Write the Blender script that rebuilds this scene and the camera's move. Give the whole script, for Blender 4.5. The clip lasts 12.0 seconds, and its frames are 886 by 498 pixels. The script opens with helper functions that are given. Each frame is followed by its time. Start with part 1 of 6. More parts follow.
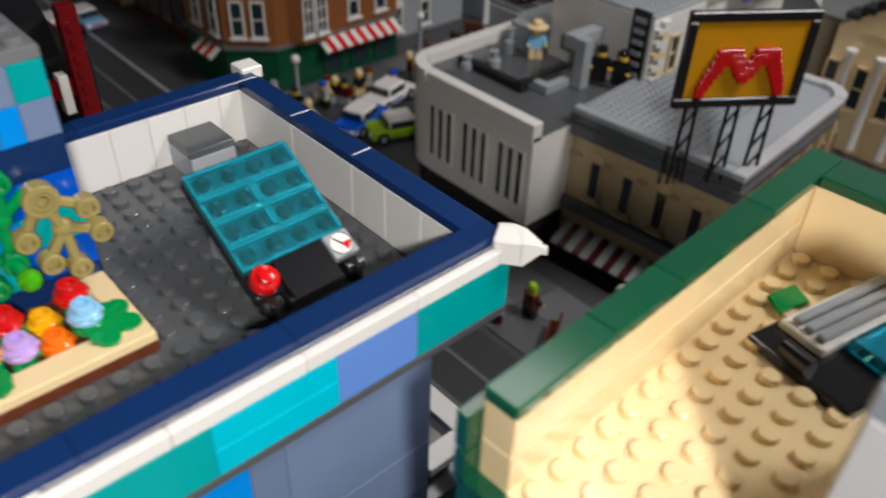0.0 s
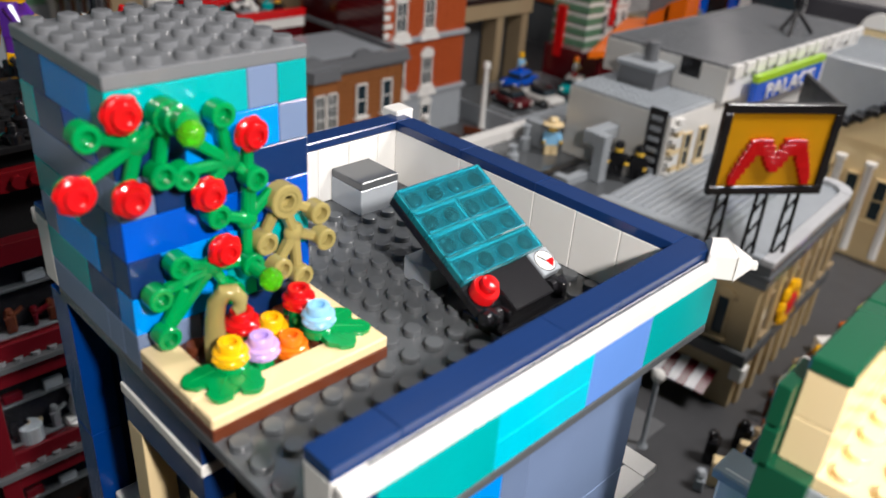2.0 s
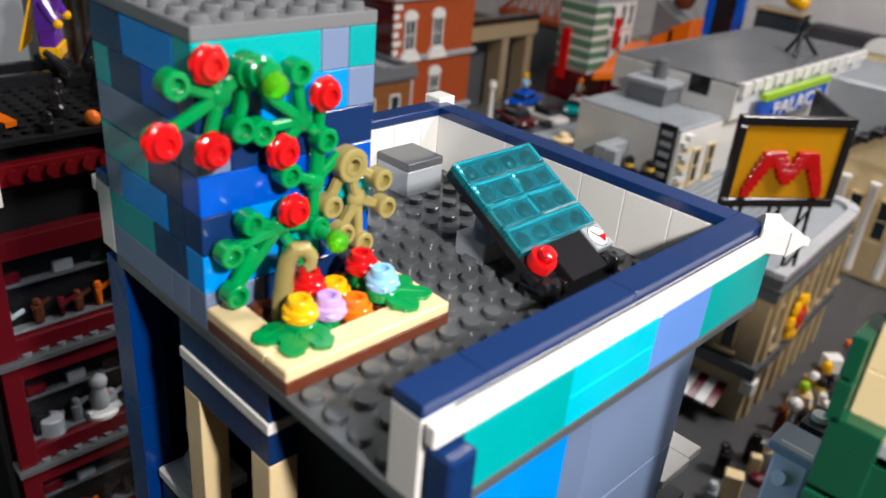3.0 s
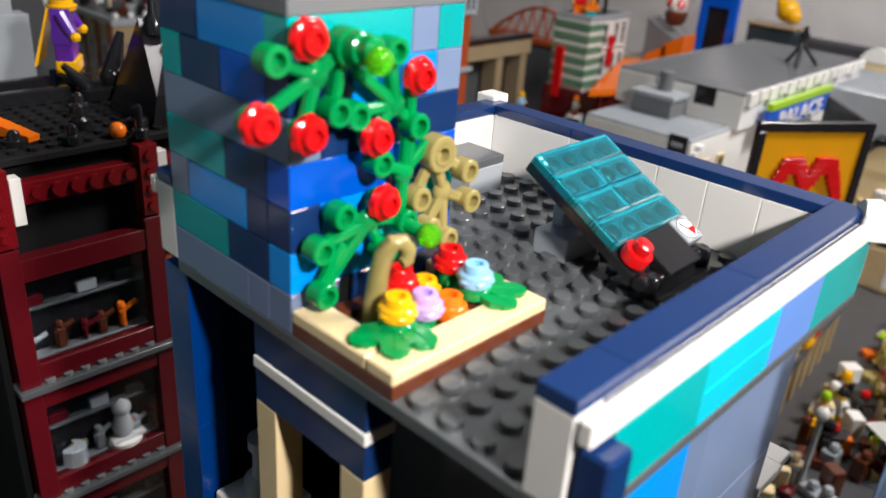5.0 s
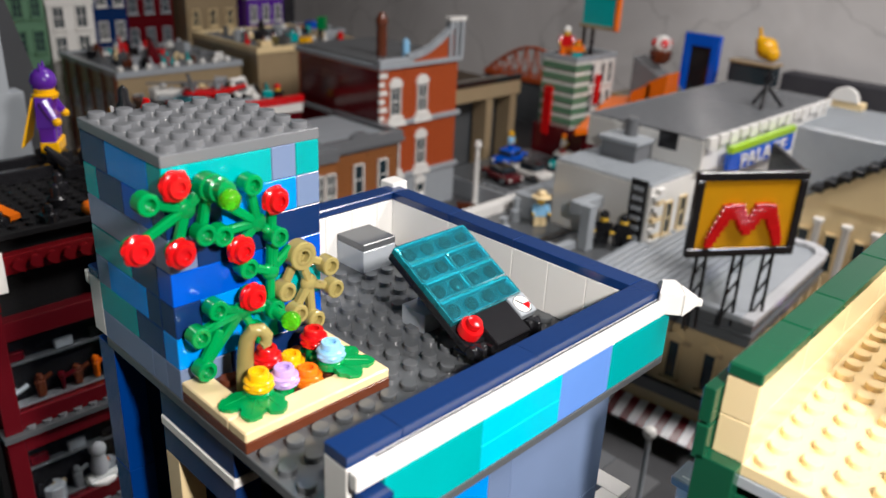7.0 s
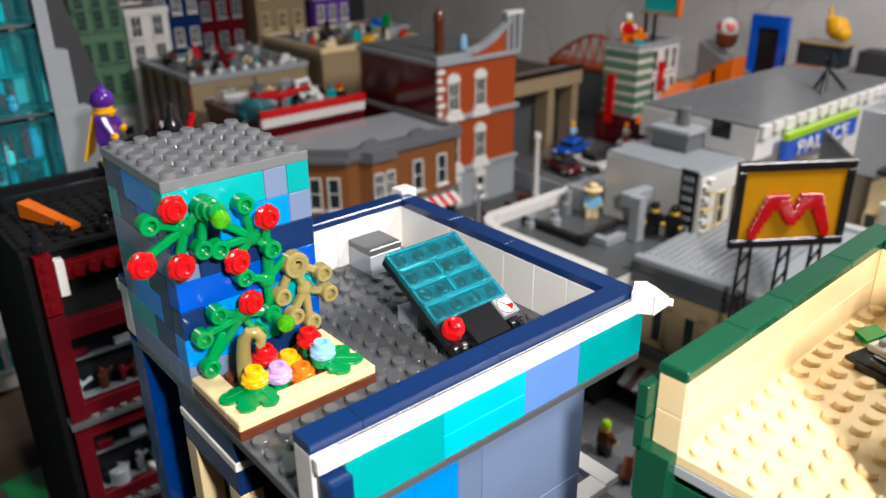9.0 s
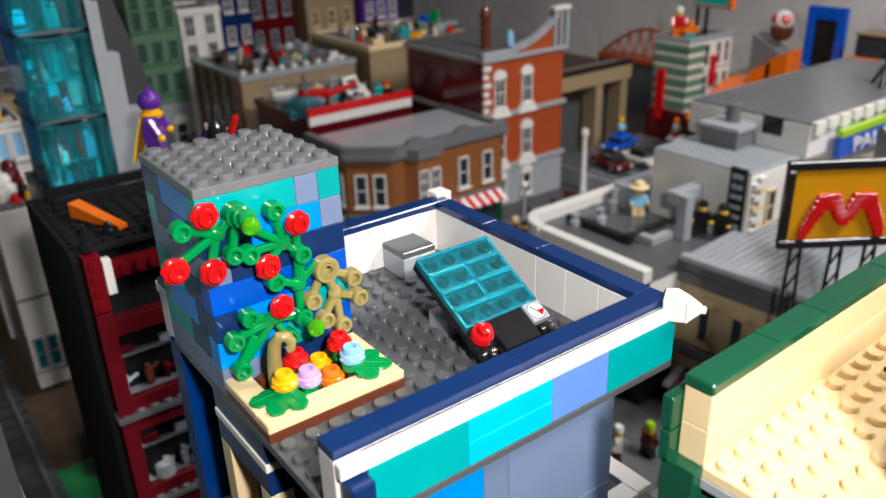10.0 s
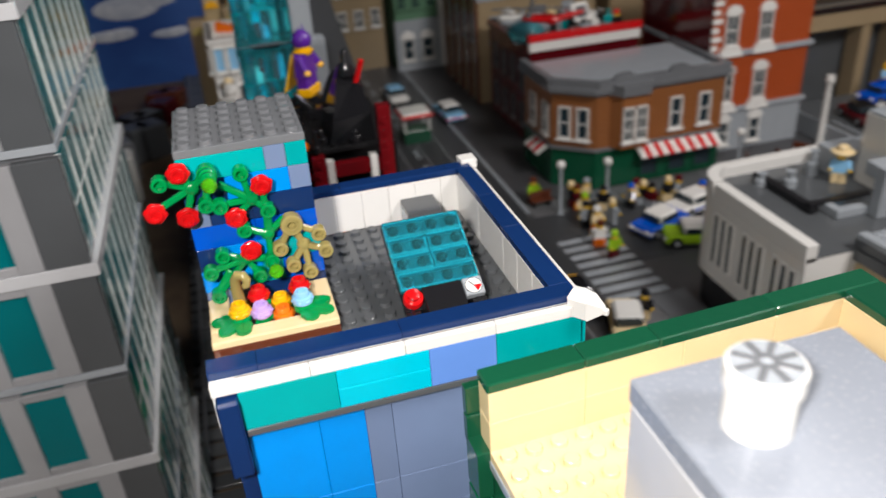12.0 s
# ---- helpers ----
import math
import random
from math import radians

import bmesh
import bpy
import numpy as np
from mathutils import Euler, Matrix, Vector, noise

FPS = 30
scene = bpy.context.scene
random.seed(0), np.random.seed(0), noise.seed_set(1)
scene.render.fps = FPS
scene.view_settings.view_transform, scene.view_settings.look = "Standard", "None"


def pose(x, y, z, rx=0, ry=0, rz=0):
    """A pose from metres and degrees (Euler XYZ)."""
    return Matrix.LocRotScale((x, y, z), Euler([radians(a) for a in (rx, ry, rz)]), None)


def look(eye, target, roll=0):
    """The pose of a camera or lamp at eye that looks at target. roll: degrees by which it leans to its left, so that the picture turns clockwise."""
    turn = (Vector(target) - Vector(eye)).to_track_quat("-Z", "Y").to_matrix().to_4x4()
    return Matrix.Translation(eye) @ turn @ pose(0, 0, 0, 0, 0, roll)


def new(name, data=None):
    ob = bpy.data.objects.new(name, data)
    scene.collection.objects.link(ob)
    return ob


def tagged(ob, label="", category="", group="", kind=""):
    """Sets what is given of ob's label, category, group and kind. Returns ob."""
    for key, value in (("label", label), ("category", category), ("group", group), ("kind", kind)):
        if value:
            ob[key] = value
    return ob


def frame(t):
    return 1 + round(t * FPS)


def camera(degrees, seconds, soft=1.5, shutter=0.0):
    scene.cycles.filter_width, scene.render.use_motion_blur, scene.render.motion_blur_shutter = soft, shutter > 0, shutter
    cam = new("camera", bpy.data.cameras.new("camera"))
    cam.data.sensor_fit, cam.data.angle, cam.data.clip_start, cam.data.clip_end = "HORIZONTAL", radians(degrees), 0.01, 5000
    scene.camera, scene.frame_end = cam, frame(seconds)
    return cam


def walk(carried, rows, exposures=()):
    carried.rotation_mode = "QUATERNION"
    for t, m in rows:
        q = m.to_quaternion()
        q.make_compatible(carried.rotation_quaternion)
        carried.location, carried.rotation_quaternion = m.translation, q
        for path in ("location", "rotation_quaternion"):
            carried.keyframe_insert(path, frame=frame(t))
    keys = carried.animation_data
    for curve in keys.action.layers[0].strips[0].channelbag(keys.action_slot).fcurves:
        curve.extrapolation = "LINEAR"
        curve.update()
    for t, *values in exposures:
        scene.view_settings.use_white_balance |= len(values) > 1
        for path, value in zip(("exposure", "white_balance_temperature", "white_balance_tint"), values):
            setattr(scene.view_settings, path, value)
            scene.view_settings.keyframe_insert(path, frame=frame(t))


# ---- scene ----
U = 0.008  # one stud of the toy bricks, in metres: the scene's numbers are in studs
cam = camera(57.9, 12.0, 1.5, 0.35)
cam.data.dof.use_dof, cam.data.dof.focus_distance, cam.data.dof.aperture_fstop = True, 0.27, 16.0
# seconds, eye, target (studs), lean
PATH = [
    (0, (0.007, -14.152, 17.967), (1.101, -12.987, 16.764), 2.1),
    (0.5, (-4.26, -12.054, 17.299), (-3.125, -10.809, 16.22), 1.0),
    (1, (-7.103, -10.465, 16.187), (-5.929, -9.209, 15.164), 2.0),
    (1.5, (-7.385, -10.057, 15.416), (-6.152, -8.836, 14.422), 3.5),
    (2, (-7.533, -9.892, 14.944), (-6.262, -8.682, 13.984), 4.4),
    (2.5, (-8.792, -9.7, 14.006), (-7.5, -8.482, 13.085), 5.4),
    (4.5, (-10.484, -6.987, 12.083), (-9.165, -5.756, 11.22), 4.6),
    (5, (-11.065, -6.371, 11.558), (-9.725, -5.15, 10.713), 4.3),
    (5.5, (-11.752, -6.35, 11.799), (-10.39, -5.144, 10.968), 4.9),
    (6, (-11.412, -7.054, 12.984), (-10.024, -5.862, 12.175), 4.9),
    (6.5, (-10.432, -9.954, 14.676), (-9.058, -8.742, 13.872), 4.2),
    (7, (-10.747, -13.429, 16.157), (-9.42, -12.156, 15.372), 2.8),
    (9, (-9.488, -17.677, 18.01), (-8.313, -16.278, 17.196), -0.6),
    (9.5, (-9.175, -17.569, 18.012), (-8.044, -16.141, 17.187), -1.1),
    (10, (-8.767, -18.114, 18.443), (-7.692, -16.642, 17.619), -1.9),
    (10.5, (-7.289, -18.288, 18.354), (-6.262, -16.803, 17.494), -2.0),
    (11, (-6.492, -20.219, 20.329), (-5.588, -18.679, 19.426), -1.9),
    (11.5, (-2.713, -21.461, 21.221), (-1.91, -19.913, 20.243), -2.0),
    (12, (3.075, -27.022, 22.107), (3.508, -25.336, 21.122), -4.1),
]
walk(cam, [(t, look(Vector(e) * U, Vector(g) * U, r)) for t, e, g, r in PATH],
     [(0, -1.03), (0.6, -0.78), (1.2, -0.44), (2, -0.36), (4.5, -0.18), (5.5, -0.1), (6.5, -0.24), (7, -0.3), (9, -0.26), (10.5, -0.32), (11.5, -0.27), (12, -0.6)])
# ---- end of path ----

# ---- world and light ----
world = bpy.data.worlds.new("room_air")
scene.world = world
world.use_nodes = True
world.node_tree.nodes["Background"].inputs[0].default_value = (0.80, 0.90, 1.0, 1)
world.node_tree.nodes["Background"].inputs[1].default_value = 0.06


def area_lamp(name, eye, target, size, power, colour):
    """A round area lamp; eye, target and size in studs."""
    data = bpy.data.lights.new(name, "AREA")
    data.shape, data.size, data.energy, data.color = "DISK", size * U, power, colour
    ob = new(name, data)
    ob.matrix_world = look(Vector(eye) * U, Vector(target) * U)
    return ob


# first lamp: added at a fixed spot in place of a torch carried with the camera
area_lamp("fixed_torch", (-6, -33, 31), (9, -1, 0), 4, 3.45, (1.0, 0.94, 0.90))
area_lamp("ceiling_lamp", (95, 66, 150), (50, 10, 0), 60, 6.8, (1.0, 0.95, 0.93))
area_lamp("ceiling_lamp", (100, -60, 120), (140, 60, -20), 50, 27, (1.0, 0.95, 0.93))
scene.view_settings.exposure = 0.0

# ---- materials ----


def plastic(name, rgb, rough=0.15, vary=0.10, grain=0.02, clear=0.0):
    """Moulded plastic: slight change from piece to piece, handling marks, soft gloss."""
    m = bpy.data.materials.new(name)
    m.use_nodes = True
    nt = m.node_tree
    b = nt.nodes["Principled BSDF"]
    b.inputs["Roughness"].default_value = rough
    b.inputs["IOR"].default_value = 1.5
    geo = nt.nodes.new("ShaderNodeNewGeometry")
    info = nt.nodes.new("ShaderNodeObjectInfo")
    big = nt.nodes.new("ShaderNodeTexNoise")
    big.inputs["Scale"].default_value, big.inputs["Detail"].default_value = 60, 3
    fine = nt.nodes.new("ShaderNodeTexNoise")
    fine.inputs["Scale"].default_value, fine.inputs["Detail"].default_value = 900, 4
    for n in (big, fine):
        nt.links.new(geo.outputs["Position"], n.inputs["Vector"])
    add = nt.nodes.new("ShaderNodeMath")
    add.operation = "ADD"
    nt.links.new(big.outputs["Fac"], add.inputs[0])
    nt.links.new(info.outputs["Random"], add.inputs[1])
    ramp = nt.nodes.new("ShaderNodeMapRange")
    ramp.inputs["From Min"].default_value, ramp.inputs["From Max"].default_value = 0.3, 1.7
    ramp.inputs["To Min"].default_value, ramp.inputs["To Max"].default_value = 1 - vary, 1 + vary
    nt.links.new(add.outputs[0], ramp.inputs["Value"])
    hsv = nt.nodes.new("ShaderNodeHueSaturation")
    hsv.inputs["Color"].default_value = (*rgb, 1)
    nt.links.new(ramp.outputs[0], hsv.inputs["Value"])
    nt.links.new(hsv.outputs[0], b.inputs["Base Color"])
    rr = nt.nodes.new("ShaderNodeMapRange")
    rr.inputs["From Min"].default_value, rr.inputs["From Max"].default_value = 0.3, 0.7
    rr.inputs["To Min"].default_value, rr.inputs["To Max"].default_value = rough * 0.92, rough * 1.15
    nt.links.new(fine.outputs["Fac"], rr.inputs["Value"])
    nt.links.new(rr.outputs[0], b.inputs["Roughness"])
    bump = nt.nodes.new("ShaderNodeBump")
    bump.inputs["Strength"].default_value, bump.inputs["Distance"].default_value = grain * 2, 0.00008
    nt.links.new(big.outputs["Fac"], bump.inputs["Height"])
    nt.links.new(bump.outputs[0], b.inputs["Normal"])
    if clear:
        b.inputs["Transmission Weight"].default_value = clear
        b.inputs["IOR"].default_value = 1.35
        b.inputs["Roughness"].default_value = 0.05
        nt.links.remove(b.inputs["Roughness"].links[0])
    return m


def rough_surface(name, rgb, rgb2, scale, rough=0.8, detail=6, bumpy=0.3, dist=0.002):
    """Mottled matt surface between two colours."""
    m = bpy.data.materials.new(name)
    m.use_nodes = True
    nt = m.node_tree
    b = nt.nodes["Principled BSDF"]
    b.inputs["Roughness"].default_value = rough
    geo = nt.nodes.new("ShaderNodeNewGeometry")
    n1 = nt.nodes.new("ShaderNodeTexNoise")
    n1.inputs["Scale"].default_value, n1.inputs["Detail"].default_value, n1.inputs["Distortion"].default_value = scale, detail, 1.5
    nt.links.new(geo.outputs["Position"], n1.inputs["Vector"])
    cr = nt.nodes.new("ShaderNodeValToRGB")
    cr.color_ramp.elements[0].position, cr.color_ramp.elements[0].color = 0.35, (*rgb, 1)
    cr.color_ramp.elements[1].position, cr.color_ramp.elements[1].color = 0.65, (*rgb2, 1)
    nt.links.new(n1.outputs["Fac"], cr.inputs[0])
    nt.links.new(cr.outputs[0], b.inputs["Base Color"])
    bump = nt.nodes.new("ShaderNodeBump")
    bump.inputs["Strength"].default_value, bump.inputs["Distance"].default_value = bumpy, dist
    nt.links.new(n1.outputs["Fac"], bump.inputs["Height"])
    nt.links.new(bump.outputs[0], b.inputs["Normal"])
    return m


NAVY = plastic("navy_plastic", (0.006, 0.028, 0.115))
# blue plastic with the shade under the deck mixed into its colour
SHADEBLUE = plastic("shaded_blue_plastic", (0.0, 0.035, 0.20))
# tan made darker to carry the shadow on the cinema walls
TAN2 = plastic("shaded_tan_plastic", (0.47, 0.36, 0.20))
BLUE = plastic("blue_plastic", (0.0, 0.085, 0.56))
AZURE = plastic("azure_plastic", (0.0, 0.26, 0.80))
CYAN = plastic("cyan_plastic", (0.0, 0.50, 0.66))
TEAL = plastic("teal_plastic", (0.0, 0.36, 0.37))
SLATE = plastic("sand_blue_plastic", (0.16, 0.22, 0.36))
CORN = plastic("cornflower_plastic", (0.12, 0.26, 0.66))
WHITE = plastic("white_plastic", (0.78, 0.77, 0.74), vary=0.04)
DGREY = plastic("dark_grey_plastic", (0.090, 0.097, 0.104))
LGREY = plastic("light_grey_plastic", (0.34, 0.37, 0.40))
MGREY = plastic("mid_grey_plastic", (0.155, 0.163, 0.175))
TAN = plastic("tan_plastic", (0.80, 0.63, 0.36), vary=0.05)
DTAN = plastic("dark_tan_plastic", (0.33, 0.25, 0.15))
BROWN = plastic("reddish_brown_plastic", (0.115, 0.032, 0.015))
GREEN = plastic("green_plastic", (0.0, 0.26, 0.062))
LIME = plastic("lime_plastic", (0.32, 0.55, 0.02))
DGREEN = plastic("dark_green_plastic", (0.006, 0.075, 0.036))
SGREEN = plastic("sand_green_plastic", (0.12, 0.24, 0.15))
OLIVE = plastic("olive_plastic", (0.34, 0.28, 0.10))
RED = plastic("red_plastic", (0.58, 0.006, 0.008))
# dark red, taken darker still for the weak light on the red tower
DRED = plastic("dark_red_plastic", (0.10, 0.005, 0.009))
YELLOW = plastic("yellow_plastic", (0.85, 0.43, 0.005))
ORANGE = plastic("orange_plastic", (0.85, 0.17, 0.008))
BRICKO = plastic("dark_orange_plastic", (0.42, 0.075, 0.018), rough=0.35)
NOUGAT = plastic("nougat_plastic", (0.28, 0.105, 0.034), rough=0.35)
LAV = plastic("lavender_plastic", (0.48, 0.33, 0.72))
LBLUE = plastic("light_blue_plastic", (0.28, 0.58, 0.86))
PURPLE = plastic("purple_plastic", (0.10, 0.02, 0.30))
PINK = plastic("pink_plastic", (0.75, 0.10, 0.30))
MATT = plastic("matt_black_plastic", (0.007, 0.007, 0.008), rough=0.75)
MATT.node_tree.nodes["Principled BSDF"].inputs["Specular IOR Level"].default_value = 0.2
BLACK = plastic("black_plastic", (0.012, 0.012, 0.014), rough=0.15)
SKIN = plastic("yellow_toy_plastic", (0.80, 0.50, 0.05))
GLASS_TEAL = plastic("clear_teal_plastic", (0.17, 0.74, 0.84), clear=0.97, vary=0.03)
GLASS_GREEN = plastic("clear_green_plastic", (0.18, 0.85, 0.02), clear=0.7, vary=0.03)
GLASS_DARK = plastic("dark_pane", (0.02, 0.035, 0.045), rough=0.08)
GLASS_CLEAR = plastic("clear_pane", (0.55, 0.58, 0.60), clear=1.0, vary=0.02)
TEALPANE = plastic("teal_pane", (0.0, 0.15, 0.17), rough=0.08)
GLASS_DEEP = plastic("deep_teal_clear_plastic", (0.10, 0.66, 0.74), clear=0.92, vary=0.03)
PIER = plastic("tower_grey_plastic", (0.34, 0.345, 0.36))
SLOPE = plastic("slope_grey_plastic", (0.05, 0.053, 0.058), rough=0.3)
BOXGREY = plastic("blue_grey_plastic", (0.24, 0.265, 0.31), rough=0.25)
PALE = plastic("pale_grey_plastic", (0.52, 0.53, 0.55))
STREET = plastic("street_plate", (0.045, 0.048, 0.053), rough=0.4)
# pavement darkened: the shade deep between the buildings is put into its colour
PAVE = plastic("pavement_plate", (0.055, 0.056, 0.060), rough=0.4, vary=0.25)
TINT = plastic("refracted_tint", (0.012, 0.055, 0.065))
DARKDOT = plastic("dark_dot", (0.006, 0.012, 0.014))
AMBER = plastic("amber_plastic", (0.60, 0.28, 0.006), rough=0.1)
PLASTER = rough_surface("grey_plaster", (0.62, 0.61, 0.61), (0.78, 0.77, 0.77), 2.2, rough=0.85, detail=9, bumpy=0.4, dist=0.01)
# hairline cracks in the plaster
nt = PLASTER.node_tree
crack = nt.nodes.new("ShaderNodeTexVoronoi")
crack.feature = "DISTANCE_TO_EDGE"
crack.inputs["Scale"].default_value = 2.3
wobble = nt.nodes.new("ShaderNodeTexNoise")
wobble.inputs["Scale"].default_value, wobble.inputs["Detail"].default_value = 5.0, 6
spot_at = nt.nodes.new("ShaderNodeNewGeometry")
mixv = nt.nodes.new("ShaderNodeVectorMath")
mixv.operation = "MULTIPLY_ADD"
mixv.inputs[1].default_value = (0.35, 0.35, 0.35)
nt.links.new(spot_at.outputs["Position"], wobble.inputs["Vector"])
nt.links.new(wobble.outputs["Color"], mixv.inputs[0])
nt.links.new(spot_at.outputs["Position"], mixv.inputs[2])
nt.links.new(mixv.outputs[0], crack.inputs["Vector"])
thin = nt.nodes.new("ShaderNodeMapRange")
thin.inputs["From Max"].default_value, thin.inputs["To Min"].default_value = 0.016, 0.8
nt.links.new(crack.outputs["Distance"], thin.inputs["Value"])
shade = nt.nodes.new("ShaderNodeHueSaturation")
nt.links.new(thin.outputs[0], shade.inputs["Value"])
nt.links.new(nt.nodes["Principled BSDF"].inputs["Base Color"].links[0].from_socket, shade.inputs["Color"])
nt.links.new(shade.outputs[0], nt.nodes["Principled BSDF"].inputs["Base Color"])
WALLDARK = rough_surface("dark_wall_paint", (0.035, 0.035, 0.045), (0.06, 0.06, 0.07), 3.0)
# walls and ceiling out of view: the room's dimness is put into this colour
WALLDIM = rough_surface("dim_room_wall", (0.045, 0.045, 0.05), (0.065, 0.065, 0.07), 2.0)
TABLE = rough_surface("table_board", (0.10, 0.068, 0.042), (0.15, 0.105, 0.065), 14.0, rough=0.6)
SKYBLUE = rough_surface("poster_sky", (0.016, 0.065, 0.27), (0.03, 0.11, 0.38), 4.0, rough=0.5)
CLOUD = rough_surface("poster_cloud", (0.45, 0.5, 0.6), (0.65, 0.68, 0.74), 20.0, rough=0.5)

# ---- mesh building ----


class Geo:
    """Collects faces in studs; each face takes a material slot."""

    def __init__(self):
        self.v, self.f, self.mi = [], [], []

    def add(self, verts, faces, slot=0, m=None):
        k = len(self.v)
        for p in verts:
            p = Vector(p)
            self.v.append((m @ p) if m else p)
        for f in faces:
            self.f.append([i + k for i in f])
            self.mi.append(slot)
        return self

    def box(self, x0, y0, z0, x1, y1, z1, bev=0.03, slot=0, m=None):
        """A box with chamfered edges."""
        lo, hi = (x0, y0, z0), (x1, y1, z1)
        b = min(bev, *[(h - l) * 0.45 for l, h in zip(lo, hi)])
        if b <= 0.0005:
            vs = [(x, y, z) for x in (x0, x1) for y in (y0, y1) for z in (z0, z1)]
            return self.add(vs, [(0, 1, 3, 2), (4, 6, 7, 5), (0, 4, 5, 1), (2, 3, 7, 6), (0, 2, 6, 4), (1, 5, 7, 3)], slot, m)
        vs, idx = [], {}
        for sx in (0, 1):
            for sy in (0, 1):
                for sz in (0, 1):
                    for a in range(3):
                        p = [(hi if s else lo)[i] for i, s in enumerate((sx, sy, sz))]
                        for i, s in enumerate((sx, sy, sz)):
                            if i != a:
                                p[i] += -b if s else b
                        idx[sx, sy, sz, a] = len(vs)
                        vs.append(p)
        fs = []
        for a in range(3):
            o = [i for i in range(3) if i != a]
            for s in (0, 1):
                q = []
                for u, w in ((0, 0), (1, 0), (1, 1), (0, 1)):
                    c = [0, 0, 0]
                    c[a], c[o[0]], c[o[1]] = s, u, w
                    q.append(idx[c[0], c[1], c[2], a])
                flip = (s == 0) ^ (a == 1)
                fs.append(q[::-1] if flip else q)
        for a in range(3):
            o = [i for i in range(3) if i != a]
            for u in (0, 1):
                for w in (0, 1):
                    c0, c1 = [0, 0, 0], [0, 0, 0]
                    c0[a], c1[a] = 0, 1
                    c0[o[0]] = c1[o[0]] = u
                    c0[o[1]] = c1[o[1]] = w
                    q = [idx[(*c0, o[0])], idx[(*c1, o[0])], idx[(*c1, o[1])], idx[(*c0, o[1])]]
                    flip = ((u + w) % 2 == 0) ^ (a == 1)
                    fs.append(q[::-1] if not flip else q)
        for sx in (0, 1):
            for sy in (0, 1):
                for sz in (0, 1):
                    q = [idx[sx, sy, sz, a] for a in range(3)]
                    fs.append(q if (sx + sy + sz) % 2 else q[::-1])
        return self.add(vs, fs, slot, m)

    def lathe(self, rings, n=16, slot=0, m=None):
        """Rings of (radius, z), closed at both ends where the radius is above 0."""
        vs, fs = [], []
        for r, z in rings:
            for i in range(n):
                a = 2 * math.pi * i / n
                vs.append((r * math.cos(a), r * math.sin(a), z))
        for k in range(len(rings) - 1):
            for i in range(n):
                j = (i + 1) % n
                fs.append((k * n + i, k * n + j, (k + 1) * n + j, (k + 1) * n + i))
        fs.append(tuple(range(n))[::-1])
        fs.append(tuple((len(rings) - 1) * n + i for i in range(n)))
        return self.add(vs, fs, slot, m)

    def cyl(self, x, y, z, r, h, n=14, bev=0.03, slot=0, m=None):
        t = Matrix.Translation((x, y, z))
        return self.lathe([(r, 0), (r, h - bev), (r - bev, h)], n, slot, (m @ t) if m else t)

    def ball(self, x, y, z, r, n=12, slot=0, sq=(1, 1, 1), m=None):
        k = max(4, n // 2)
        rings = [(r * max(0.02, math.sin(math.pi * i / k)), -r * math.cos(math.pi * i / k)) for i in range(k + 1)]
        t = Matrix.Translation((x, y, z)) @ Matrix.Diagonal((*sq, 1))
        return self.lathe(rings, n, slot, (m @ t) if m else t)

    def prism(self, outline, z0, z1, slot=0, m=None):
        """An upright prism over an outline of (x, y), counter-clockwise."""
        n = len(outline)
        vs = [(x, y, z0) for x, y in outline] + [(x, y, z1) for x, y in outline]
        fs = [(i, (i + 1) % n, n + (i + 1) % n, n + i) for i in range(n)]
        fs += [tuple(range(n))[::-1], tuple(range(n, 2 * n))]
        return self.add(vs, fs, slot, m)

    def rod(self, a, b, r, r2=None, n=10, slot=0, flat=1.0):
        """A round bar from a to b."""
        a, b = Vector(a), Vector(b)
        q = (b - a).to_track_quat("Z", "Y").to_matrix().to_4x4()
        m = Matrix.Translation(a) @ q @ Matrix.Diagonal((1, flat, 1, 1))
        return self.lathe([(r, 0), (r if r2 is None else r2, (b - a).length)], n, slot, m)

    def tube(self, path, r, n=10, slot=0):
        """A bent round bar through the points of path; r: one radius or one for each."""
        path = [Vector(p) for p in path]
        rs = r if isinstance(r, (list, tuple)) else [r] * len(path)
        vs, fs, side = [], [], Vector((0.13, 0.2, 0.97)).normalized()
        for i, p in enumerate(path):
            d = (path[min(i + 1, len(path) - 1)] - path[max(i - 1, 0)]).normalized()
            side = (side - d * side.dot(d)).normalized()
            up = d.cross(side)
            for k in range(n):
                a = 2 * math.pi * k / n
                vs.append(p + (side * math.cos(a) + up * math.sin(a)) * rs[i])
        for i in range(len(path) - 1):
            for k in range(n):
                j = (k + 1) % n
                fs.append((i * n + k, i * n + j, (i + 1) * n + j, (i + 1) * n + k))
        fs += [tuple(range(n))[::-1], tuple((len(path) - 1) * n + k for k in range(n))]
        return self.add(vs, fs, slot)

    def mesh(self, name, mats, smooth=True):
        me = bpy.data.meshes.new(name)
        me.from_pydata([tuple(p * U) for p in self.v], [], self.f)
        for mm in (mats if isinstance(mats, (list, tuple)) else [mats]):
            me.materials.append(mm)
        me.polygons.foreach_set("material_index", self.mi)
        if smooth:
            me.polygons.foreach_set("use_smooth", [True] * len(self.f))
            me.update()
            me.set_sharp_from_angle(angle=radians(38))
        me.update()
        return me


def thing(name, label, category, at=(0, 0, 0), group="", kind="", turn=0):
    ob = new(name)
    ob.empty_display_size = 0.01
    ob.matrix_basis = pose(at[0] * U, at[1] * U, at[2] * U, 0, 0, turn)
    return tagged(ob, label, category, group, kind)


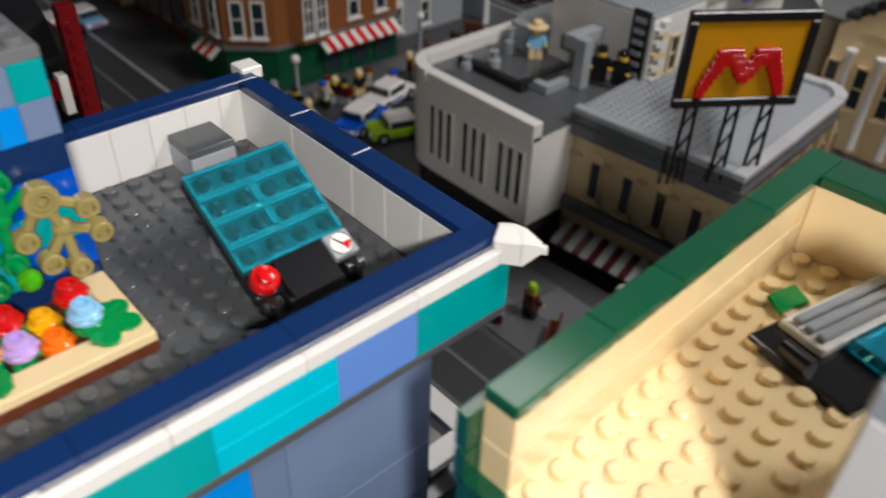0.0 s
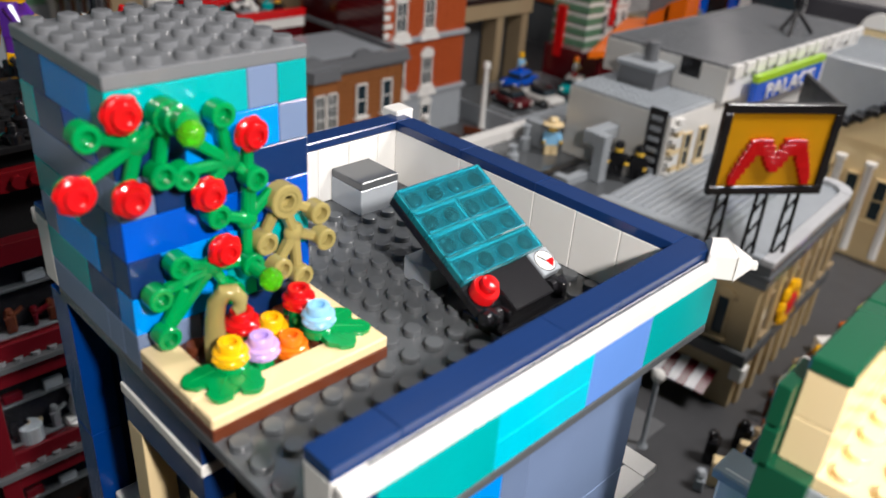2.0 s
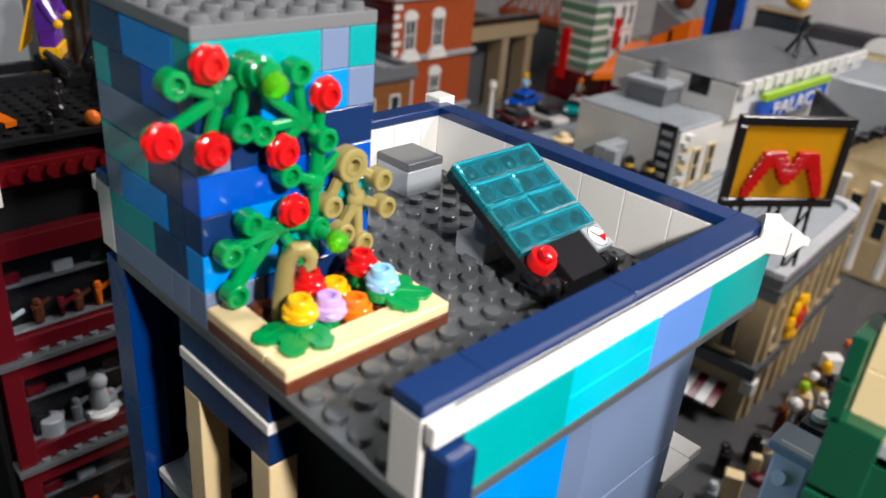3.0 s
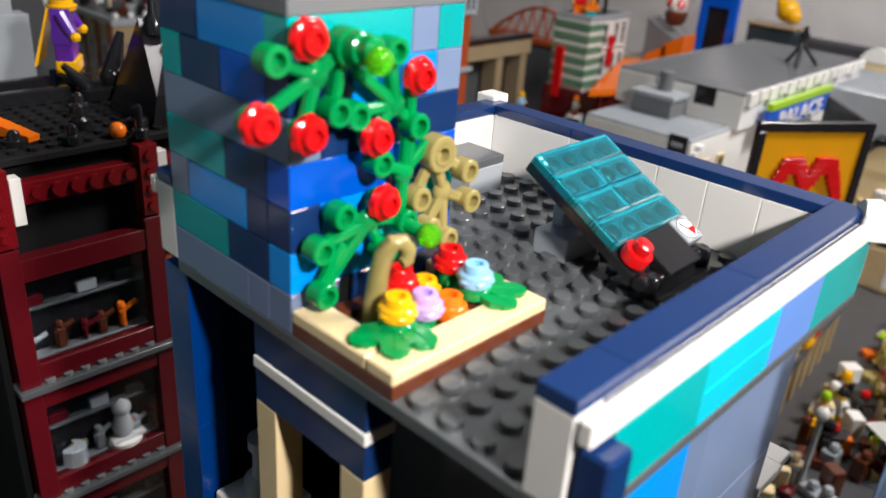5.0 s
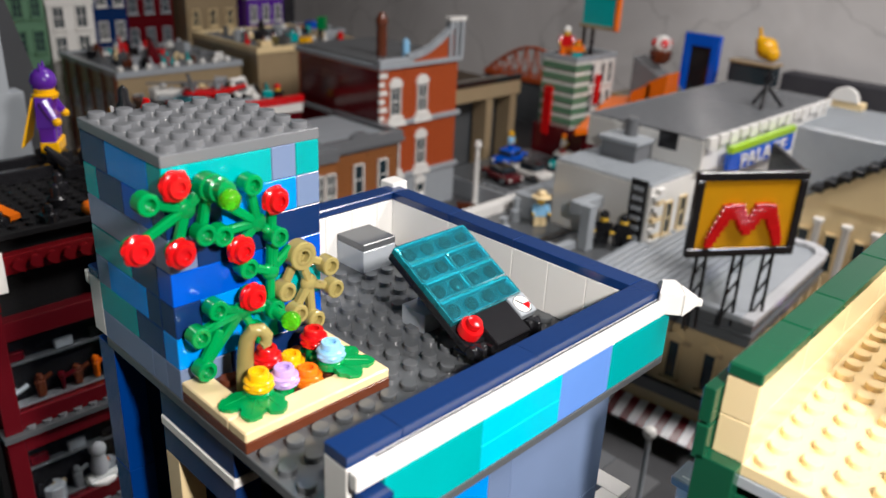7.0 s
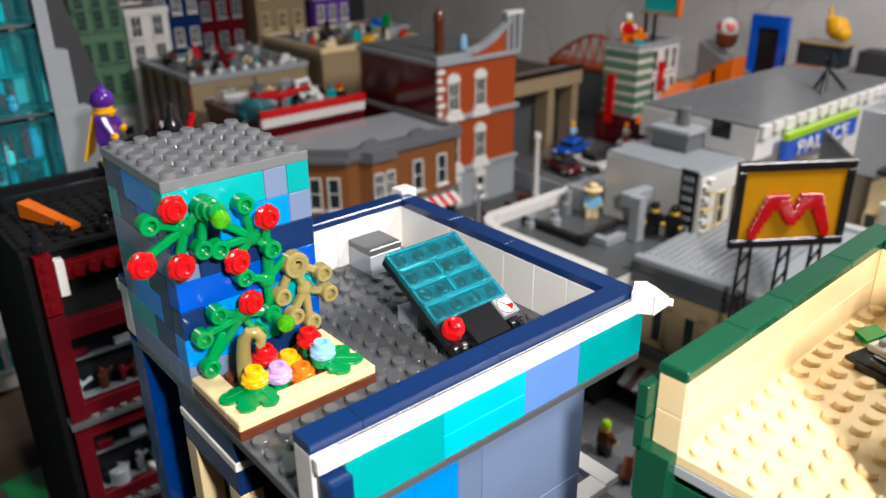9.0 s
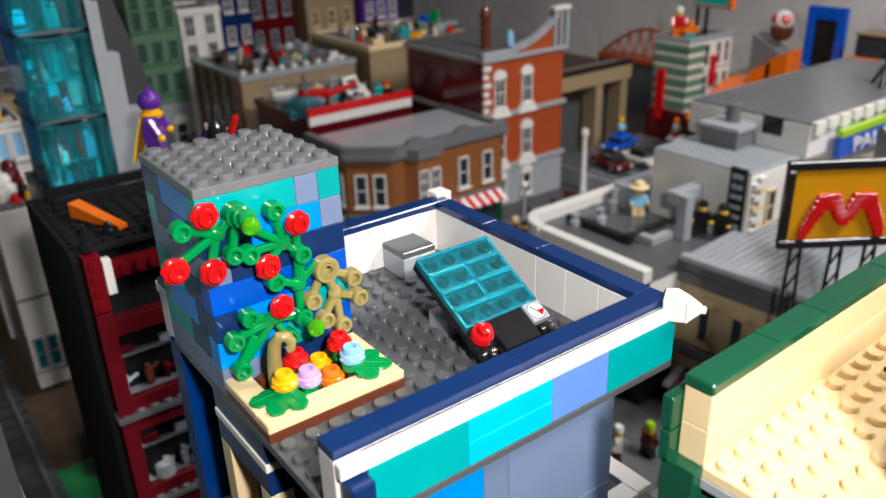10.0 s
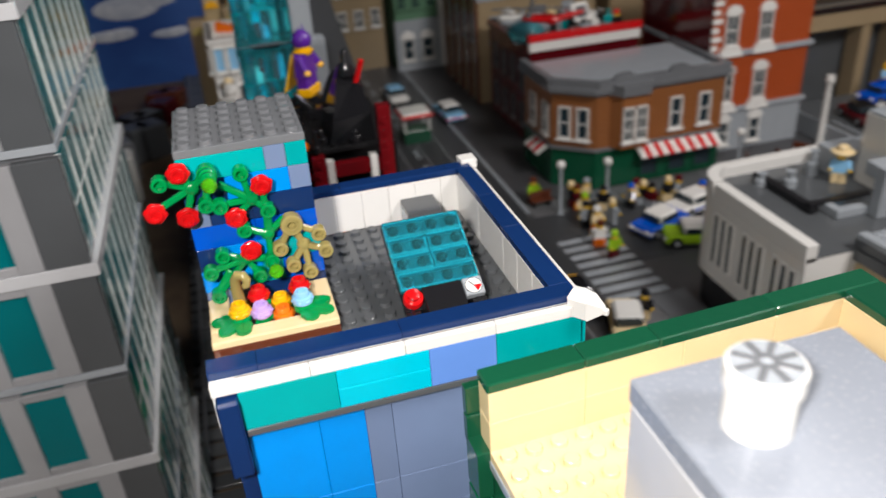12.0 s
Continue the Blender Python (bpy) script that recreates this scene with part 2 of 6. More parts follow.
def part(name, geo, mats, parent, label="", at=None, turn=0):
    """One mesh under a thing or a part; geo is a Geo or a shared mesh."""
    me = geo if isinstance(geo, bpy.types.Mesh) else geo.mesh(name, mats)
    ob = new(name, me)
    ob.parent = parent
    if at is not None:
        ob.matrix_basis = pose(at[0] * U, at[1] * U, at[2] * U, 0, 0, turn)
    return tagged(ob, label)


def single(name, geo, mats, label, category, group="", kind="", at=(0, 0, 0), turn=0):
    """A thing that is one mesh."""
    me = geo if isinstance(geo, bpy.types.Mesh) else geo.mesh(name, mats)
    ob = new(name, me)
    ob.matrix_basis = pose(at[0] * U, at[1] * U, at[2] * U, 0, 0, turn)
    return tagged(ob, label, category, group, kind)


GAP = 0.007
SHARED = {}


def brick_mesh(lx, ly, lz, mat, bev=0.028):
    key = (round(lx, 3), round(ly, 3), round(lz, 3), mat.name, bev)
    if key not in SHARED:
        SHARED[key] = Geo().box(GAP, GAP, 0.006, lx - GAP, ly - GAP, lz - 0.006, bev).mesh("brick", mat)
    return SHARED[key]


def brick(parent, x0, y0, z0, x1, y1, z1, mat, name="brick", bev=0.028):
    return part(name, brick_mesh(x1 - x0, y1 - y0, z1 - z0, mat, bev), None, parent, at=(x0, y0, z0))


def stud_mesh(mat, hollow=False):
    key = ("stud", mat.name, hollow)
    if key not in SHARED:
        g = Geo()
        if hollow:
            g.lathe([(0.30, 0), (0.30, 0.17), (0.28, 0.2), (0.19, 0.2), (0.19, 0.02)], 14)
        else:
            g.lathe([(0.31, 0), (0.30, 0.19), (0.275, 0.215)], 18)
        SHARED[key] = g.mesh("stud", mat)
    return SHARED[key]


def stud_field(name, x0, y0, x1, y1, z, mat, parent, step=1, n=8):
    """Many far studs joined into one mesh."""
    g = Geo()
    x = x0 + 0.5
    while x < x1:
        y = y0 + 0.5
        while y < y1:
            g.lathe([(0.30, 0), (0.29, 0.2)], n, 0, Matrix.Translation((x, y, z)))
            y += step
        x += step
    ob = part(name, g, mat, parent)
    return tagged(ob, kind="stuff")


# ---- room and table ----
GROUND = -45.0
g = Geo().box(-150, -160, GROUND - 6, 232, 330, GROUND - 0.6, 0)
single("floor", g, TABLE, "brown board table top under the toy city", "table top", kind="structure")
g = Geo().box(232, -160, GROUND - 6, 238, 336, 260, 0)
single("wall_east", g, PLASTER, "grey mottled plaster wall behind the toy city", "wall", kind="structure")
g = Geo().box(-156, 330, GROUND - 6, 232, 336, 260, 0)
single("wall_north", g, WALLDARK, "dark painted wall behind the toy city", "wall", kind="structure")
g = Geo().box(-156, -160, GROUND - 6, -150, 330, 260, 0)
single("wall_west", g, WALLDIM, "unseen room wall, coloured dark for a dim room", "wall", kind="structure")
g = Geo().box(-156, -166, GROUND - 6, 238, -160, 260, 0)
single("wall_south", g, WALLDIM, "unseen room wall, coloured dark for a dim room", "wall", kind="structure")
g = Geo().box(-156, -166, 260, 238, 336, 266, 0)
single("ceiling", g, WALLDIM, "unseen room ceiling, coloured dark for a dim room", "ceiling", kind="structure")

# grey city plates on the table
g = Geo().box(24, -30, GROUND - 0.6, 190, 240, GROUND, 0)
pave = single("pavement", g, PAVE, "grey studded pavement plates of the toy city", "pavement", kind="structure")
g = Geo().box(28, -30, GROUND, 50, 240, GROUND + 0.08, 0)
single("road", g, STREET, "dark grey toy street plate with pale markings", "road", kind="structure")
g = Geo().box(50, 72, GROUND, 190, 92, GROUND + 0.08, 0)
single("road", g, STREET, "dark grey toy cross street plate", "road", kind="structure")

# ---- the blue corner building with roof garden ----
house = thing("toy_building", "blue patchwork toy brick building with walled roof terrace", "toy building")
deck = part("deck", Geo().box(0, 0, -0.4, 16, 15, 0, 0.03), DGREY, house, "dark grey studded roof plate")
for i in range(16):
    for j in range(15):
        x, y = i + 0.5, j + 0.5
        hidden = (x < 6 and y > 5) or y < 1 or x > 15 or (11 < x < 14 and y > 13)
        if not hidden:
            part("stud", stud_mesh(DGREY), None, deck, at=(x, y, 0))

# stair tower: courses of coloured bricks, top course first
tower = part("stair_tower", Geo().box(0.3, 9.3, 0, 5.7, 14.9, 8.35, 0), NAVY, house)
FRONT = [
    ((0, 4, TEAL), (4, 5, SLATE), (5, 6, TEAL)),
    ((0, 2, NAVY), (2, 5, AZURE), (5, 6, SLATE)),
    ((0, 1, SLATE), (1, 3, NAVY), (3, 6, NAVY)),
    ((0, 3, BLUE), (3, 6, BLUE)),
    ((0, 1, NAVY), (1, 4, AZURE), (4, 6, TEAL)),
    ((0, 3, AZURE), (3, 4, TEAL), (4, 6, BLUE)),
    ((0, 2, SLATE), (2, 6, NAVY)),
]
SIDE = [
    ((9, 10, TEAL), (10, 13, AZURE), (13, 15, NAVY)),
    ((9, 10, NAVY), (10, 12, BLUE), (12, 14, NAVY), (14, 15, TEAL)),
    ((9, 11, SLATE), (11, 15, SLATE)),
    ((9, 10, BLUE), (10, 12, NAVY), (12, 15, TEAL)),
    ((9, 11, NAVY), (11, 14, AZURE), (14, 15, SLATE)),
    ((9, 10, AZURE), (10, 12, NAVY), (12, 15, TEAL)),
    ((9, 11, SLATE), (11, 15, SLATE)),
]
for k in range(7):
    z0, z1 = 8.4 - 1.2 * (k + 1), 8.4 - 1.2 * k
    for a, b, mm in FRONT[k]:
        brick(tower, a, 9, z0, b, 10, z1, mm)
    for a, b, mm in SIDE[k]:
        if a > 9:
            brick(tower, 0, a, z0, 1, b, z1, mm)
        elif b > 10:
            brick(tower, 0, 10, z0, 1, b, z1, mm)
    brick(tower, 5, 10, z0, 6, 13, z1, (NAVY, BLUE, TEAL)[k % 3])
    brick(tower, 5, 13, z0, 6, 15, z1, (BLUE, NAVY)[k % 2])
cap = part("tower_roof", Geo().box(-0.01, 8.99, 8.4, 6.01, 15.01, 8.8, 0.03), MGREY, house, "grey studded plate roof")
for i in range(6):
    for j in range(6):
        part("stud", stud_mesh(MGREY), None, cap, at=(i + 0.5, 9.5 + j, 8.8))

# terrace walls: white panels capped with navy tiles
parapet = part("parapet", Geo().box(0.2, 0.3, 0, 15.6, 0.7, 2.38, 0), WHITE, house, "white inner wall panels with navy coping")
for a, b in ((0, 4), (4, 8), (8, 12), (12, 16)):
    brick(parapet, a, 0, 0, b, 1, 2.4, WHITE, "panel")
for a, b in ((1, 3), (3, 5), (5, 7), (7, 11), (11, 15)):
    brick(parapet, 15, a, 0, 16, b, 2.4, WHITE, "panel")
for a, b in ((0, 4), (4, 6), (6, 7.6), (7.6, 9.2), (9.2, 10.8), (10.8, 12.4), (12.4, 14), (14, 16)):
    brick(parapet, a, 15, 0, b, 16, 2.4, WHITE, "panel")
for a, b in ((0, 2), (2, 8), (8, 16)):
    brick(parapet, a, 0, 2.4, b, 1, 2.8, NAVY, "coping_tile", 0.02)
for a, b in ((1, 7), (7, 11), (11, 15)):
    brick(parapet, 15, a, 2.4, 16, b, 2.8, NAVY, "coping_tile", 0.02)
for a, b in ((0, 2), (2, 8), (8, 16)):
    brick(parapet, a, 15, 2.4, b, 16, 2.8, NAVY, "coping_tile", 0.06)

for q in ((0.1, 0.1, 15.9, 0.9), (15.1, 0.95, 15.9, 15), (0.1, 15.1, 15.9, 15.9)):
    part("coping_base", Geo().box(q[0], q[1], 2.39, q[2], q[3], 2.74, 0), NAVY, parapet)

# outer band: white and coloured tiles laid upright against the wall
band = part("outer_band", Geo().box(1, -0.1, -0.1, 15.9, 0.02, 2.38, 0), DGREY, house, "upright tiles in white, teal, cyan and blue")
for a, b in ((0, 4), (4, 8), (8, 12), (12, 16)):
    brick(band, a, -0.42, 1.86, b, -0.08, 2.44, WHITE, "white_tile", 0.04)
brick(band, 1, -0.4, -0.12, 5, -0.1, 1.88, TEAL, "tile")
brick(band, 5, -0.4, 0.88, 9, -0.1, 1.88, CYAN, "tile")
brick(band, 5, -0.4, -0.12, 9, -0.1, 0.88, CYAN, "tile")
brick(band, 9, -0.4, -0.12, 12, -0.1, 1.88, CORN, "tile")
brick(band, 12, -0.4, -0.12, 16, -0.1, 1.88, TEAL, "tile")
brick(band, 0.12, -0.85, -2.2, 1.02, -0.05, 1.72, NAVY, "corner_tile", 0.08)
for a, b in ((0, 4), (4, 8), (8, 12), (12, 16)):
    brick(band, 16.08, a, 1.86, 16.4, b, 2.44, WHITE, "white_tile", 0.04)
    brick(band, 16.08, a, -0.12, 16.4, b, 1.86, (TEAL, CORN, CYAN, SLATE)[a // 4], "tile")
    brick(band, a, 16.08, 1.86, b, 16.4, 2.44, WHITE, "white_tile", 0.04)


def horn(x, y, turn, label):
    """A small pointed white piece at a corner of the coping."""
    gg = Geo().box(-0.5, -0.45, -0.6, 0.45, 0.5, 0.35, 0.06)
    gg.add([(-0.5, -0.45, -0.6), (0.45, -0.45, -0.6), (0.45, -0.45, 0.35), (-0.5, -0.45, 0.35), (-0.1, -1.05, -0.25), (0.15, -1.05, -0.25), (0.15, -1.05, 0.05), (-0.1, -1.05, 0.05)],
           [(0, 1, 5, 4), (1, 2, 6, 5), (2, 3, 7, 6), (3, 0, 4, 7), (4, 5, 6, 7)])
    gg.add([(-0.5, -0.45, 0.33), (0.45, -0.45, 0.33), (0.45, 0.5, 0.33), (-0.5, 0.5, 0.33), (-0.12, -0.1, 0.7), (0.1, -0.1, 0.7), (0.1, 0.4, 0.66), (-0.12, 0.4, 0.66)], [(0, 1, 5, 4), (1, 2, 6, 5), (2, 3, 7, 6), (3, 0, 4, 7), (4, 5, 6, 7)])
    gg.box(-0.1, -1.25, -0.3, 0.15, -1.0, 0.0, 0.04)
    return part("corner_horn", gg, WHITE, house, label, at=(x, y, 2.45), turn=turn)


horn(16.05, -0.25, 38, "pointed white corner piece")
part("corner_block", Geo().box(15.5, 15.5, 2.42, 16.5, 16.5, 3.0, 0.05), WHITE, house, "small white corner block")

# front wall below the terrace
wall = part("front_wall", Geo().box(0.3, 0.35, GROUND, 12.7, 1.0, -0.4, 0), NAVY, house, "smooth blue wall panels under a dark grey plate")
part("plate_edge", Geo().box(1.05, -0.42, -0.44, 15.95, 0.3, -0.13, 0.02), DGREY, wall)
z = -0.42
for k, h in enumerate((4.8, 2.4, 4.8, 4.8, 4.8, 4.8, 4.8, 4.8, 4.8)):
    brick(wall, 1, 0, z - h, 4, 0.4, z, AZURE, "panel")
    brick(wall, 4, 0, z - h, 6, 0.4, z, AZURE, "panel")
    brick(wall, 6, 0, z - h, 7.2, 0.4, z, SLATE, "panel")
    brick(wall, 7.2, 0, z - h, 13, 0.4, z, SLATE, "panel")
    brick(wall, 12.6, 0.4, z - h, 13, 16, z, NAVY, "panel")
    z -= h
part("back_wall", Geo().box(0.3, 15.2, GROUND, 12.7, 15.6, -0.4, 0), NAVY, wall)
part("inner_wall", Geo().box(5.6, 1.0, GROUND, 6.0, 15.2, -0.4, 0), DGREY, wall)
part("inner_floor", Geo().box(0.3, 1.0, -13.4, 5.6, 15.2, -13.0, 0), DGREY, wall)
gg = Geo()
gg.lathe([(1.2, 0), (1.2, 2.4), (0.8, 2.6)], 16, 0, Matrix.Translation((2.4, 4.5, -13))).box(1.5, 7.5, -13, 4.5, 10, -10, 0.3).box(3, 2, -13, 5, 3.5, -8, 0.2)
part("inner_fittings", gg, LGREY, house)
# side below the deck: navy beam with white stripe on tan columns
side = part("side_porch", Geo().box(0.4, 6.2, -1.6, 1.0, 10.8, -0.4, 0), NAVY, house, "navy beam with white stripe on tan columns")
brick(side, 0.1, 6, -1.6, 1.1, 11, -0.4, NAVY)
brick(side, 0.04, 5.96, -2.0, 1.14, 11, -1.6, WHITE, "white_plate")
brick(side, 0.1, 6, -3.2, 1.1, 11, -2.0, NAVY)
for y in (6, 10):
    for k in range(4):
        brick(side, 0.1, y, -3.2 - 6 * (k + 1), 1.1, y + 1, -3.2 - 6 * k, TAN, "column")
for k in range(6):
    brick(side, 0.05, 14.6, -0.4 - 6 * (k + 1), 1.2, 16, -0.4 - 6 * k, SHADEBLUE if k < 3 else NAVY, "column")
brick(side, 15, 0, -7.4, 16, 4.2, -7, WHITE, "white_ledge")
brick(side, 13, -0.1, -7.4, 15, 0.9, -7, WHITE, "white_ledge")
brick(side, 13, 0.9, -9.4, 15, 4.2, -9, DGREY, "ledge")
for k in range(4):
    brick(side, 13, 0.1, -16 - 8 * k, 15.9, 4.2, -9.4 - 8 * k, (DGREY, LGREY)[k % 2], "lower_block")

# ---- planter with flowers ----
planter = thing("planter", "tan tile planter box on brown plate with soil", "planter")
part("base_plate", Geo().box(0.01, 5.0, 0, 6, 9, 0.4, 0.03), BROWN, planter, "reddish brown plate")
brick(planter, 0, 5, 0.4, 6, 6, 0.8, TAN, "rim_tile", 0.05)
brick(planter, 0, 6, 0.4, 1, 9, 0.8, TAN, "rim_tile", 0.05)
brick(planter, 5, 6, 0.4, 6, 9, 0.8, TAN, "rim_tile", 0.05)
for i in range(4):
    for j in range(3):
        part("stud", stud_mesh(BROWN), None, planter, at=(1.5 + i, 6.5 + j, 0.4))


def blossom_geo(tall=0.0):
    """Five rounded petals round a short barrel with a hollow stud on top."""
    gg = Geo()
    for i in range(6):
        a = 2 * math.pi * i / 6
        gg.ball(0.33 * math.cos(a), 0.33 * math.sin(a), 0.24 + tall, 0.24, 12, sq=(1, 1, 0.55))
    gg.lathe([(0.4, tall), (0.5, 0.1 + tall), (0.5, 0.4 + tall), (0.44, 0.45 + tall)], 20)
    gg.lathe([(0.36, 0.4 + tall), (0.36, 0.66 + tall), (0.33, 0.7 + tall), (0.2, 0.7 + tall), (0.2, 0.5 + tall)], 18)
    return gg


def petal_flower(name, mat, at, label, stalk=0.0):
    f = thing(name, label, "flower", at, "flowers in the planter")
    part("petals", blossom_geo(stalk), mat, f)
    if stalk > 0:
        gg = Geo().cyl(0, 0, 0, 0.34, stalk, 14)
        for i in range(3):
            gg.ball(0.4 * math.cos(2 * i), 0.4 * math.sin(2 * i), stalk * 0.6, 0.16, 8)
        part("stalk", gg, GREEN, f)
    return f


def leaf_plate(at, dirs, label):
    """A flat green plate with three broad rounded leaves."""
    gg = Geo().lathe([(0.5, 0), (0.5, 0.26), (0.45, 0.3)], 16)
    for k, (d, l) in enumerate(dirs):
        m = pose(0, 0, 0.14 + 0.012 * k, 0, 0, d) @ pose(0, 0, 0, 0, 6, 0)
        pts = [(0.0, 0.16), (l * 0.3, 0.36), (l * 0.55, 0.46), (l * 0.72, 0.34), (l * 0.82, 0.36), (l * 0.95, 0.18), (l, 0.0)]
        out = pts + [(x, -y) for x, y in pts[-2::-1]]
        gg.prism(out[::-1], -0.1, 0.1, 0, m)
        gg.rod(m @ Vector((0.2, 0, 0.1)), m @ Vector((l * 0.85, 0, 0.1)), 0.05, 0.02, 6)
    return single("leaf_plate", gg, GREEN, label, "leaf", "leaf plates", at=at)


leaf_plate((1.5, 6.5, 0.82), ((175, 1.45), (225, 1.5), (272, 1.35)), "glossy green leaf plate on the planter rim")
leaf_plate((4.5, 6.5, 0.82), ((-75, 1.35), (-32, 1.6), (12, 1.4)), "glossy green leaf plate on the planter rim")
petal_flower("yellow_flower", YELLOW, (1.5, 6.5, 1.1), "bright yellow round toy blossom above a leaf")
petal_flower("lavender_flower", LAV, (2.5, 6.5, 0.5), "pale lavender toy blossom in the planter", 0.36)
petal_flower("orange_flower", ORANGE, (3.5, 6.5, 0.45), "orange toy blossom in the planter")
petal_flower("red_flower", RED, (2.5, 7.5, 0.5), "red toy blossom in the planter", 0.7)
petal_flower("yellow_flower", YELLOW, (3.5, 7.5, 0.45), "golden yellow toy blossom among others", 0.1)
petal_flower("red_flower", RED, (4.5, 7.5, 0.5), "red toy blossom on a green stalk", 0.72)
petal_flower("light_blue_flower", LBLUE, (4.5, 6.5, 1.1), "light blue toy blossom above a leaf")


# ---- climbing plant on the tower ----
vine = thing("climbing_rose", "green climbing plant with red blossoms on a blue wall", "plant")
VY = 8.6


def ring(gg, x, z, r=0.37):
    """An open stud end of a branch, facing forward."""
    gg.lathe([(r, 0), (r, 0.48), (r - 0.04, 0.53), (r * 0.58, 0.53), (r * 0.58, 0.25)], 16, 0, Matrix.Translation((x, VY + 0.12, z)) @ pose(0, 0, 0, 90, 0, 0))


TWIG_NO = iter(range(1000))


def limb(gg, a, b, w=0.16, d=0.14):
    """A flat moulded bar between two points of the wall plane."""
    dx, dz = b[0] - a[0], b[1] - a[1]
    l = math.hypot(dx, dz)
    m = Matrix.Translation((a[0], VY, a[1])) @ pose(0, 0, 0, 0, -math.degrees(math.atan2(dz, dx)), 0)
    d += 0.007 * (next(TWIG_NO) % 7)
    gg.box(-0.16, -d, -w, l, d, w, 0.07, m=m)


def spray(name, hub, ends, mat, parent, extra=()):
    """A moulded sprig: one main limb and its twigs, each with an open stud end."""
    gg = Geo()
    limb(gg, hub, ends[0])
    gg.ball(hub[0], VY, hub[1], 0.36, 14, sq=(1, 0.62, 1))
    top = part(name, gg, mat, parent)
    for k, e in enumerate(ends):
        if k:
            g2 = Geo()
            limb(g2, hub, e)
            part("twig", g2, mat, top)
        g2 = Geo()
        ring(g2, *e)
        part("stud_end", g2, mat, top)
    for a, b in extra:
        g2 = Geo()
        limb(g2, a, b)
        part("twig", g2, mat, top)
    return top


spray("branch", (0.5, 7.1), [(-0.82, 7.62), (-1.3, 6.25), (0.08, 5.78), (0.08, 8.0)], GREEN, vine, (((0.5, 7.1), (1.3, 7.75)), ((1.3, 7.6), (0.97, 6.2))))
gg = Geo()
ring(gg, 0.97, 6.2)
part("stud_end", gg, GREEN, vine)
gg = Geo()
ring(gg, 1.3, 7.72, 0.48)
part("stud_end", gg, GREEN, vine)
spray("branch", (3.05, 6.05), [(2.78, 7.5), (1.58, 6.02), (3.7, 5.42), (2.25, 5.3)], GREEN, vine, (((3.05, 6.05), (1.7, 7.1)), ((3.6, 5.5), (3.65, 6.75)), ((3.7, 5.42), (3.6, 4.2))))
spray("branch", (3.5, 4.1), [(2.45, 4.6), (3.45, 2.7)], GREEN, vine, (((3.5, 4.1), (4.4, 4.8)), ((3.5, 4.1), (3.6, 5.3))))
spray("branch", (2.25, 2.95), [(1.2, 3.42), (0.5, 2.62), (0.62, 1.28), (2.6, 3.45), (2.75, 2.0)], GREEN, vine, (((2.25, 2.95), (3.4, 2.75)), ((1.3, 2.4), (0.7, 1.5))))
spray("olive_branch", (5.12, 3.15), [(6.12, 2.7), (5.22, 1.68), (4.45, 2.2)], OLIVE, vine, (((5.12, 3.15), (4.66, 4.4)), ((4.66, 4.4), (5.9, 3.72)), ((4.66, 4.4), (3.98, 3.25))))
gg = Geo()
ring(gg, 4.68, 4.45, 0.55)
ring(gg, 4.68, 4.45, 0.38)
ring(gg, 5.9, 3.7)
ring(gg, 3.95, 3.25)
part("olive_knob", gg, OLIVE, vine)
gg = Geo()
gg.tube([(1.6, 7.5, 0.45), (1.56, 7.42, 1.3), (1.54, 7.3, 2.1), (1.58, 7.18, 2.7), (1.74, 7.02, 3.02), (1.96, 6.9, 3.02), (2.1, 6.82, 2.78), (2.04, 6.8, 2.52), (1.88, 6.82, 2.46)], [0.34, 0.31, 0.28, 0.26, 0.24, 0.23, 0.22, 0.2, 0.15], 12)
part("curled_tendril", gg, OLIVE, vine, "olive curled tendril")
rose = blossom_geo().mesh("blossom", RED)
for x, zz in ((0.08, 8.03), (-1.28, 6.27), (0.07, 5.8), (3.62, 6.8), (2.2, 5.36), (2.56, 3.5)):
    ob = part("blossom", rose, None, vine, "red blossom")
    ob.matrix_basis = pose(x * U, (VY - 0.12) * U, zz * U, 90, 0, 0) @ pose(0, 0, 0, 0, 0, random.uniform(0, 60)) @ Matrix.Diagonal((0.96, 0.96, 0.72, 1))
part("bud_stalk", Geo().lathe([(0.42, 0), (0.42, 0.45), (0.34, 0.5), (0.34, 0.8), (0.22, 0.9)], 16, 0, Matrix.Translation((1.32, VY - 0.3, 7.72)) @ pose(0, 0, 0, 84, 0, 4)), GREEN, vine)
part("bud", Geo().ball(1.36, 7.38, 7.58, 0.36, 18), GLASS_GREEN, vine, "clear green ball bud")
part("bud_stalk", Geo().rod((3.4, VY, 2.68), (3.5, 7.7, 2.58), 0.26, 0.2), GREEN, vine)
part("bud", Geo().ball(3.54, 7.5, 2.54, 0.36, 18), GLASS_GREEN, vine, "clear green ball bud")

# ---- tilted solar panel ----
ang = math.degrees(math.atan2(1.95, 3.5))
solar = thing("solar_panel", "tilted clear teal solar panel on a black hinged base", "solar panel", (9.0, 4.72, 1.75))
tilt = pose(0, 0, 0, ang, 0, 0)
part("backing", Geo().box(0, -1.0, -0.75, 4, 4.0, -0.4, 0.03, m=tilt), BLACK, solar, "black backing plate")


RIM = plastic("painted_rim_glow", (0.01, 0.17, 0.20), rough=0.1)


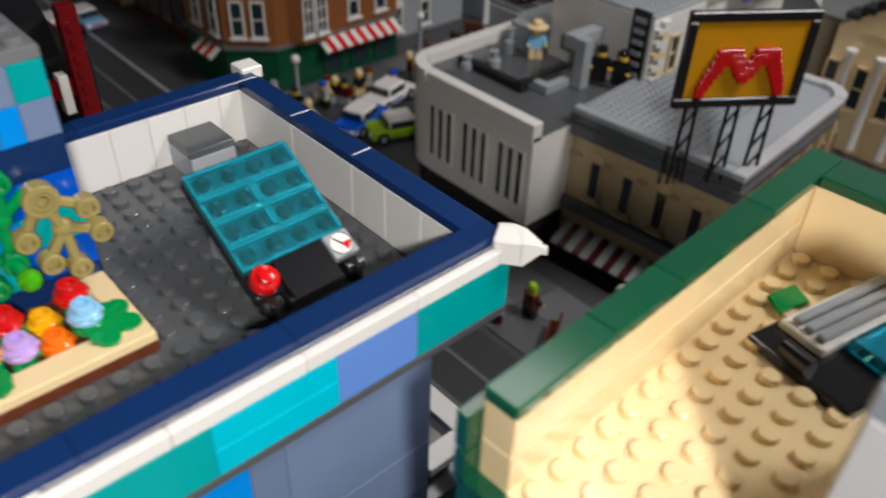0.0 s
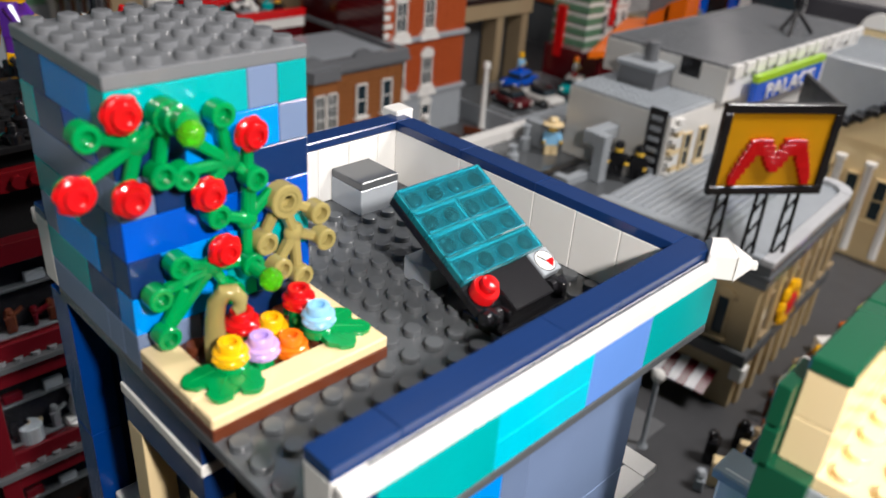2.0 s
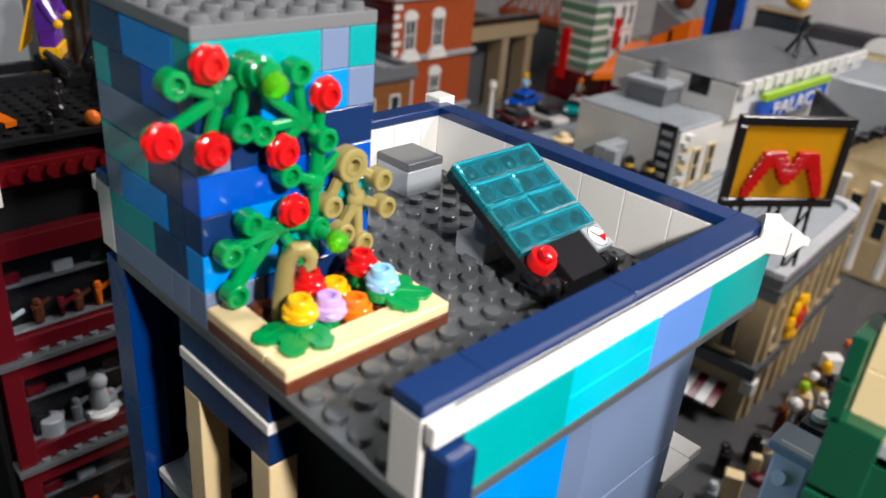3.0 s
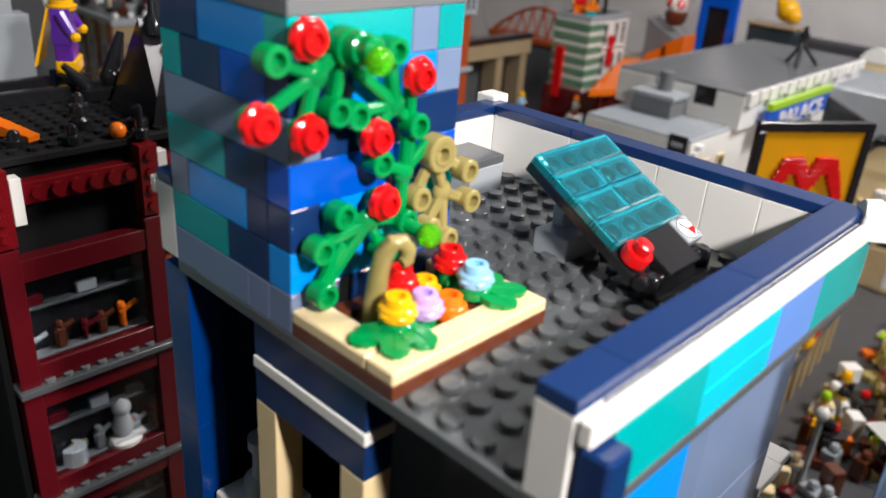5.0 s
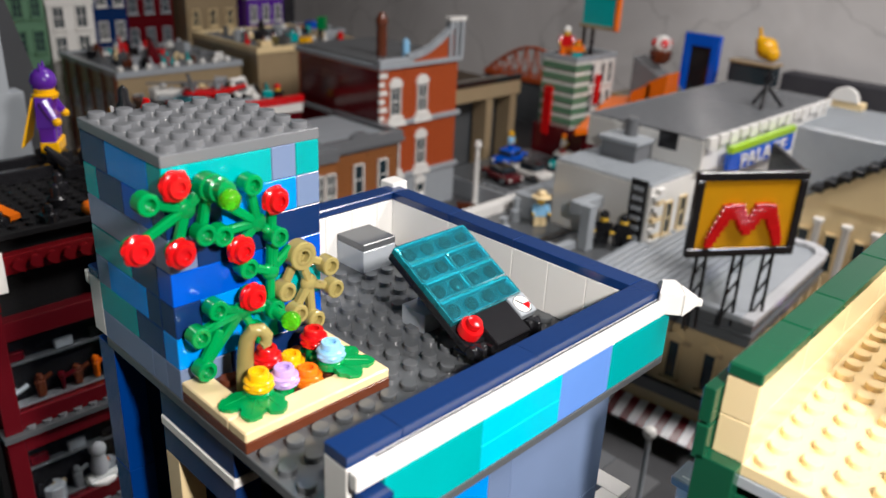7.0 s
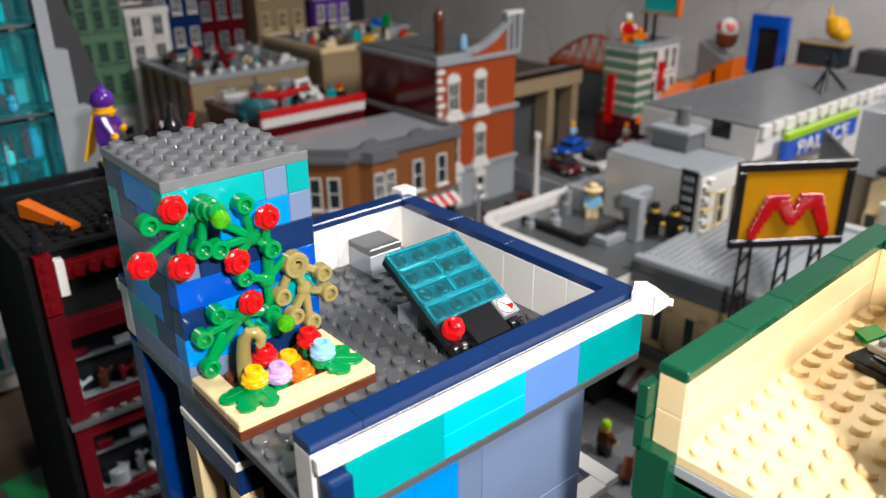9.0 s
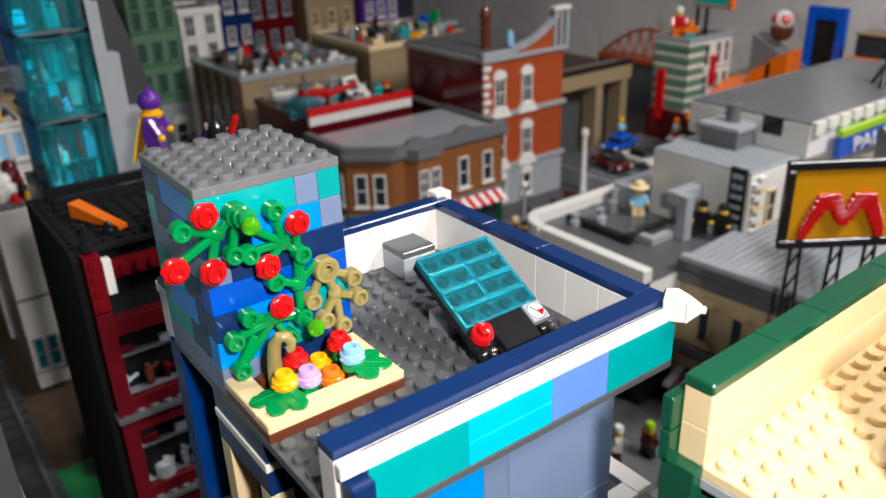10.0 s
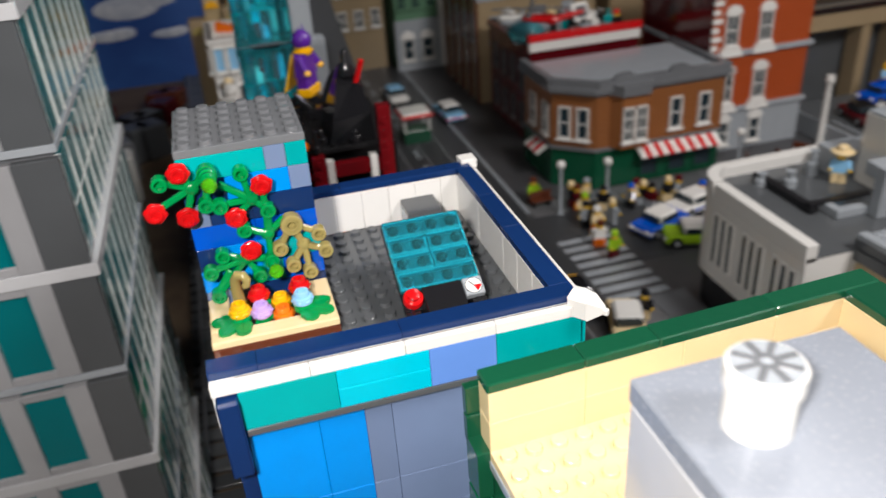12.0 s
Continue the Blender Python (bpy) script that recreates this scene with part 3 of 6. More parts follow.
def pane(x0, y0, x1, y1):
    """A clear hollow tile over the dark studs of the plate below."""
    gg = Geo().box(x0 + 0.02, y0 + 0.02, -0.12, x1 - 0.02, y1 - 0.02, 0.0, 0.04, m=tilt)
    p = part("pane", gg, GLASS_TEAL, solar)
    p.visible_shadow = False
    # opaque teal walls: the glow of refracted light is put into their colour
    for q in ((x0, y0, x1, y0 + 0.14), (x0, y1 - 0.14, x1, y1), (x0, y0 + 0.14, x0 + 0.14, y1 - 0.14), (x1 - 0.14, y0 + 0.14, x1, y1 - 0.14)):
        part("tile_wall", Geo().box(q[0] + 0.02, q[1] + 0.02, -0.38, q[2] - 0.02, q[3] - 0.02, -0.122, 0, m=tilt), RIM, p)
    # added sheet that gives the tile's inside its refracted tint
    part("tint_sheet", Geo().box(x0 + 0.1, y0 + 0.1, -0.395, x1 - 0.1, y1 - 0.1, -0.37, 0, m=tilt), TINT, p)
    n = round(x1 - x0)
    for i in range(n):
        at = tilt @ Matrix.Translation((x0 + 0.5 + i, y0 + 0.5, 0))
        part("stud", Geo().lathe([(0.30, -0.372), (0.30, -0.2), (0.27, -0.18)], 18, 0, at), DARKDOT, p)
        # coloured ring that imitates the bright glint round the stud
        part("stud_glint", Geo().lathe([(0.31, -0.372), (0.335, -0.34), (0.335, -0.31), (0.31, -0.30)], 14, 0, at), RIM, p)


pane(0, 0, 4, 1)
pane(0, 3, 4, 4)
for y in (1, 2):
    pane(0, y, 2, y + 1)
    pane(2, y, 4, y + 1)
part("black_tile", Geo().box(1.02, -1.6, -0.4, 2.98, -0.02, -0.02, 0.04, m=tilt), BLACK, solar, "smooth black tile")
part("button", Geo().lathe([(0.48, -0.4), (0.48, -0.05), (0.45, 0.0)], 20, 0, tilt @ Matrix.Translation((0.5, -0.5, 0.1))).lathe([(0.3, 0.05), (0.3, 0.28), (0.27, 0.3)], 16, 0, tilt @ Matrix.Translation((0.5, -0.5, 0.1))), RED, solar, "red round button")
gauge = part("gauge", Geo().box(3.02, -0.98, -0.4, 3.98, -0.02, 0.02, 0.04, m=tilt), LGREY, solar, "white square gauge tile")
part("dial", Geo().lathe([(0.4, 0.0), (0.4, 0.028)], 24, 0, tilt @ Matrix.Translation((3.5, -0.5, 0))), WHITE, gauge)
part("dial_rim", Geo().lathe([(0.43, 0.0), (0.43, 0.024)], 24, 0, tilt @ Matrix.Translation((3.5, -0.5, 0))), BLACK, gauge)
part("dial_sector", Geo().prism([(3.5, -0.5), (3.62, -0.84), (3.86, -0.62), (3.88, -0.5)], 0.02, 0.034, 0, tilt), RED, gauge)
part("needle", Geo().box(3.47, -0.55, 0.02, 3.53, -0.16, 0.036, 0, m=tilt @ Matrix.Translation((3.5, -0.5, 0)) @ pose(0, 0, 0, 0, 0, 35) @ Matrix.Translation((-3.5, 0.5, 0))), BLACK, gauge)
gg = Geo().box(0.3, -1.5, -1.74, 3.8, 0.3, -1.35, 0.04)
gg.box(0.9, -1.2, -1.4, 3.1, -0.1, -0.9, 0.04)
part("base", gg, BLACK, solar, "black base plate")
for x in (0.35, 3.65):
    gg = Geo().rod((x - 0.35, -0.9, -1.0), (x + 0.35, -0.9, -1.0), 0.24, n=12)
    gg.box(x - 0.12, -1.35, -1.35, x + 0.12, -0.5, -0.75, 0.04)
    part("hinge", gg, BLACK, solar)
gg = Geo().box(0.6, 2.2, -1.74, 2.6, 3.6, -0.85, 0.04)
gg.box(1.4, 3.0, -0.9, 2.4, 3.5, 0.75, 0.04)
part("prop", gg, LGREY, solar, "grey brick prop")

# vent box
box = thing("vent_box", "mid grey brick box with dark tile lid", "vent box", (11.45, 13, 0))
part("body", Geo().box(0, 0, 0, 2, 1.98, 1.12, 0.03), LGREY, box)
part("lid", Geo().box(-0.01, -0.01, 1.12, 2.01, 1.97, 1.48, 0.04), DGREY, box, "dark grey smooth lid")

# ---- green and tan building beside it ----
tanb = thing("tan_building", "tan walled roof terrace with dark green coping", "toy building")
tanb.matrix_basis = pose(9.45 * U, -5.65 * U, 0.08 * U, 0, 0, 2.2) @ pose(-9.45 * U, 5.65 * U, 0)
part("floor_plate", Geo().box(9.5, -22, 1.0, 25.9, -5.7, 1.4, 0.03), TAN, tanb, "tan studded floor plate")
for i in range(16):
    for j in range(15):
        part("stud", stud_mesh(TAN), None, tanb, at=(10.0 + i * 0.99, -7.1 - j, 1.4))
wall = part("terrace_wall", Geo().box(9.8, -6.5, 0.9, 25.0, -5.8, 4.0, 0), TAN, tanb)
for k in range(2):
    for a, b in ((9.5, 13.25), (13.25, 17.25), (17.25, 21.25), (21.25, 25.9)):
        brick(wall, a, -6.62, 1.4 + 1.33 * k, b, -5.62, 1.4 + 1.33 * (k + 1), TAN)
for a in range(5):
    brick(wall, 24.3, -6.62 - 3.2 * (a + 1), 1.4, 25.9, -6.62 - 3.2 * a, 4.06, TAN)
for a, b in ((9.45, 13.2), (13.2, 16.2), (16.2, 21.2), (21.2, 26)):
    brick(wall, a, -6.66, 4.06, b, -5.6, 4.5, DGREEN, "coping_tile", 0.06)
for a in range(4):
    brick(wall, 24.25, -6.66 - 4 * (a + 1), 4.06, 26, -6.66 - 4 * a, 4.5, DGREEN, "coping_tile", 0.06)
outer = part("outer_wall", Geo().box(9.6, -21.9, GROUND, 25.7, -5.75, 0.2, 0), DGREEN, tanb, "dark green outer wall")
brick(outer, 9.45, -22, 0.6, 26, -5.5, 1.0, LGREY, "grey_plate")
for k in range(10):
    brick(outer, 9.2, -5.9, 0.6 - 2.4 * (k + 1), 11.2, -5.3, 0.6 - 2.4 * k, GREEN if k % 2 else DGREEN, "quoin")
    brick(outer, 9.0, -6.6, 1.6 - 2.4 * (k + 1), 9.6, -5.35, 1.4 - 2.4 * k, DGREEN, "quoin")
brick(outer, 9.0, -5.6, 1.2, 10.2, -5.2, 2.4, DGREEN, "quoin")
brick(outer, 9.0, -5.6, 2.5, 10.6, -5.2, 3.7, DGREEN, "quoin")
lb = thing("wall_locker", "sand blue toy locker with light grey lid and white clip", "locker", (13.2, -5.2, -12))
part("body", Geo().box(0, 0, 0, 2.8, 1.9, 8.9, 0.05), SLATE, lb)
part("lid", Geo().box(0.0, 0.1, 8.9, 1.3, 2.0, 9.3, 0.06, m=Matrix.Translation((0, 0, 0.1)) @ pose(0, 0, 0, 0, -4, 0)), LGREY, lb)
part("black_plate", Geo().box(1.3, 0.1, 8.9, 2.8, 1.8, 9.2, 0.04), BLACK, lb)
for k in range(2):
    part("stud", Geo().lathe([(0.3, 9.2), (0.28, 9.4)], 12, 0, Matrix.Translation((2.0, 0.6 + 0.8 * k, 0))), WHITE, lb)
part("clip", Geo().box(-0.5, 0.6, 6.6, 0.0, 1.8, 9.4, 0.1).rod((-0.5, 1.2, 8.2), (-0.9, 1.3, 8.4), 0.25), WHITE, lb, "white clip")
part("foot", Geo().box(0.2, 0.2, GROUND + 12, 2.6, 1.7, 0, 0.02), DGREY, lb)
hv = thing("roof_fan", "light grey box with round slotted fan cap", "roof fan", (11.6, -12.3, 1.4))
# body colour greyed to carry the shade on its near side
part("body", Geo().box(0.04, -6.96, 0, 6.46, -0.04, 6.4, 0.08), PALE, hv, "white box body, greyed for its shaded side")
part("top_slab", Geo().box(0, -7, 6.4, 6.5, 0, 7.2, 0.08), BOXGREY, hv, "blue grey top slab")
cap = part("cap", Geo().lathe([(0.86, 0), (0.86, 1.2), (0.95, 1.25), (0.95, 1.75), (0.88, 1.82)], 28, 0, Matrix.Translation((2.0, -2.6, 7.2))), WHITE, hv, "white round cap")
part("grille_disc", Geo().lathe([(0.84, 0), (0.84, 0.02)], 28, 0, Matrix.Translation((2.0, -2.6, 9.015))), LGREY, cap)
for i in range(8):
    part("fan_blade", Geo().box(0.15, -0.09, 0, 0.8, 0.09, 0.03, 0, m=Matrix.Translation((2.0, -2.6, 9.04)) @ pose(0, 0, 0, 0, 0, 45 * i)), MGREY, cap)
gg = thing("skylight", "black hinged roof panel with grey louvres and teal glass", "skylight", (19.4, -8.0, 1.4), turn=-12)
part("frame", Geo().box(-0.6, -3.2, 0, 5.5, 0.4, 0.45, 0.05), BLACK, gg)
for k in range(3):
    part("louvre", Geo().box(0.6, -0.35 - 0.42 * k, 0.75, 4.8, -0.05 - 0.42 * k, 1.0, 0.05), LGREY, gg)
part("louvre_back", Geo().box(0.4, -1.4, 0.45, 5.0, 0.2, 0.75, 0.05), WHITE, gg)
part("pane", Geo().box(1.4, -3.0, 0.5, 5.4, -1.45, 0.9, 0.05), GLASS_TEAL, gg)
part("sheet", Geo().box(1.4, -3.0, 0.45, 5.4, -1.45, 0.49, 0), CYAN, gg)
part("hinge", Geo().rod((-0.3, -0.6, 0.6), (-0.3, -1.6, 0.6), 0.3), BLACK, gg)
single("leaf_sprig", Geo().prism([(0, 0), (1.2, -0.3), (1.6, 0.4), (0.5, 0.7)], 0, 0.2), GREEN, "small green leaf plate behind a roof panel", "leaf", at=(20.6, -7.6, 1.62))


# ---- the toy city behind ----
WIN = {}


def window_parts(parent, face, plane, u, z, w, h, frame=WHITE, pane=GLASS_DARK, bars=(1, 2), arch=False, sill=True):
    """A window set on a wall: face '-x' or '-y', its plane, centre u along the wall, foot z, width and height."""
    key = (face, round(w, 2), round(h, 2), frame.name, pane.name, bars, arch, sill)
    if key not in WIN:
        t, d = min(0.35, w * 0.14), 0.35
        fr = Geo()
        fr.box(-w / 2, -d, 0, -w / 2 + t, 0.1, h, 0.03)
        fr.box(w / 2 - t, -d, 0, w / 2, 0.1, h, 0.03)
        fr.box(-w / 2, -d, 0, w / 2, 0.1, t, 0.03)
        fr.box(-w / 2, -d, h - t, w / 2, 0.1, h, 0.03)
        for i in range(1, bars[0]):
            x = -w / 2 + w * i / bars[0]
            fr.box(x - t * 0.3, -d * 0.8, 0, x + t * 0.3, 0.1, h, 0)
        for i in range(1, bars[1]):
            zz = h * i / bars[1]
            fr.box(-w / 2, -d * 0.8, zz - t * 0.3, w / 2, 0.1, zz + t * 0.3, 0)
        if sill:
            fr.box(-w / 2 - 0.35, -d - 0.35, -0.4, w / 2 + 0.35, 0.1, 0, 0.04)
        if arch:
            pts = [(w * 0.62 * math.cos(math.pi * i / 8), w * 0.62 * math.sin(math.pi * i / 8)) for i in range(9)]
            fr.prism(pts, 0, 0.5, 0, Matrix.Translation((0, 0.1, h)) @ pose(0, 0, 0, 90, 0, 0))
        pn = Geo().box(-w / 2 + t * 0.5, -0.12, t * 0.5, w / 2 - t * 0.5, 0.05, h - t * 0.5, 0)
        WIN[key] = (fr.mesh("window", frame), pn.mesh("pane", pane))
    a, b = WIN[key]
    at, turn = ((plane, u, z), -90) if face == "-x" else ((u, plane, z), 0)
    ob = part("window", a, None, parent, at=at, turn=turn)
    part("pane", b, None, ob, at=(0, 0, 0))
    return ob


def block(name, label, x0, y0, x1, y1, z1, wall_mat, roof_mat, z0=GROUND, rim=0.0, rim_mat=None, category="toy building", studs=True):
    """A walled block with a roof plate, studs and a raised rim."""
    b = thing(name, label, category)
    part("wall", Geo().box(x0, y0, z0, x1, y1, z1, 0.05), wall_mat, b)
    roof = part("roof", Geo().box(x0 + 0.1, y0 + 0.1, z1, x1 - 0.1, y1 - 0.1, z1 + 0.4, 0.04), roof_mat, b)
    if studs:
        stud_field("roof_studs", x0 + 0.5, y0 + 0.5, x1 - 0.5, y1 - 0.5, z1 + 0.4, roof_mat, roof, n=6)
    if rim:
        rm = rim_mat or wall_mat
        for q in ((x0 - 0.3, y0 - 0.3, x1 + 0.3, y0 + 0.8), (x0 - 0.3, y1 - 0.8, x1 + 0.3, y1 + 0.3), (x0 - 0.3, y0 + 0.8, x0 + 0.8, y1 - 0.8), (x1 - 0.8, y0 + 0.8, x1 + 0.3, y1 - 0.8)):
            part("parapet", Geo().box(q[0], q[1], z1 - 0.4, q[2], q[3], z1 + rim, 0.06), rm, b)
    return b


def courses(parent, face, plane, a, b, z0, z1, mat, step=1.2):
    """Thin raised courses that read as brickwork on a far wall, joined."""
    gg = Geo()
    z, k = z0, 0
    while z + step <= z1 + 0.01:
        u = a - (2.0 if k % 2 else 0.0)
        while u < b:
            l, r = max(u, a), min(u + 4, b)
            if r - l > 0.3:
                if face == "-x":
                    gg.box(plane - 0.06, l + 0.03, z + 0.03, plane + 0.02, r - 0.03, z + step - 0.03, 0)
                else:
                    gg.box(l + 0.03, plane - 0.06, z + 0.03, r - 0.03, plane + 0.02, z + step - 0.03, 0)
            u += 4
        z += step
        k += 1
    return tagged(part("brickwork", gg, mat, parent), kind="stuff")


def figurine(x, y, z, top, legs, hat, label, turn=0, cape=None, skin=SKIN):
    """A small toy figure, one plain mesh."""
    gg = Geo()
    for s in (-1, 1):
        gg.box(s * 0.5 - 0.45, -0.45, 0, s * 0.5 + 0.45, 0.45, 1.6, 0.08, 1)
        gg.rod((s * 0.95, 0, 3.2), (s * 1.2, -0.55, 2.2), 0.3, 0.25, 8, 0)
        gg.ball(s * 1.2, -0.7, 2.05, 0.28, 8, 3)
    gg.add([(-1, -0.5, 1.6), (1, -0.5, 1.6), (1, 0.5, 1.6), (-1, 0.5, 1.6), (-0.75, -0.45, 3.4), (0.75, -0.45, 3.4), (0.75, 0.45, 3.4), (-0.75, 0.45, 3.4)],
           [(0, 1, 5, 4), (1, 2, 6, 5), (2, 3, 7, 6), (3, 0, 4, 7), (4, 5, 6, 7), (3, 2, 1, 0)], 0)
    gg.lathe([(0.3, 3.4), (0.6, 3.5), (0.62, 4.3), (0.45, 4.5)], 12, 3)
    gg.lathe([(0.66, 4.05), (0.68, 4.45), (0.45, 4.85), (0.1, 4.95)], 12, 2)
    if cape:
        for q in (-0.5, 0.5):
            gg.box(q - 0.48, -0.6, 0, q + 0.48, 0.48, 0.75, 0.08, 4)
        gg.ball(0, 0, 4.3, 0.78, 12, 2)
        for q in (-0.35, 0.35):
            gg.rod((q, 0, 4.7), (q * 1.2, 0, 5.4), 0.18, 0.03, 6, 2)
        gg.add([(-0.8, 0.5, 3.4), (0.8, 0.5, 3.4), (1.2, 1.3, 0.5), (-1.2, 1.3, 0.5), (-0.8, 0.62, 3.4), (0.8, 0.62, 3.4), (1.2, 1.45, 0.5), (-1.2, 1.45, 0.5)],
               [(0, 1, 2, 3), (7, 6, 5, 4), (0, 4, 5, 1), (1, 5, 6, 2), (2, 6, 7, 3), (3, 7, 4, 0)], 4)
        gg.lathe([(0.7, 3.25), (0.8, 3.5), (0.6, 3.6)], 12, 4)
    return single("toy_figure", gg, [top, legs, hat, skin, cape or top], label, "toy figure", "toy figures in the city", at=(x, y, z), turn=turn)


rng = random.Random(7)
# red of the tower's posts and beams, dimmed because less light reaches them
DIMRED = plastic("dimmed_red_plastic", (0.15, 0.005, 0.008))
# dark red tower with glazed storeys
rt = thing("dark_red_tower", "dark red framed toy tower with glazed storeys and black roof", "toy building")
part("back_wall", Geo().box(0.2, 36.5, GROUND, 16, 49, -3.4, 0.05), MATT, rt, "black and dark grey core")
part("side_wall", Geo().box(-0.2, 35.4, GROUND, 0.2, 49, -3.4, 0.03), MATT, rt, "black side wall")
part("roof", Geo().box(-0.2, 35.75, -3.4, 15.2, 49, -3.0, 0.04), MATT, rt, "black studded roof plate")
stud_field("roof_studs", 0, 36, 13, 48, -3.0, MATT, rt)
for x, top in ((0.4, -3.2), (8.4, -3.2), (14.2, 0.4)):
    part("corner_post", Geo().box(x, 34.8, GROUND, x + 1.1, 35.8, -7.6, 0.04), DRED, rt)
    brick(rt, x, 34.7, -7.4, x + 1.1, 35.7, top, DIMRED, "red_post")
    for k in range(int(top + 7.4)):
        part("stud", Geo().lathe([(0.3, 0), (0.28, 0.2)], 12, 0, Matrix.Translation((x + 0.55, 34.72, -6.8 + k)) @ pose(0, 0, 0, 90, 0, 0)), DIMRED, rt)
    wx = x + 1.2 if x < 10 else x - 0.9
    brick(rt, wx, 35, -6.4, wx + 0.6, 35.8, -3.8, WHITE, "white_block")
    if x < 10:
        part("finial", Geo().lathe([(0.45, 0), (0.45, 0.5), (0.25, 0.6), (0.2, 1.8), (0.1, 1.9)], 12, 0, Matrix.Translation((x + 0.6, 35.6, -3.0))), BLACK, rt)
brick(rt, 9.5, 35.2, -5.4, 14.2, 36, -4.2, DIMRED, "red_beam")
part("roof_ramp", Geo().add([(10.2, 36.4, -3), (14.2, 36.4, -3), (14.2, 42, -3), (10.2, 42, -3), (10.8, 36.8, -1.2), (14.0, 36.6, -0.6), (14.0, 41, 1.8), (12.4, 41.6, 2.4)], [(3, 2, 1, 0), (4, 5, 6, 7), (0, 1, 5, 4), (1, 2, 6, 5), (2, 3, 7, 6), (3, 0, 4, 7)]), BLACK, rt, "black sloped roof piece")
part("roof_knob", Geo().lathe([(0.7, 0), (0.7, 0.8), (0.4, 1.2), (0.35, 2.0), (0.1, 2.3)], 12, 0, Matrix.Translation((13.0, 40.6, 1.6))), BLACK, rt)
part("roof_lever", Geo().rod((13.6, 40, 1.0), (14.2, 39.6, 3.0), 0.25), RED, rt)
brick(rt, 1.6, 35.2, -5.4, 8.4, 36, -4.2, DIMRED, "red_beam")
for k in range(6):
    part("stud", Geo().lathe([(0.4, 0), (0.37, 0.25)], 12, 0, Matrix.Translation((3.0 + k, 35.2, -4.8)) @ pose(0, 0, 0, 90, 0, 0)), DIMRED, rt)
for x, y, h in ((5.6, 36.4, 1.0), (6.8, 38.2, 1.5), (3.0, 37.5, 0.8), (9.6, 37.0, 1.3), (11.6, 39.5, 2.2), (8.2, 41.5, 1.2), (12.4, 36.6, 1.0)):
    part("roof_knob", Geo().lathe([(0.6, 0), (0.6, h * 0.5), (0.35, h * 0.6), (0.3, h), (0.12, h + 0.15)], 12, 0, Matrix.Translation((x, y, -3.0))), BLACK, rt)
part("orange_knob", Geo().ball(8.0, 36.2, -2.6, 0.5, 12), ORANGE, rt, "small orange round knob")
for y in (47.2, 44.4):
    part("roof_rail", Geo().box(1.0, y, -3.0, 9.0, y + 0.7, -2.0, 0.1), BLACK, rt)
for zt in (-8.3, -16.4, -24.5, -32.6):
    brick(rt, 0.4, 34.9, zt - 1.3, 15.2, 35.9, zt, DRED, "beam")
    brick(rt, 0.2, 34.4, zt - 8.1, 15.2, 36, zt - 7.7, DGREY, "ledge")
    stud_field("ledge_studs", 1.5, 34.4, 8.5, 35.4, zt - 7.7, MGREY, rt)
    brick(rt, 0.4, 34.9, zt - 7.7, 15.2, 35.6, zt - 6.5, DRED, "beam")
    for x0, x1 in ((1.5, 8.4), (9.5, 14.2)):
        ob = part("pane", Geo().box(x0, 35.2, zt - 6.5, x1, 35.3, zt - 1.3, 0), GLASS_CLEAR, rt)
        ob.visible_shadow = False
    part("shelf_board", Geo().box(1.5, 35.9, zt - 3.6, 13.4, 36.5, zt - 3.4, 0.03), DGREY, rt)
    part("shelf_board", Geo().box(1.5, 35.7, zt - 6.6, 13.4, 36.5, zt - 6.45, 0.03), MGREY, rt)
    for i in range(9):
        mm = (ORANGE, BROWN, MGREY, BLACK, DRED, ORANGE, BLACK, BROWN, LGREY, DTAN)[(i * 3 + round(-zt)) % 10]
        x, w, h = 1.7 + i * 1.3 + 0.25 * math.sin(zt + 2 * i), 0.45 + 0.2 * math.sin(3 * i + zt), 0.7 + 0.6 * abs(math.cos(2 * i + zt))
        gg = Geo().box(x, 35.8, zt - 6.45, x + w, 36.4, zt - 6.45 + h, 0.12)
        gg.rod((x, 36.0, zt - 6.45 + h * 0.8), (x + 1.1, 36.0, zt - 6.2 + h), 0.16, n=8).ball(x + w / 2, 36.1, zt - 6.3 + h, 0.3, 8)
        part("display_piece", gg, mm, rt)
        if i % 2 == 0:
            part("display_piece", Geo().box(x, 36.0, zt - 3.4, x + 1.2, 36.4, zt - 3.0 + 0.3 * h, 0.08), (DRED, LGREY, BLACK, ORANGE)[(i // 2 + round(-zt)) % 4], rt)
dro = part("display_stand", Geo().lathe([(1.1, -23.0), (1.1, -22.7), (0.9, -22.6)], 18, 0, Matrix.Translation((6.2, 36.0, 0))).box(5.2, 35.4, -22.7, 7.4, 36.0, -22.4, 0.05), WHITE, rt, "white display stand")
part("display_head", Geo().ball(6.2, 36.0, -20.4, 0.62, 14).lathe([(0.5, -22.5), (0.7, -21.9), (0.45, -20.9)], 14, 0, Matrix.Translation((6.2, 36.0, 0))), PALE, dro)
part("display_base", Geo().lathe([(0.75, -22.9), (0.75, -21.8), (0.6, -21.7)], 16, 0, Matrix.Translation((3.0, 35.9, 0))), LGREY, dro)
wedge = Geo().add([(0, 0, 0), (2.0, -5.0, 0), (2.7, -4.7, 0), (0.9, 0.4, 0), (0, 0, 1.1), (2.0, -5.0, 0.3), (2.7, -4.7, 0.3), (0.9, 0.4, 1.1)],
                  [(0, 1, 2, 3), (7, 6, 5, 4), (4, 5, 1, 0), (5, 6, 2, 1), (6, 7, 3, 2), (7, 4, 0, 3)])
single("orange_ramp", wedge, ORANGE, "orange wedge plate lying on a black roof", "wedge plate", at=(1.6, 42.2, -2.8))
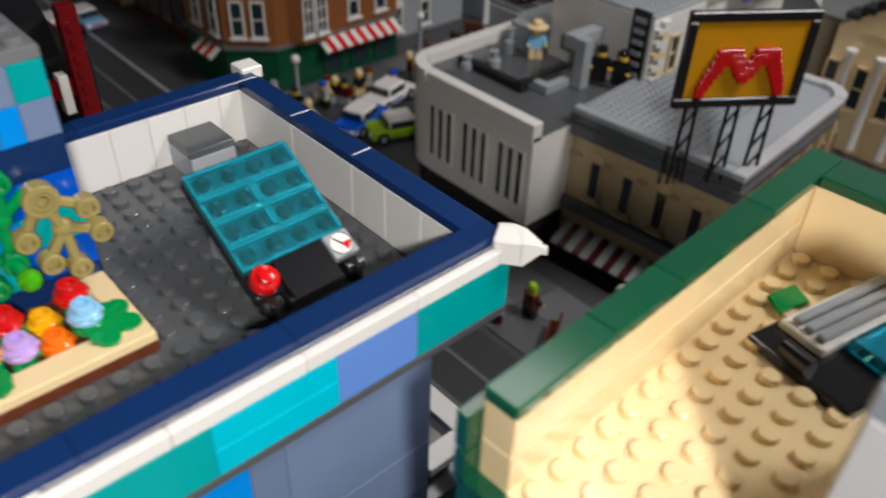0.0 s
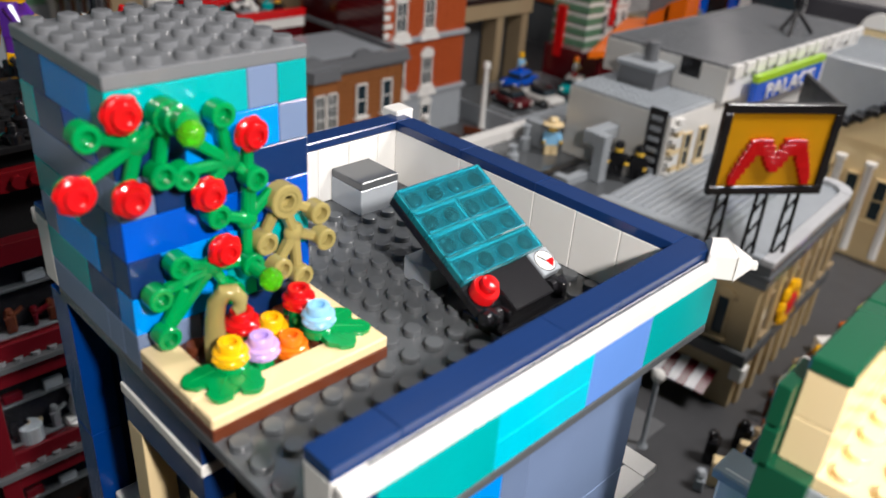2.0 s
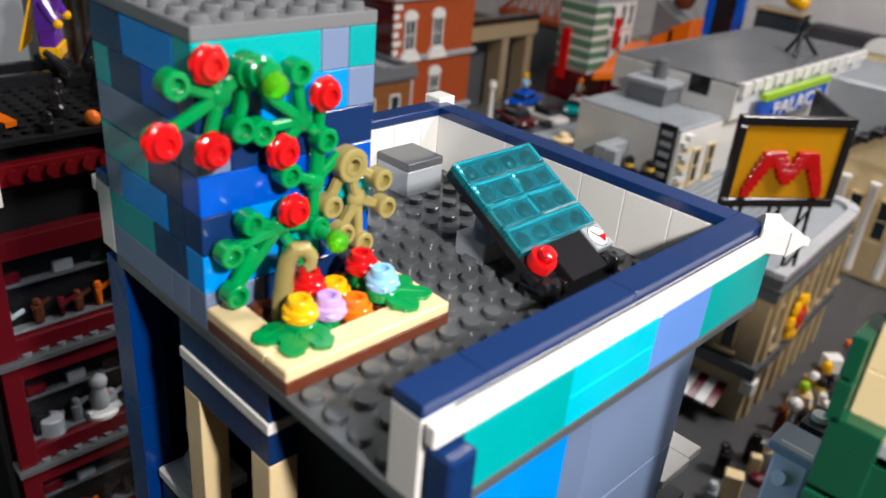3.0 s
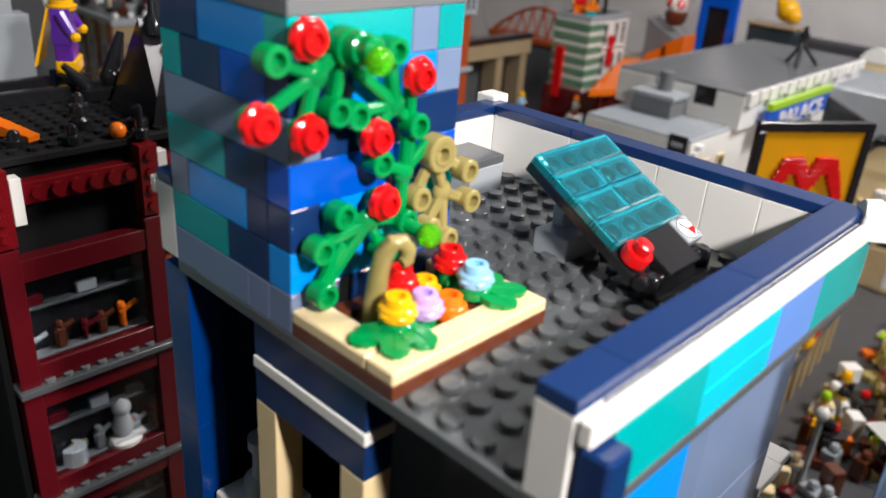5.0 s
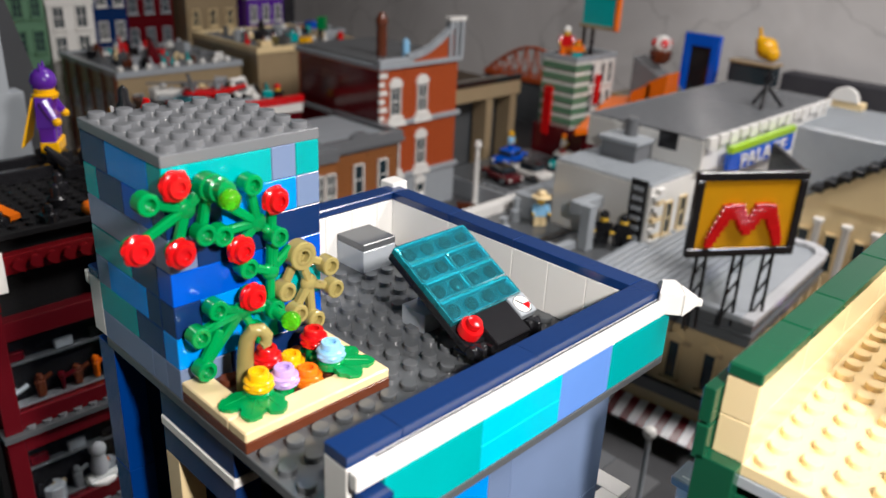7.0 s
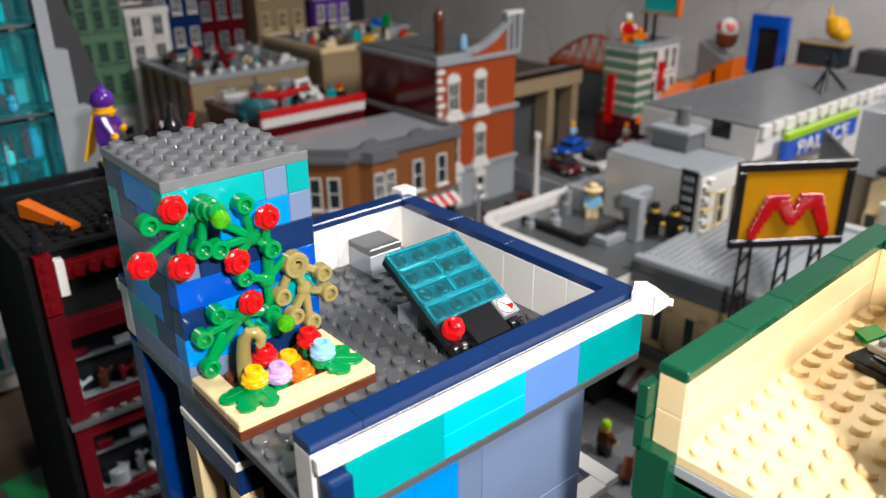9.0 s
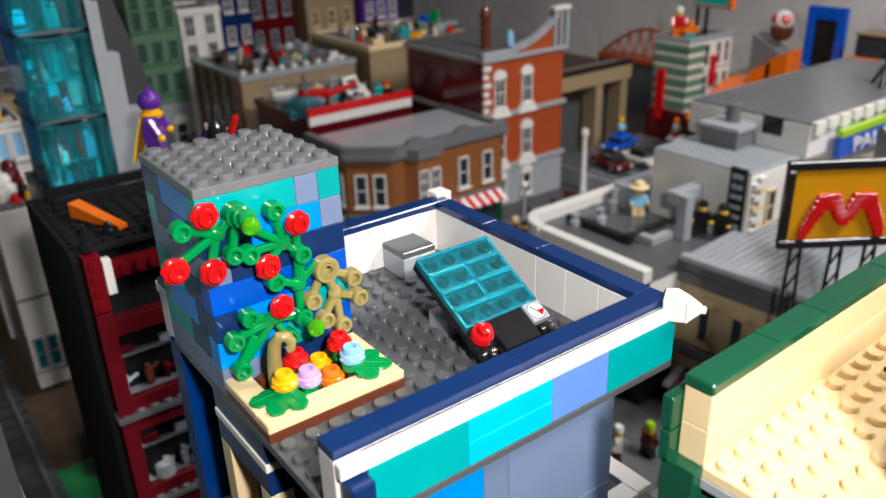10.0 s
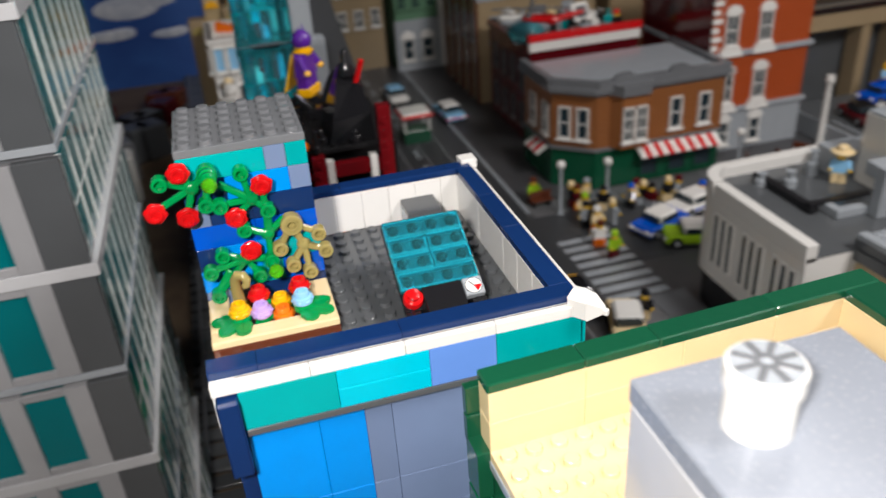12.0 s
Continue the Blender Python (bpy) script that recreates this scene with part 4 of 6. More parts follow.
single("black_gargoyle", Geo().box(-1.6, -0.8, 0, 1.6, 0.8, 1.0, 0.2).ball(0.6, 0, 1.5, 0.9, 10).rod((-1, 0, 0.8), (-2.4, 0.2, 2.4), 0.5, 0.2).rod((0.6, 0, 1.8), (1.2, -0.3, 4.2), 0.7, 0.25).rod((1.0, 0, 1.0), (2.8, -0.6, 1.9), 0.45, 0.3), BLACK, "black roof ornament with raised arm", "roof ornament", at=(11, 44, -3.0))
single("black_plinth", Geo().box(-1, -1, 0, 1, 1, 1.25, 0.1), BLACK, "black square plinth under a figure", "plinth", at=(10.2, 47.3, -3.0))
hero = figurine(10.2, 47.3, -1.75, PURPLE, PURPLE, PURPLE, "small purple toy figure with yellow cape and boots", 58, YELLOW, YELLOW)
hero.matrix_basis = hero.matrix_basis @ Matrix.Diagonal((1.22, 1.22, 1.2, 1))

# glass tower behind
gt = thing("glass_tower", "clear teal glazed toy tower with grey stepped fin", "toy building")
part("base", Geo().box(4.4, 66, GROUND, 14.5, 80, -9.6, 0.05), MGREY, gt)
for k, zt in enumerate((-9.6, -1.2, 7.2, 15.6)):
    part("storey_floor", Geo().box(4.9, 66.4, zt - 0.4, 10.9, 79, zt, 0.04), DGREY, gt)
    part("core", Geo().box(5.2, 75.5, zt, 10.8, 79, zt + 7.9, 0.05), MGREY, gt)
    for x in (6.2, 8.0):
        ob = part("pane", Geo().box(x, 65.9, zt + 0.1, x + 1.7, 66.15, zt + 7.8, 0.08), GLASS_DEEP, gt)
        ob.visible_shadow = False
    ob = part("pane", Geo().box(4.7, 67.4, zt + 0.1, 4.95, 74, zt + 7.8, 0.08), GLASS_DEEP, gt)
    ob.visible_shadow = False
    for x, y in ((5.5, 66.6), (10.4, 66.6)):
        ob = part("glass_column", Geo().lathe([(0.95, zt), (0.95, zt + 0.5), (0.75, zt + 0.7), (0.75, zt + 6.9), (0.95, zt + 7.2), (0.95, zt + 7.9)], 18, 0, Matrix.Translation((x, y, 0))), GLASS_DEEP, gt)
        ob.visible_shadow = False
    part("ring_plate", Geo().box(5.3, 65.7, zt + 7.55, 10.6, 66.2, zt + 7.85, 0.1), GLASS_DEEP, gt)
    for i in range(16):
        mm = (RED, TEAL, DRED, LBLUE, BLACK, YELLOW, WHITE, CYAN, CYAN, BLACK, LGREY, RED)[(i * 5 + k) % 12]
        x, y, h = rng.uniform(5.4, 9.6), rng.uniform(66.9, 72), rng.uniform(0.8, 3.0)
        up = 3.4 if i % 3 == 0 else 0
        part("display_block", Geo().box(x, y, zt + up, x + rng.uniform(0.6, 1.3), y + 1, zt + up + h, 0.2).ball(x + 0.4, y + 0.4, zt + up + h + 0.3, 0.45, 8), mm, gt)
    part("shelf", Geo().box(5.2, 69, zt + 3.1, 10.6, 75, zt + 3.4, 0.04), TEAL, gt)
for x1, z0, z1 in ((12.3, 1.5, 9.5), (13.4, -2.5, 4.5), (14.6, -9.4, -1.2), (11.6, 5.5, 16)):
    part("fin", Geo().box(11.1, 65.8 - 0.03 * x1, z0, x1, 67.4, z1, 0.05), LGREY, gt, "light grey upright slab")
part("slope", Geo().add([(12.2, 68, -9), (19, 68, -9), (12.2, 68, 18), (12.2, 76, -9), (19, 76, -9), (12.2, 76, 18)], [(0, 1, 2), (5, 4, 3), (1, 4, 5, 2), (0, 2, 5, 3), (0, 3, 4, 1)]), SLOPE, gt)
wb = block("white_clinic", "white toy wall block with cluttered grey roof", 1.4, 94, 7.4, 112, -18.6, WHITE, MGREY, rim=0.4)
part("wall_seam", Geo().box(1.3, 93.86, -31.2, 7.5, 94.02, -30.9, 0.02), DGREY, wb)
for x in (2.6, 4.4, 6.2):
    window_parts(wb, "-y", 94, x, -42, 1.4, 5, LGREY, TEALPANE)
wb = block("white_clinic", "white flat-roofed toy block with aqua windows", 1.0, 112.4, 10, 126, -11.4, WHITE, WHITE, rim=0.4)
for x in (2.4, 4.6, 6.8, 9):
    window_parts(wb, "-y", 112.4, x, -16.6, 1.9, 4.2, WHITE, LBLUE, bars=(1, 1))
for y in (114, 118, 122):
    window_parts(wb, "-x", 1.0, y, -16.6, 2.4, 4.2, WHITE, LBLUE, bars=(1, 1))
single("orange_slope", Geo().add([(0, 0, 0), (4.4, -2, 0), (4.8, -0.6, 0), (0.6, 1.6, 0), (0, 0, 1.6), (4.4, -2, 0.5), (4.8, -0.6, 0.5), (0.6, 1.6, 1.6)], [(3, 2, 1, 0), (4, 5, 6, 7), (0, 1, 5, 4), (1, 2, 6, 5), (2, 3, 7, 6), (3, 0, 4, 7)]), ORANGE, "orange slope piece lying on a white roof", "slope piece", at=(2.6, 117, -11.0))
for i, (mm, x, y, z, r) in enumerate(((YELLOW, 7.4, 114, -11, 0.6), (BLACK, 8.6, 116, -11, 0.6), (WHITE, 3.0, 99, -18.2, 1.7), (WHITE, 4.6, 102, -18.2, 1.4), (DRED, 5.8, 104, -18.2, 1.3), (BLACK, 6.2, 98, -18.2, 1.0), (YELLOW, 6.6, 97, -18.2, 0.6), (RED, 4.8, 96.5, -18.2, 0.7), (DRED, 6.4, 108, -18.2, 1.5), (TAN, 3.0, 107, -18.2, 1.1))):
    single("roof_item", Geo().box(-r, -r * 0.8, 0, r, r * 0.8, r * 0.9, 0.2).ball(0.1, 0, r * 1.3, r * 0.75, 9), mm, "small %s piece on a white toy roof" % {YELLOW: "yellow", BLACK: "black", WHITE: "white domed", DRED: "dark red", RED: "red", TAN: "tan"}[mm], "roof block", "small roof blocks", at=(x, y, z), turn=33 * i)
tanrock = thing("tan_castle", "tan toy castle wall with arches behind a white block", "toy castle", (-2, 128, GROUND))
for i, (x, y, w, h) in enumerate(((0, 0, 3.4, 34), (3.2, 2, 3, 38), (6.4, 1, 3.2, 35.5), (9.4, 3, 3, 39), (12.2, 2, 2.6, 34))):
    part("wall_block", Geo().box(x, y, 0, x + w - 0.1, y + 4, h, 0.2), TAN2 if i % 2 else DTAN, tanrock)
    part("arch_hood", Geo().prism([(1.3 * math.cos(math.pi * q / 8), 1.3 * math.sin(math.pi * q / 8)) for q in range(9)], 0, 0.5, 0, Matrix.Translation((x + w / 2, y, h - 2.4)) @ pose(0, 0, 0, 90, 0, 0)), (OLIVE, YELLOW)[i % 2], tanrock)
single("display_cabinet", Geo().box(4.2, 56, GROUND - 0.6, 7.5, 60, -34, 0.2), LGREY, "pale grey toy cabinet beside a tower", "toy cabinet")

# brown corner shop with bay windows
bs = thing("corner_shop", "brown brick corner shop with bay windows and grey cornice", "toy building")
OUT = [(59.5, 104.5), (66, 98.8), (92, 98.8), (92, 118), (59.5, 118)]


def grow(outline, d):
    cx, cy = sum(p[0] for p in outline) / len(outline), sum(p[1] for p in outline) / len(outline)
    return [(x + d * (1 if x > cx else -1), y + d * (1 if y > cy else -1)) for x, y in outline]


part("ground_floor", Geo().prism(OUT, GROUND, -37.2), DGREEN, bs, "dark green shop front")
part("upper_floor", Geo().prism(OUT, -37.2, -26), NOUGAT, bs, "brown brick upper floor")
part("floor_band", Geo().prism(grow(OUT, 0.4), -37.4, -36.8), MGREY, bs)
part("cornice", Geo().prism(grow(OUT, 0.5), -26.6, -26).prism(grow(OUT, 1.0), -26, -25.2), MGREY, bs, "grey cornice")
for q in (((59, 103.8), (66, 97.9), (66.6, 99.2), (60, 104.8)), ((66, 97.9), (92.6, 97.9), (92.6, 99.3), (66.6, 99.3)), ((58.6, 104), (60, 104.6), (60, 118.5), (58.6, 118.5)), ((91.2, 99.3), (92.6, 99.3), (92.6, 118.5), (91.2, 118.5))):
    part("parapet", Geo().prism(q, -25.2, -23.9), MGREY, bs)
for x in (71, 82):
    part("parapet_arch", Geo().prism([(2.2 * math.cos(math.pi * i / 8), 1.1 * math.sin(math.pi * i / 8)) for i in range(9)], 0, 1.0, 0, Matrix.Translation((x, 98.9, -23.9)) @ pose(0, 0, 0, 90, 0, 0)), MGREY, bs)
roof = part("roof", Geo().prism(OUT, -25.2, -24.9), LGREY, bs, "light grey flat roof")
courses(bs, "-y", 98.8, 66.2, 91.8, -36.6, -26.8, NOUGAT)
courses(bs, "-x", 59.5, 105, 117.5, -36.6, -26.8, NOUGAT)
for x in (82, 88):
    window_parts(bs, "-y", 98.7, x, -35.2, 2.6, 6.2, WHITE, bars=(1, 2))
for y in (107, 113):
    window_parts(bs, "-x", 59.4, y, -35.2, 2.6, 6.2, WHITE, bars=(1, 2))
for dx, dz in ((-1.3, -1.15), (1.3, 1.15)):
    ob = window_parts(bs, "-y", 98.7, 63, -35.2, 2.4, 6.2, WHITE, bars=(1, 2))
    ob.matrix_basis = pose((62.7 + dx) * U, (101.6 - dz) * U, -35.2 * U, 0, 0, -41.2)
bay = part("bay", Geo().prism([(68.5, 98.8), (70, 96.6), (75, 96.6), (76.5, 98.8)], -36.8, -26.6), NOUGAT, bs, "brown bay with white windows")
part("bay_roof", Geo().prism([(67.9, 98.9), (69.7, 95.9), (75.3, 95.9), (77.1, 98.9)], -26.6, -24.6), MGREY, bs)
for x in (71.2, 73.8):
    window_parts(bay, "-y", 96.6, x, -35.4, 2.3, 6.6, WHITE, bars=(2, 3))


def awning(parent, a, b, y, z, along, depth=3.0, dark=RED, light=WHITE):
    """A sloped awning of red and white stripes from a to b."""
    n = max(4, int(abs(b - a) / 1.1))
    for i in range(n):
        u0, u1 = a + (b - a) * i / n, a + (b - a) * (i + 1) / n
        if along == "x":
            vs = [(u0, y, z), (u1, y, z), (u1, y - depth, z - 1.6), (u0, y - depth, z - 1.6)]
        else:
            vs = [(y, u0, z), (y - depth, u0, z - 1.6), (y - depth, u1, z - 1.6), (y, u1, z)]
        vs += [(p[0], p[1], p[2] - 0.25) for p in vs]
        part("awning_stripe", Geo().add(vs, [(0, 3, 2, 1), (4, 5, 6, 7), (0, 1, 5, 4), (1, 2, 6, 5), (2, 3, 7, 6), (3, 0, 4, 7)]), dark if i % 2 else light, parent)


awning(bs, 74, 91, 98.7, -37.2, "x")
awning(bs, 112, 105.5, 59.4, -37.2, "y", 2.4)
for x in (77, 83, 88.5):
    window_parts(bs, "-y", 98.7, x, -44, 4, 4.5, DGREEN, bars=(1, 1), sill=False)

# orange brick hall
oh = thing("brick_hall", "orange brick town hall with white arched windows", "toy building")
part("wall", Geo().box(92.6, 105, -36, 114.5, 132, -13.2, 0.05), BRICKO, oh, "orange brick wall")
part("stone_floor", Geo().box(92.4, 104.8, GROUND, 114.7, 132, -36, 0.05), LGREY, oh, "light grey stone ground floor")
courses(oh, "-y", 105, 93, 114.3, -35.6, -25.6, BRICKO)
courses(oh, "-y", 105, 93, 114.3, -23.8, -13.6, BRICKO)
courses(oh, "-x", 92.6, 105.2, 131, -35.6, -13.6, DRED)
for z in (-36.6, -25.2, -13.6):
    part("band", Geo().box(91.9, 104.2, z, 115.2, 132.3, z + 0.9, 0.06), LGREY, oh)
part("roof", Geo().box(92.6, 105.4, -12.7, 114.5, 132, -12.3, 0.04), DGREY, oh)
SWEEP = [(99.5 + 1.3 * i, 0.9 + 0.055 * i * i) for i in range(11)]
STAND = Matrix.Translation((0, 105.6, -12.7)) @ pose(0, 0, 0, 90, 0, 0)
part("gable_infill", Geo().prism([(99.5, 0)] + [(112.5, 0)] + SWEEP[::-1], 0.2, 0.9, 0, STAND), BRICKO, oh)
for (xa, za), (xb, zb) in zip(SWEEP, SWEEP[1:]):
    part("gable_coping", Geo().prism([(xa, za - 0.5), (xb, zb - 0.5), (xb, zb + 0.75), (xa, za + 0.75)], 0, 1.3, 0, STAND), LGREY, oh)
for x in (111.0, 112.7, 114.4):
    part("gable_pillar", Geo().box(x, 104.2, -12.7, x + 0.9, 105.7, -5.4, 0.06), LGREY, oh)
part("gable_cap", Geo().box(110.8, 104.0, -5.4, 115.6, 105.9, -4.6, 0.08), WHITE, oh)
part("parapet", Geo().box(92, 104.3, -12.7, 101, 105.4, -11.6, 0.06), LGREY, oh)
for z in (-34.6, -23.2):
    for x in (96.6, 104.0):
        window_parts(oh, "-y", 104.9, x, z, 2.9, 6.0, WHITE, bars=(2, 2), arch=True)
        part("window_apron", Geo().add([(x - 1.9, 104.3, z - 0.4), (x + 1.9, 104.3, z - 0.4), (x + 2.6, 104.1, z - 2.0), (x - 2.6, 104.1, z - 2.0), (x - 1.9, 105, z - 0.4), (x + 1.9, 105, z - 0.4), (x + 2.6, 105, z - 2.0), (x - 2.6, 105, z - 2.0)], [(3, 2, 1, 0), (4, 5, 6, 7), (0, 1, 5, 4), (1, 2, 6, 5), (2, 3, 7, 6), (3, 0, 4, 7)]), WHITE, oh)
    for k in range(6):
        brick(oh, 92.3, 104.6, z - 0.6 + 1.7 * k, 93.6 + 0.7 * (k % 2), 105.1, z + 0.4 + 1.7 * k, WHITE, "quoin")
for x in (96.8, 104):
    window_parts(oh, "-y", 104.7, x, -43.5, 2.7, 5.0, WHITE, bars=(1, 2), arch=True)
part("chimney", Geo().lathe([(1.1, 0), (1.1, 6), (1.3, 6.2), (1.3, 7), (0.5, 8.5)], 14, 0, Matrix.Translation((99, 112, -12.3))), BROWN, oh)
part("water_tank", Geo().lathe([(0.8, 0), (0.8, 2.2), (0.5, 3.4)], 12, 0, Matrix.Translation((103, 109, -12.3))), LBLUE, oh)

# fire house with red edge
fh = block("fire_house", "dark toy fire house with red and white roof edge", 63.4, 124.8, 88, 150, -24.5, DRED, DGREY)
part("red_edge", Geo().box(63, 124.2, -22.9, 88.4, 125.4, -21.4, 0.06), RED, fh, "red roof edge")
part("white_edge", Geo().box(63.2, 124.4, -24.9, 88.2, 125.2, -22.9, 0.06), WHITE, fh, "white roof band")
part("side_edge", Geo().box(62.8, 125.4, -24.9, 63.9, 150, -23.6, 0.06), DRED, fh)
courses(fh, "-x", 63.4, 125.6, 149.6, -44, -25.4, DRED)
for y in (129, 134.5, 140, 145.5):
    for z in (-42, -33):
        window_parts(fh, "-x", 63.4, y, z, 2.6, 5.4, DGREY, bars=(2, 2))
heli = thing("rescue_helicopter", "white and red toy helicopter with teal windscreen", "toy helicopter", (65.5, 129.5, -24.1), turn=-25)
heli.matrix_basis = heli.matrix_basis @ Matrix.Diagonal((1.35, 1.35, 1.3, 1))
part("hull", Geo().ball(0, 0, 2.6, 2.2, 14, sq=(1.4, 1, 0.7)).box(-4.6, 0.2, 2.6, 4.6, 2.2, 3.2, 0.2), LGREY, heli)
part("wing_top", Geo().box(-5.0, 0.8, 3.2, 1.6, 2.6, 4.0, 0.2).box(-4.2, 1.0, 4.0, -3.2, 1.8, 5.2, 0.2), WHITE, heli)
part("red_deck", Geo().box(-1.2, -1.8, 3.4, 3.6, 0.8, 4.3, 0.25), RED, heli, "red upper deck")
part("nose", Geo().ball(-0.6, -1.7, 2.0, 2.3, 14, sq=(1.3, 0.9, 0.8)), GLASS_TEAL, heli, "clear teal windscreen")
part("tail", Geo().rod((2, 0, 3), (8, 2, 4.2), 0.8, 0.3), RED, heli, "red tail boom")
part("rotor", Geo().box(-6, -0.3, 5.2, 6, 0.3, 5.4, 0.05).box(-0.3, -6, 5.2, 0.3, 6, 5.4, 0.05).rod((0, 0, 4), (0, 0, 5.3), 0.3), MGREY, heli)
part("skids", Geo().box(-2.5, -1.5, 0, 2.5, -1.1, 0.4, 0.1).box(-2.5, 1.1, 0, 2.5, 1.5, 0.4, 0.1).rod((0, 0, 0.2), (0, 0, 2), 0.9), LGREY, heli)
for i, (x, y, mm, h) in enumerate(((78, 130, LGREY, 2), (82, 136, WHITE, 3), (85, 129, YELLOW, 1.4), (80, 143, LGREY, 4), (74, 146, MGREY, 3))):
    single("roof_crate", Geo().box(-1.4, -1.4, 0, 1.4, 1.4, h, 0.12), mm, "small box on a dark toy roof", "roof crate", "boxes on the roof", at=(x, y, -24.1), turn=20 * i)
scr = thing("roof_console", "white framed tilted console on a dark roof", "console", (78, 131, -24.1), turn=15)
part("stand", Geo().box(-0.6, -0.3, 0, 0.6, 0.5, 3.0, 0.1), BLACK, scr)
part("frame", Geo().box(-2.2, -0.3, 0, 2.2, 0.3, 4.0, 0.2, m=pose(0, 0, 2.4, -25, 0, 0)), WHITE, scr)
part("screen", Geo().box(-1.4, -0.4, 0.8, 1.4, -0.32, 3.2, 0, m=pose(0, 0, 2.4, -25, 0, 0)), DGREY, scr)
BITS = (WHITE, BLACK, LGREY, DGREY, WHITE, BLACK, TEAL, DGREY, RED, BLACK, LGREY, MGREY, TAN, BROWN)
for i in range(128):
    x, y, z = ((rng.uniform(66, 86), rng.uniform(127, 148), -24.1) if i < 48 else (rng.uniform(64, 90), rng.uniform(156, 180), -19.6) if i < 96 else (rng.uniform(96, 122), rng.uniform(152, 176), -16.6))
    w, h = rng.uniform(0.5, 1.5), rng.uniform(0.6, 2.6)
    mm = BITS[i % 14]
    gg = Geo().box(-w, -w * 0.7, 0, w, w * 0.7, h, 0.12)
    if i % 3 == 0:
        gg.rod((0, 0, h), (0.3, 0.2, h + 1.6), 0.35, 0.2, 8)
    elif i % 3 == 1:
        gg.ball(0, 0, h + 0.3, 0.6, 8)
    single("roof_fitting", gg, mm, "small moulded fitting on a toy roof", "roof fitting", "fittings on the roofs", at=(x, y, z), turn=rng.uniform(0, 180))
figurine(84, 127.5, -24.1, BLACK, BLACK, RED, "small toy figure in black suit with red helmet", 10)

# long grey roofs and green townhouse far behind
gb = block("museum", "dark tan toy museum with grey roof and white rail", 62, 154, 92, 184, -20, DTAN, MGREY, rim=0.9, rim_mat=LGREY)
for y in (158, 164, 170, 176):
    window_parts(gb, "-x", 62, y, -30, 2.6, 6, LGREY, bars=(1, 2))
for x in (66, 72, 78, 84):
    window_parts(gb, "-y", 154, x, -30, 2.6, 6, LGREY, bars=(1, 2))
courses(gb, "-x", 62, 154.5, 183.5, -44, -21, DTAN)
for y in (154.2, 160.6, 167, 173.4, 179.8):
    part("pilaster", Geo().box(61.4, y, GROUND, 62, y + 1.4, -20, 0.06), BROWN, gb)
for i in range(9):
    part("rail_ball", Geo().ball(63 + 3.2 * i, 154.4, -18.6, 0.7, 8), WHITE, gb)
single("red_pennant", Geo().add([(0, 0, 0), (3.2, 0, 0), (3.2, 0, 1), (0.8, 0, 6.5), (0, 0.9, 0), (3.2, 0.9, 0), (3.2, 0.9, 1), (0.8, 0.9, 6.5)], [(0, 1, 2, 3), (7, 6, 5, 4), (0, 4, 5, 1), (1, 5, 6, 2), (2, 6, 7, 3), (3, 7, 4, 0)]), DRED, "dark red draped toy statue on a grey roof", "roof statue", at=(72, 160, -19.6))
gb = block("tan_roof_house", "tan and grey toy house behind the brick hall", 94, 150, 124, 180, -17, DTAN, MGREY, rim=1.0, rim_mat=TAN)
for i, (x, y, mm) in enumerate(((98, 153, TAN), (104, 156, OLIVE), (110, 153, YELLOW), (116, 158, DTAN))):
    single("roof_crate", Geo().box(-1.6, -1.2, 0, 1.6, 1.2, 1.6, 0.2), mm, "small box on a tan toy roof", "roof crate", "boxes on the roof", at=(x, y, -16.6), turn=15 * i)
gh = block("green_townhouse", "sand green toy townhouse with dark windows", 50, 190, 62, 205, -2, SGREEN, DGREY, rim=1.4, rim_mat=LGREY)
for z in (-28, -20, -12, -5):
    for x in (52, 56, 60):
        window_parts(gh, "-y", 190, x, z if z < -6 else -7, 2.6, 5.2, SGREEN, bars=(2, 3))
part("ground_floor", Geo().box(49.6, 189.4, GROUND, 62.4, 190.2, -31, 0.05), LGREY, gh, "light grey arcade floor")
for x in (53, 58.6):
    window_parts(gh, "-y", 189.4, x, -42, 3.4, 6, WHITE, arch=True)
wh = block("white_townhouse", "white toy townhouse with dark windows", 62.6, 190, 73.5, 205, -9, WHITE, DGREY, rim=1.2)
for z in (-40, -31, -22, -15):
    for x in (65, 70.5):
        window_parts(wh, "-y", 190, x, z, 3, 5.5, WHITE, bars=(2, 2))
single("flower_bush", Geo().ball(0, 0, 2, 2.2, 10).ball(2, -0.6, 3, 1.5, 9).ball(-1.4, 0.4, 3.4, 1.4, 9), LIME, "lime green toy bush beside a townhouse", "bush", at=(70, 184, GROUND))
single("flower_bush", Geo().ball(0, 0, 2, 1.6, 10).ball(1.2, -0.6, 2.6, 1.2, 9), RED, "red toy bush beside a townhouse", "bush", at=(73.6, 181, GROUND))

# white curved cafe with roof terrace
cafe = thing("white_cafe", "white curved toy cafe with dark windows and roof terrace", "toy building")
CV = [(62.6, 38), (62.6, 56)] + [(67.6 - 5 * math.cos(a), 57 + 5 * math.sin(a)) for a in [math.pi * i / 12 for i in range(1, 6)]] + [(88, 63), (88, 38)]
CV = CV[::-1]
part("wall", Geo().prism(CV, GROUND + 6, -27), WHITE, cafe, "white wall")
part("ground_floor", Geo().prism([(x + 0.8, y) for x, y in CV], GROUND, GROUND + 6), BLACK, cafe, "dark shop floor")
part("roof", Geo().prism(CV, -27, -26.8), DGREY, cafe, "grey terrace floor")
part("parapet", Geo().box(62.4, 38, -27.4, 64, 56.5, -25, 0.08), WHITE, cafe)
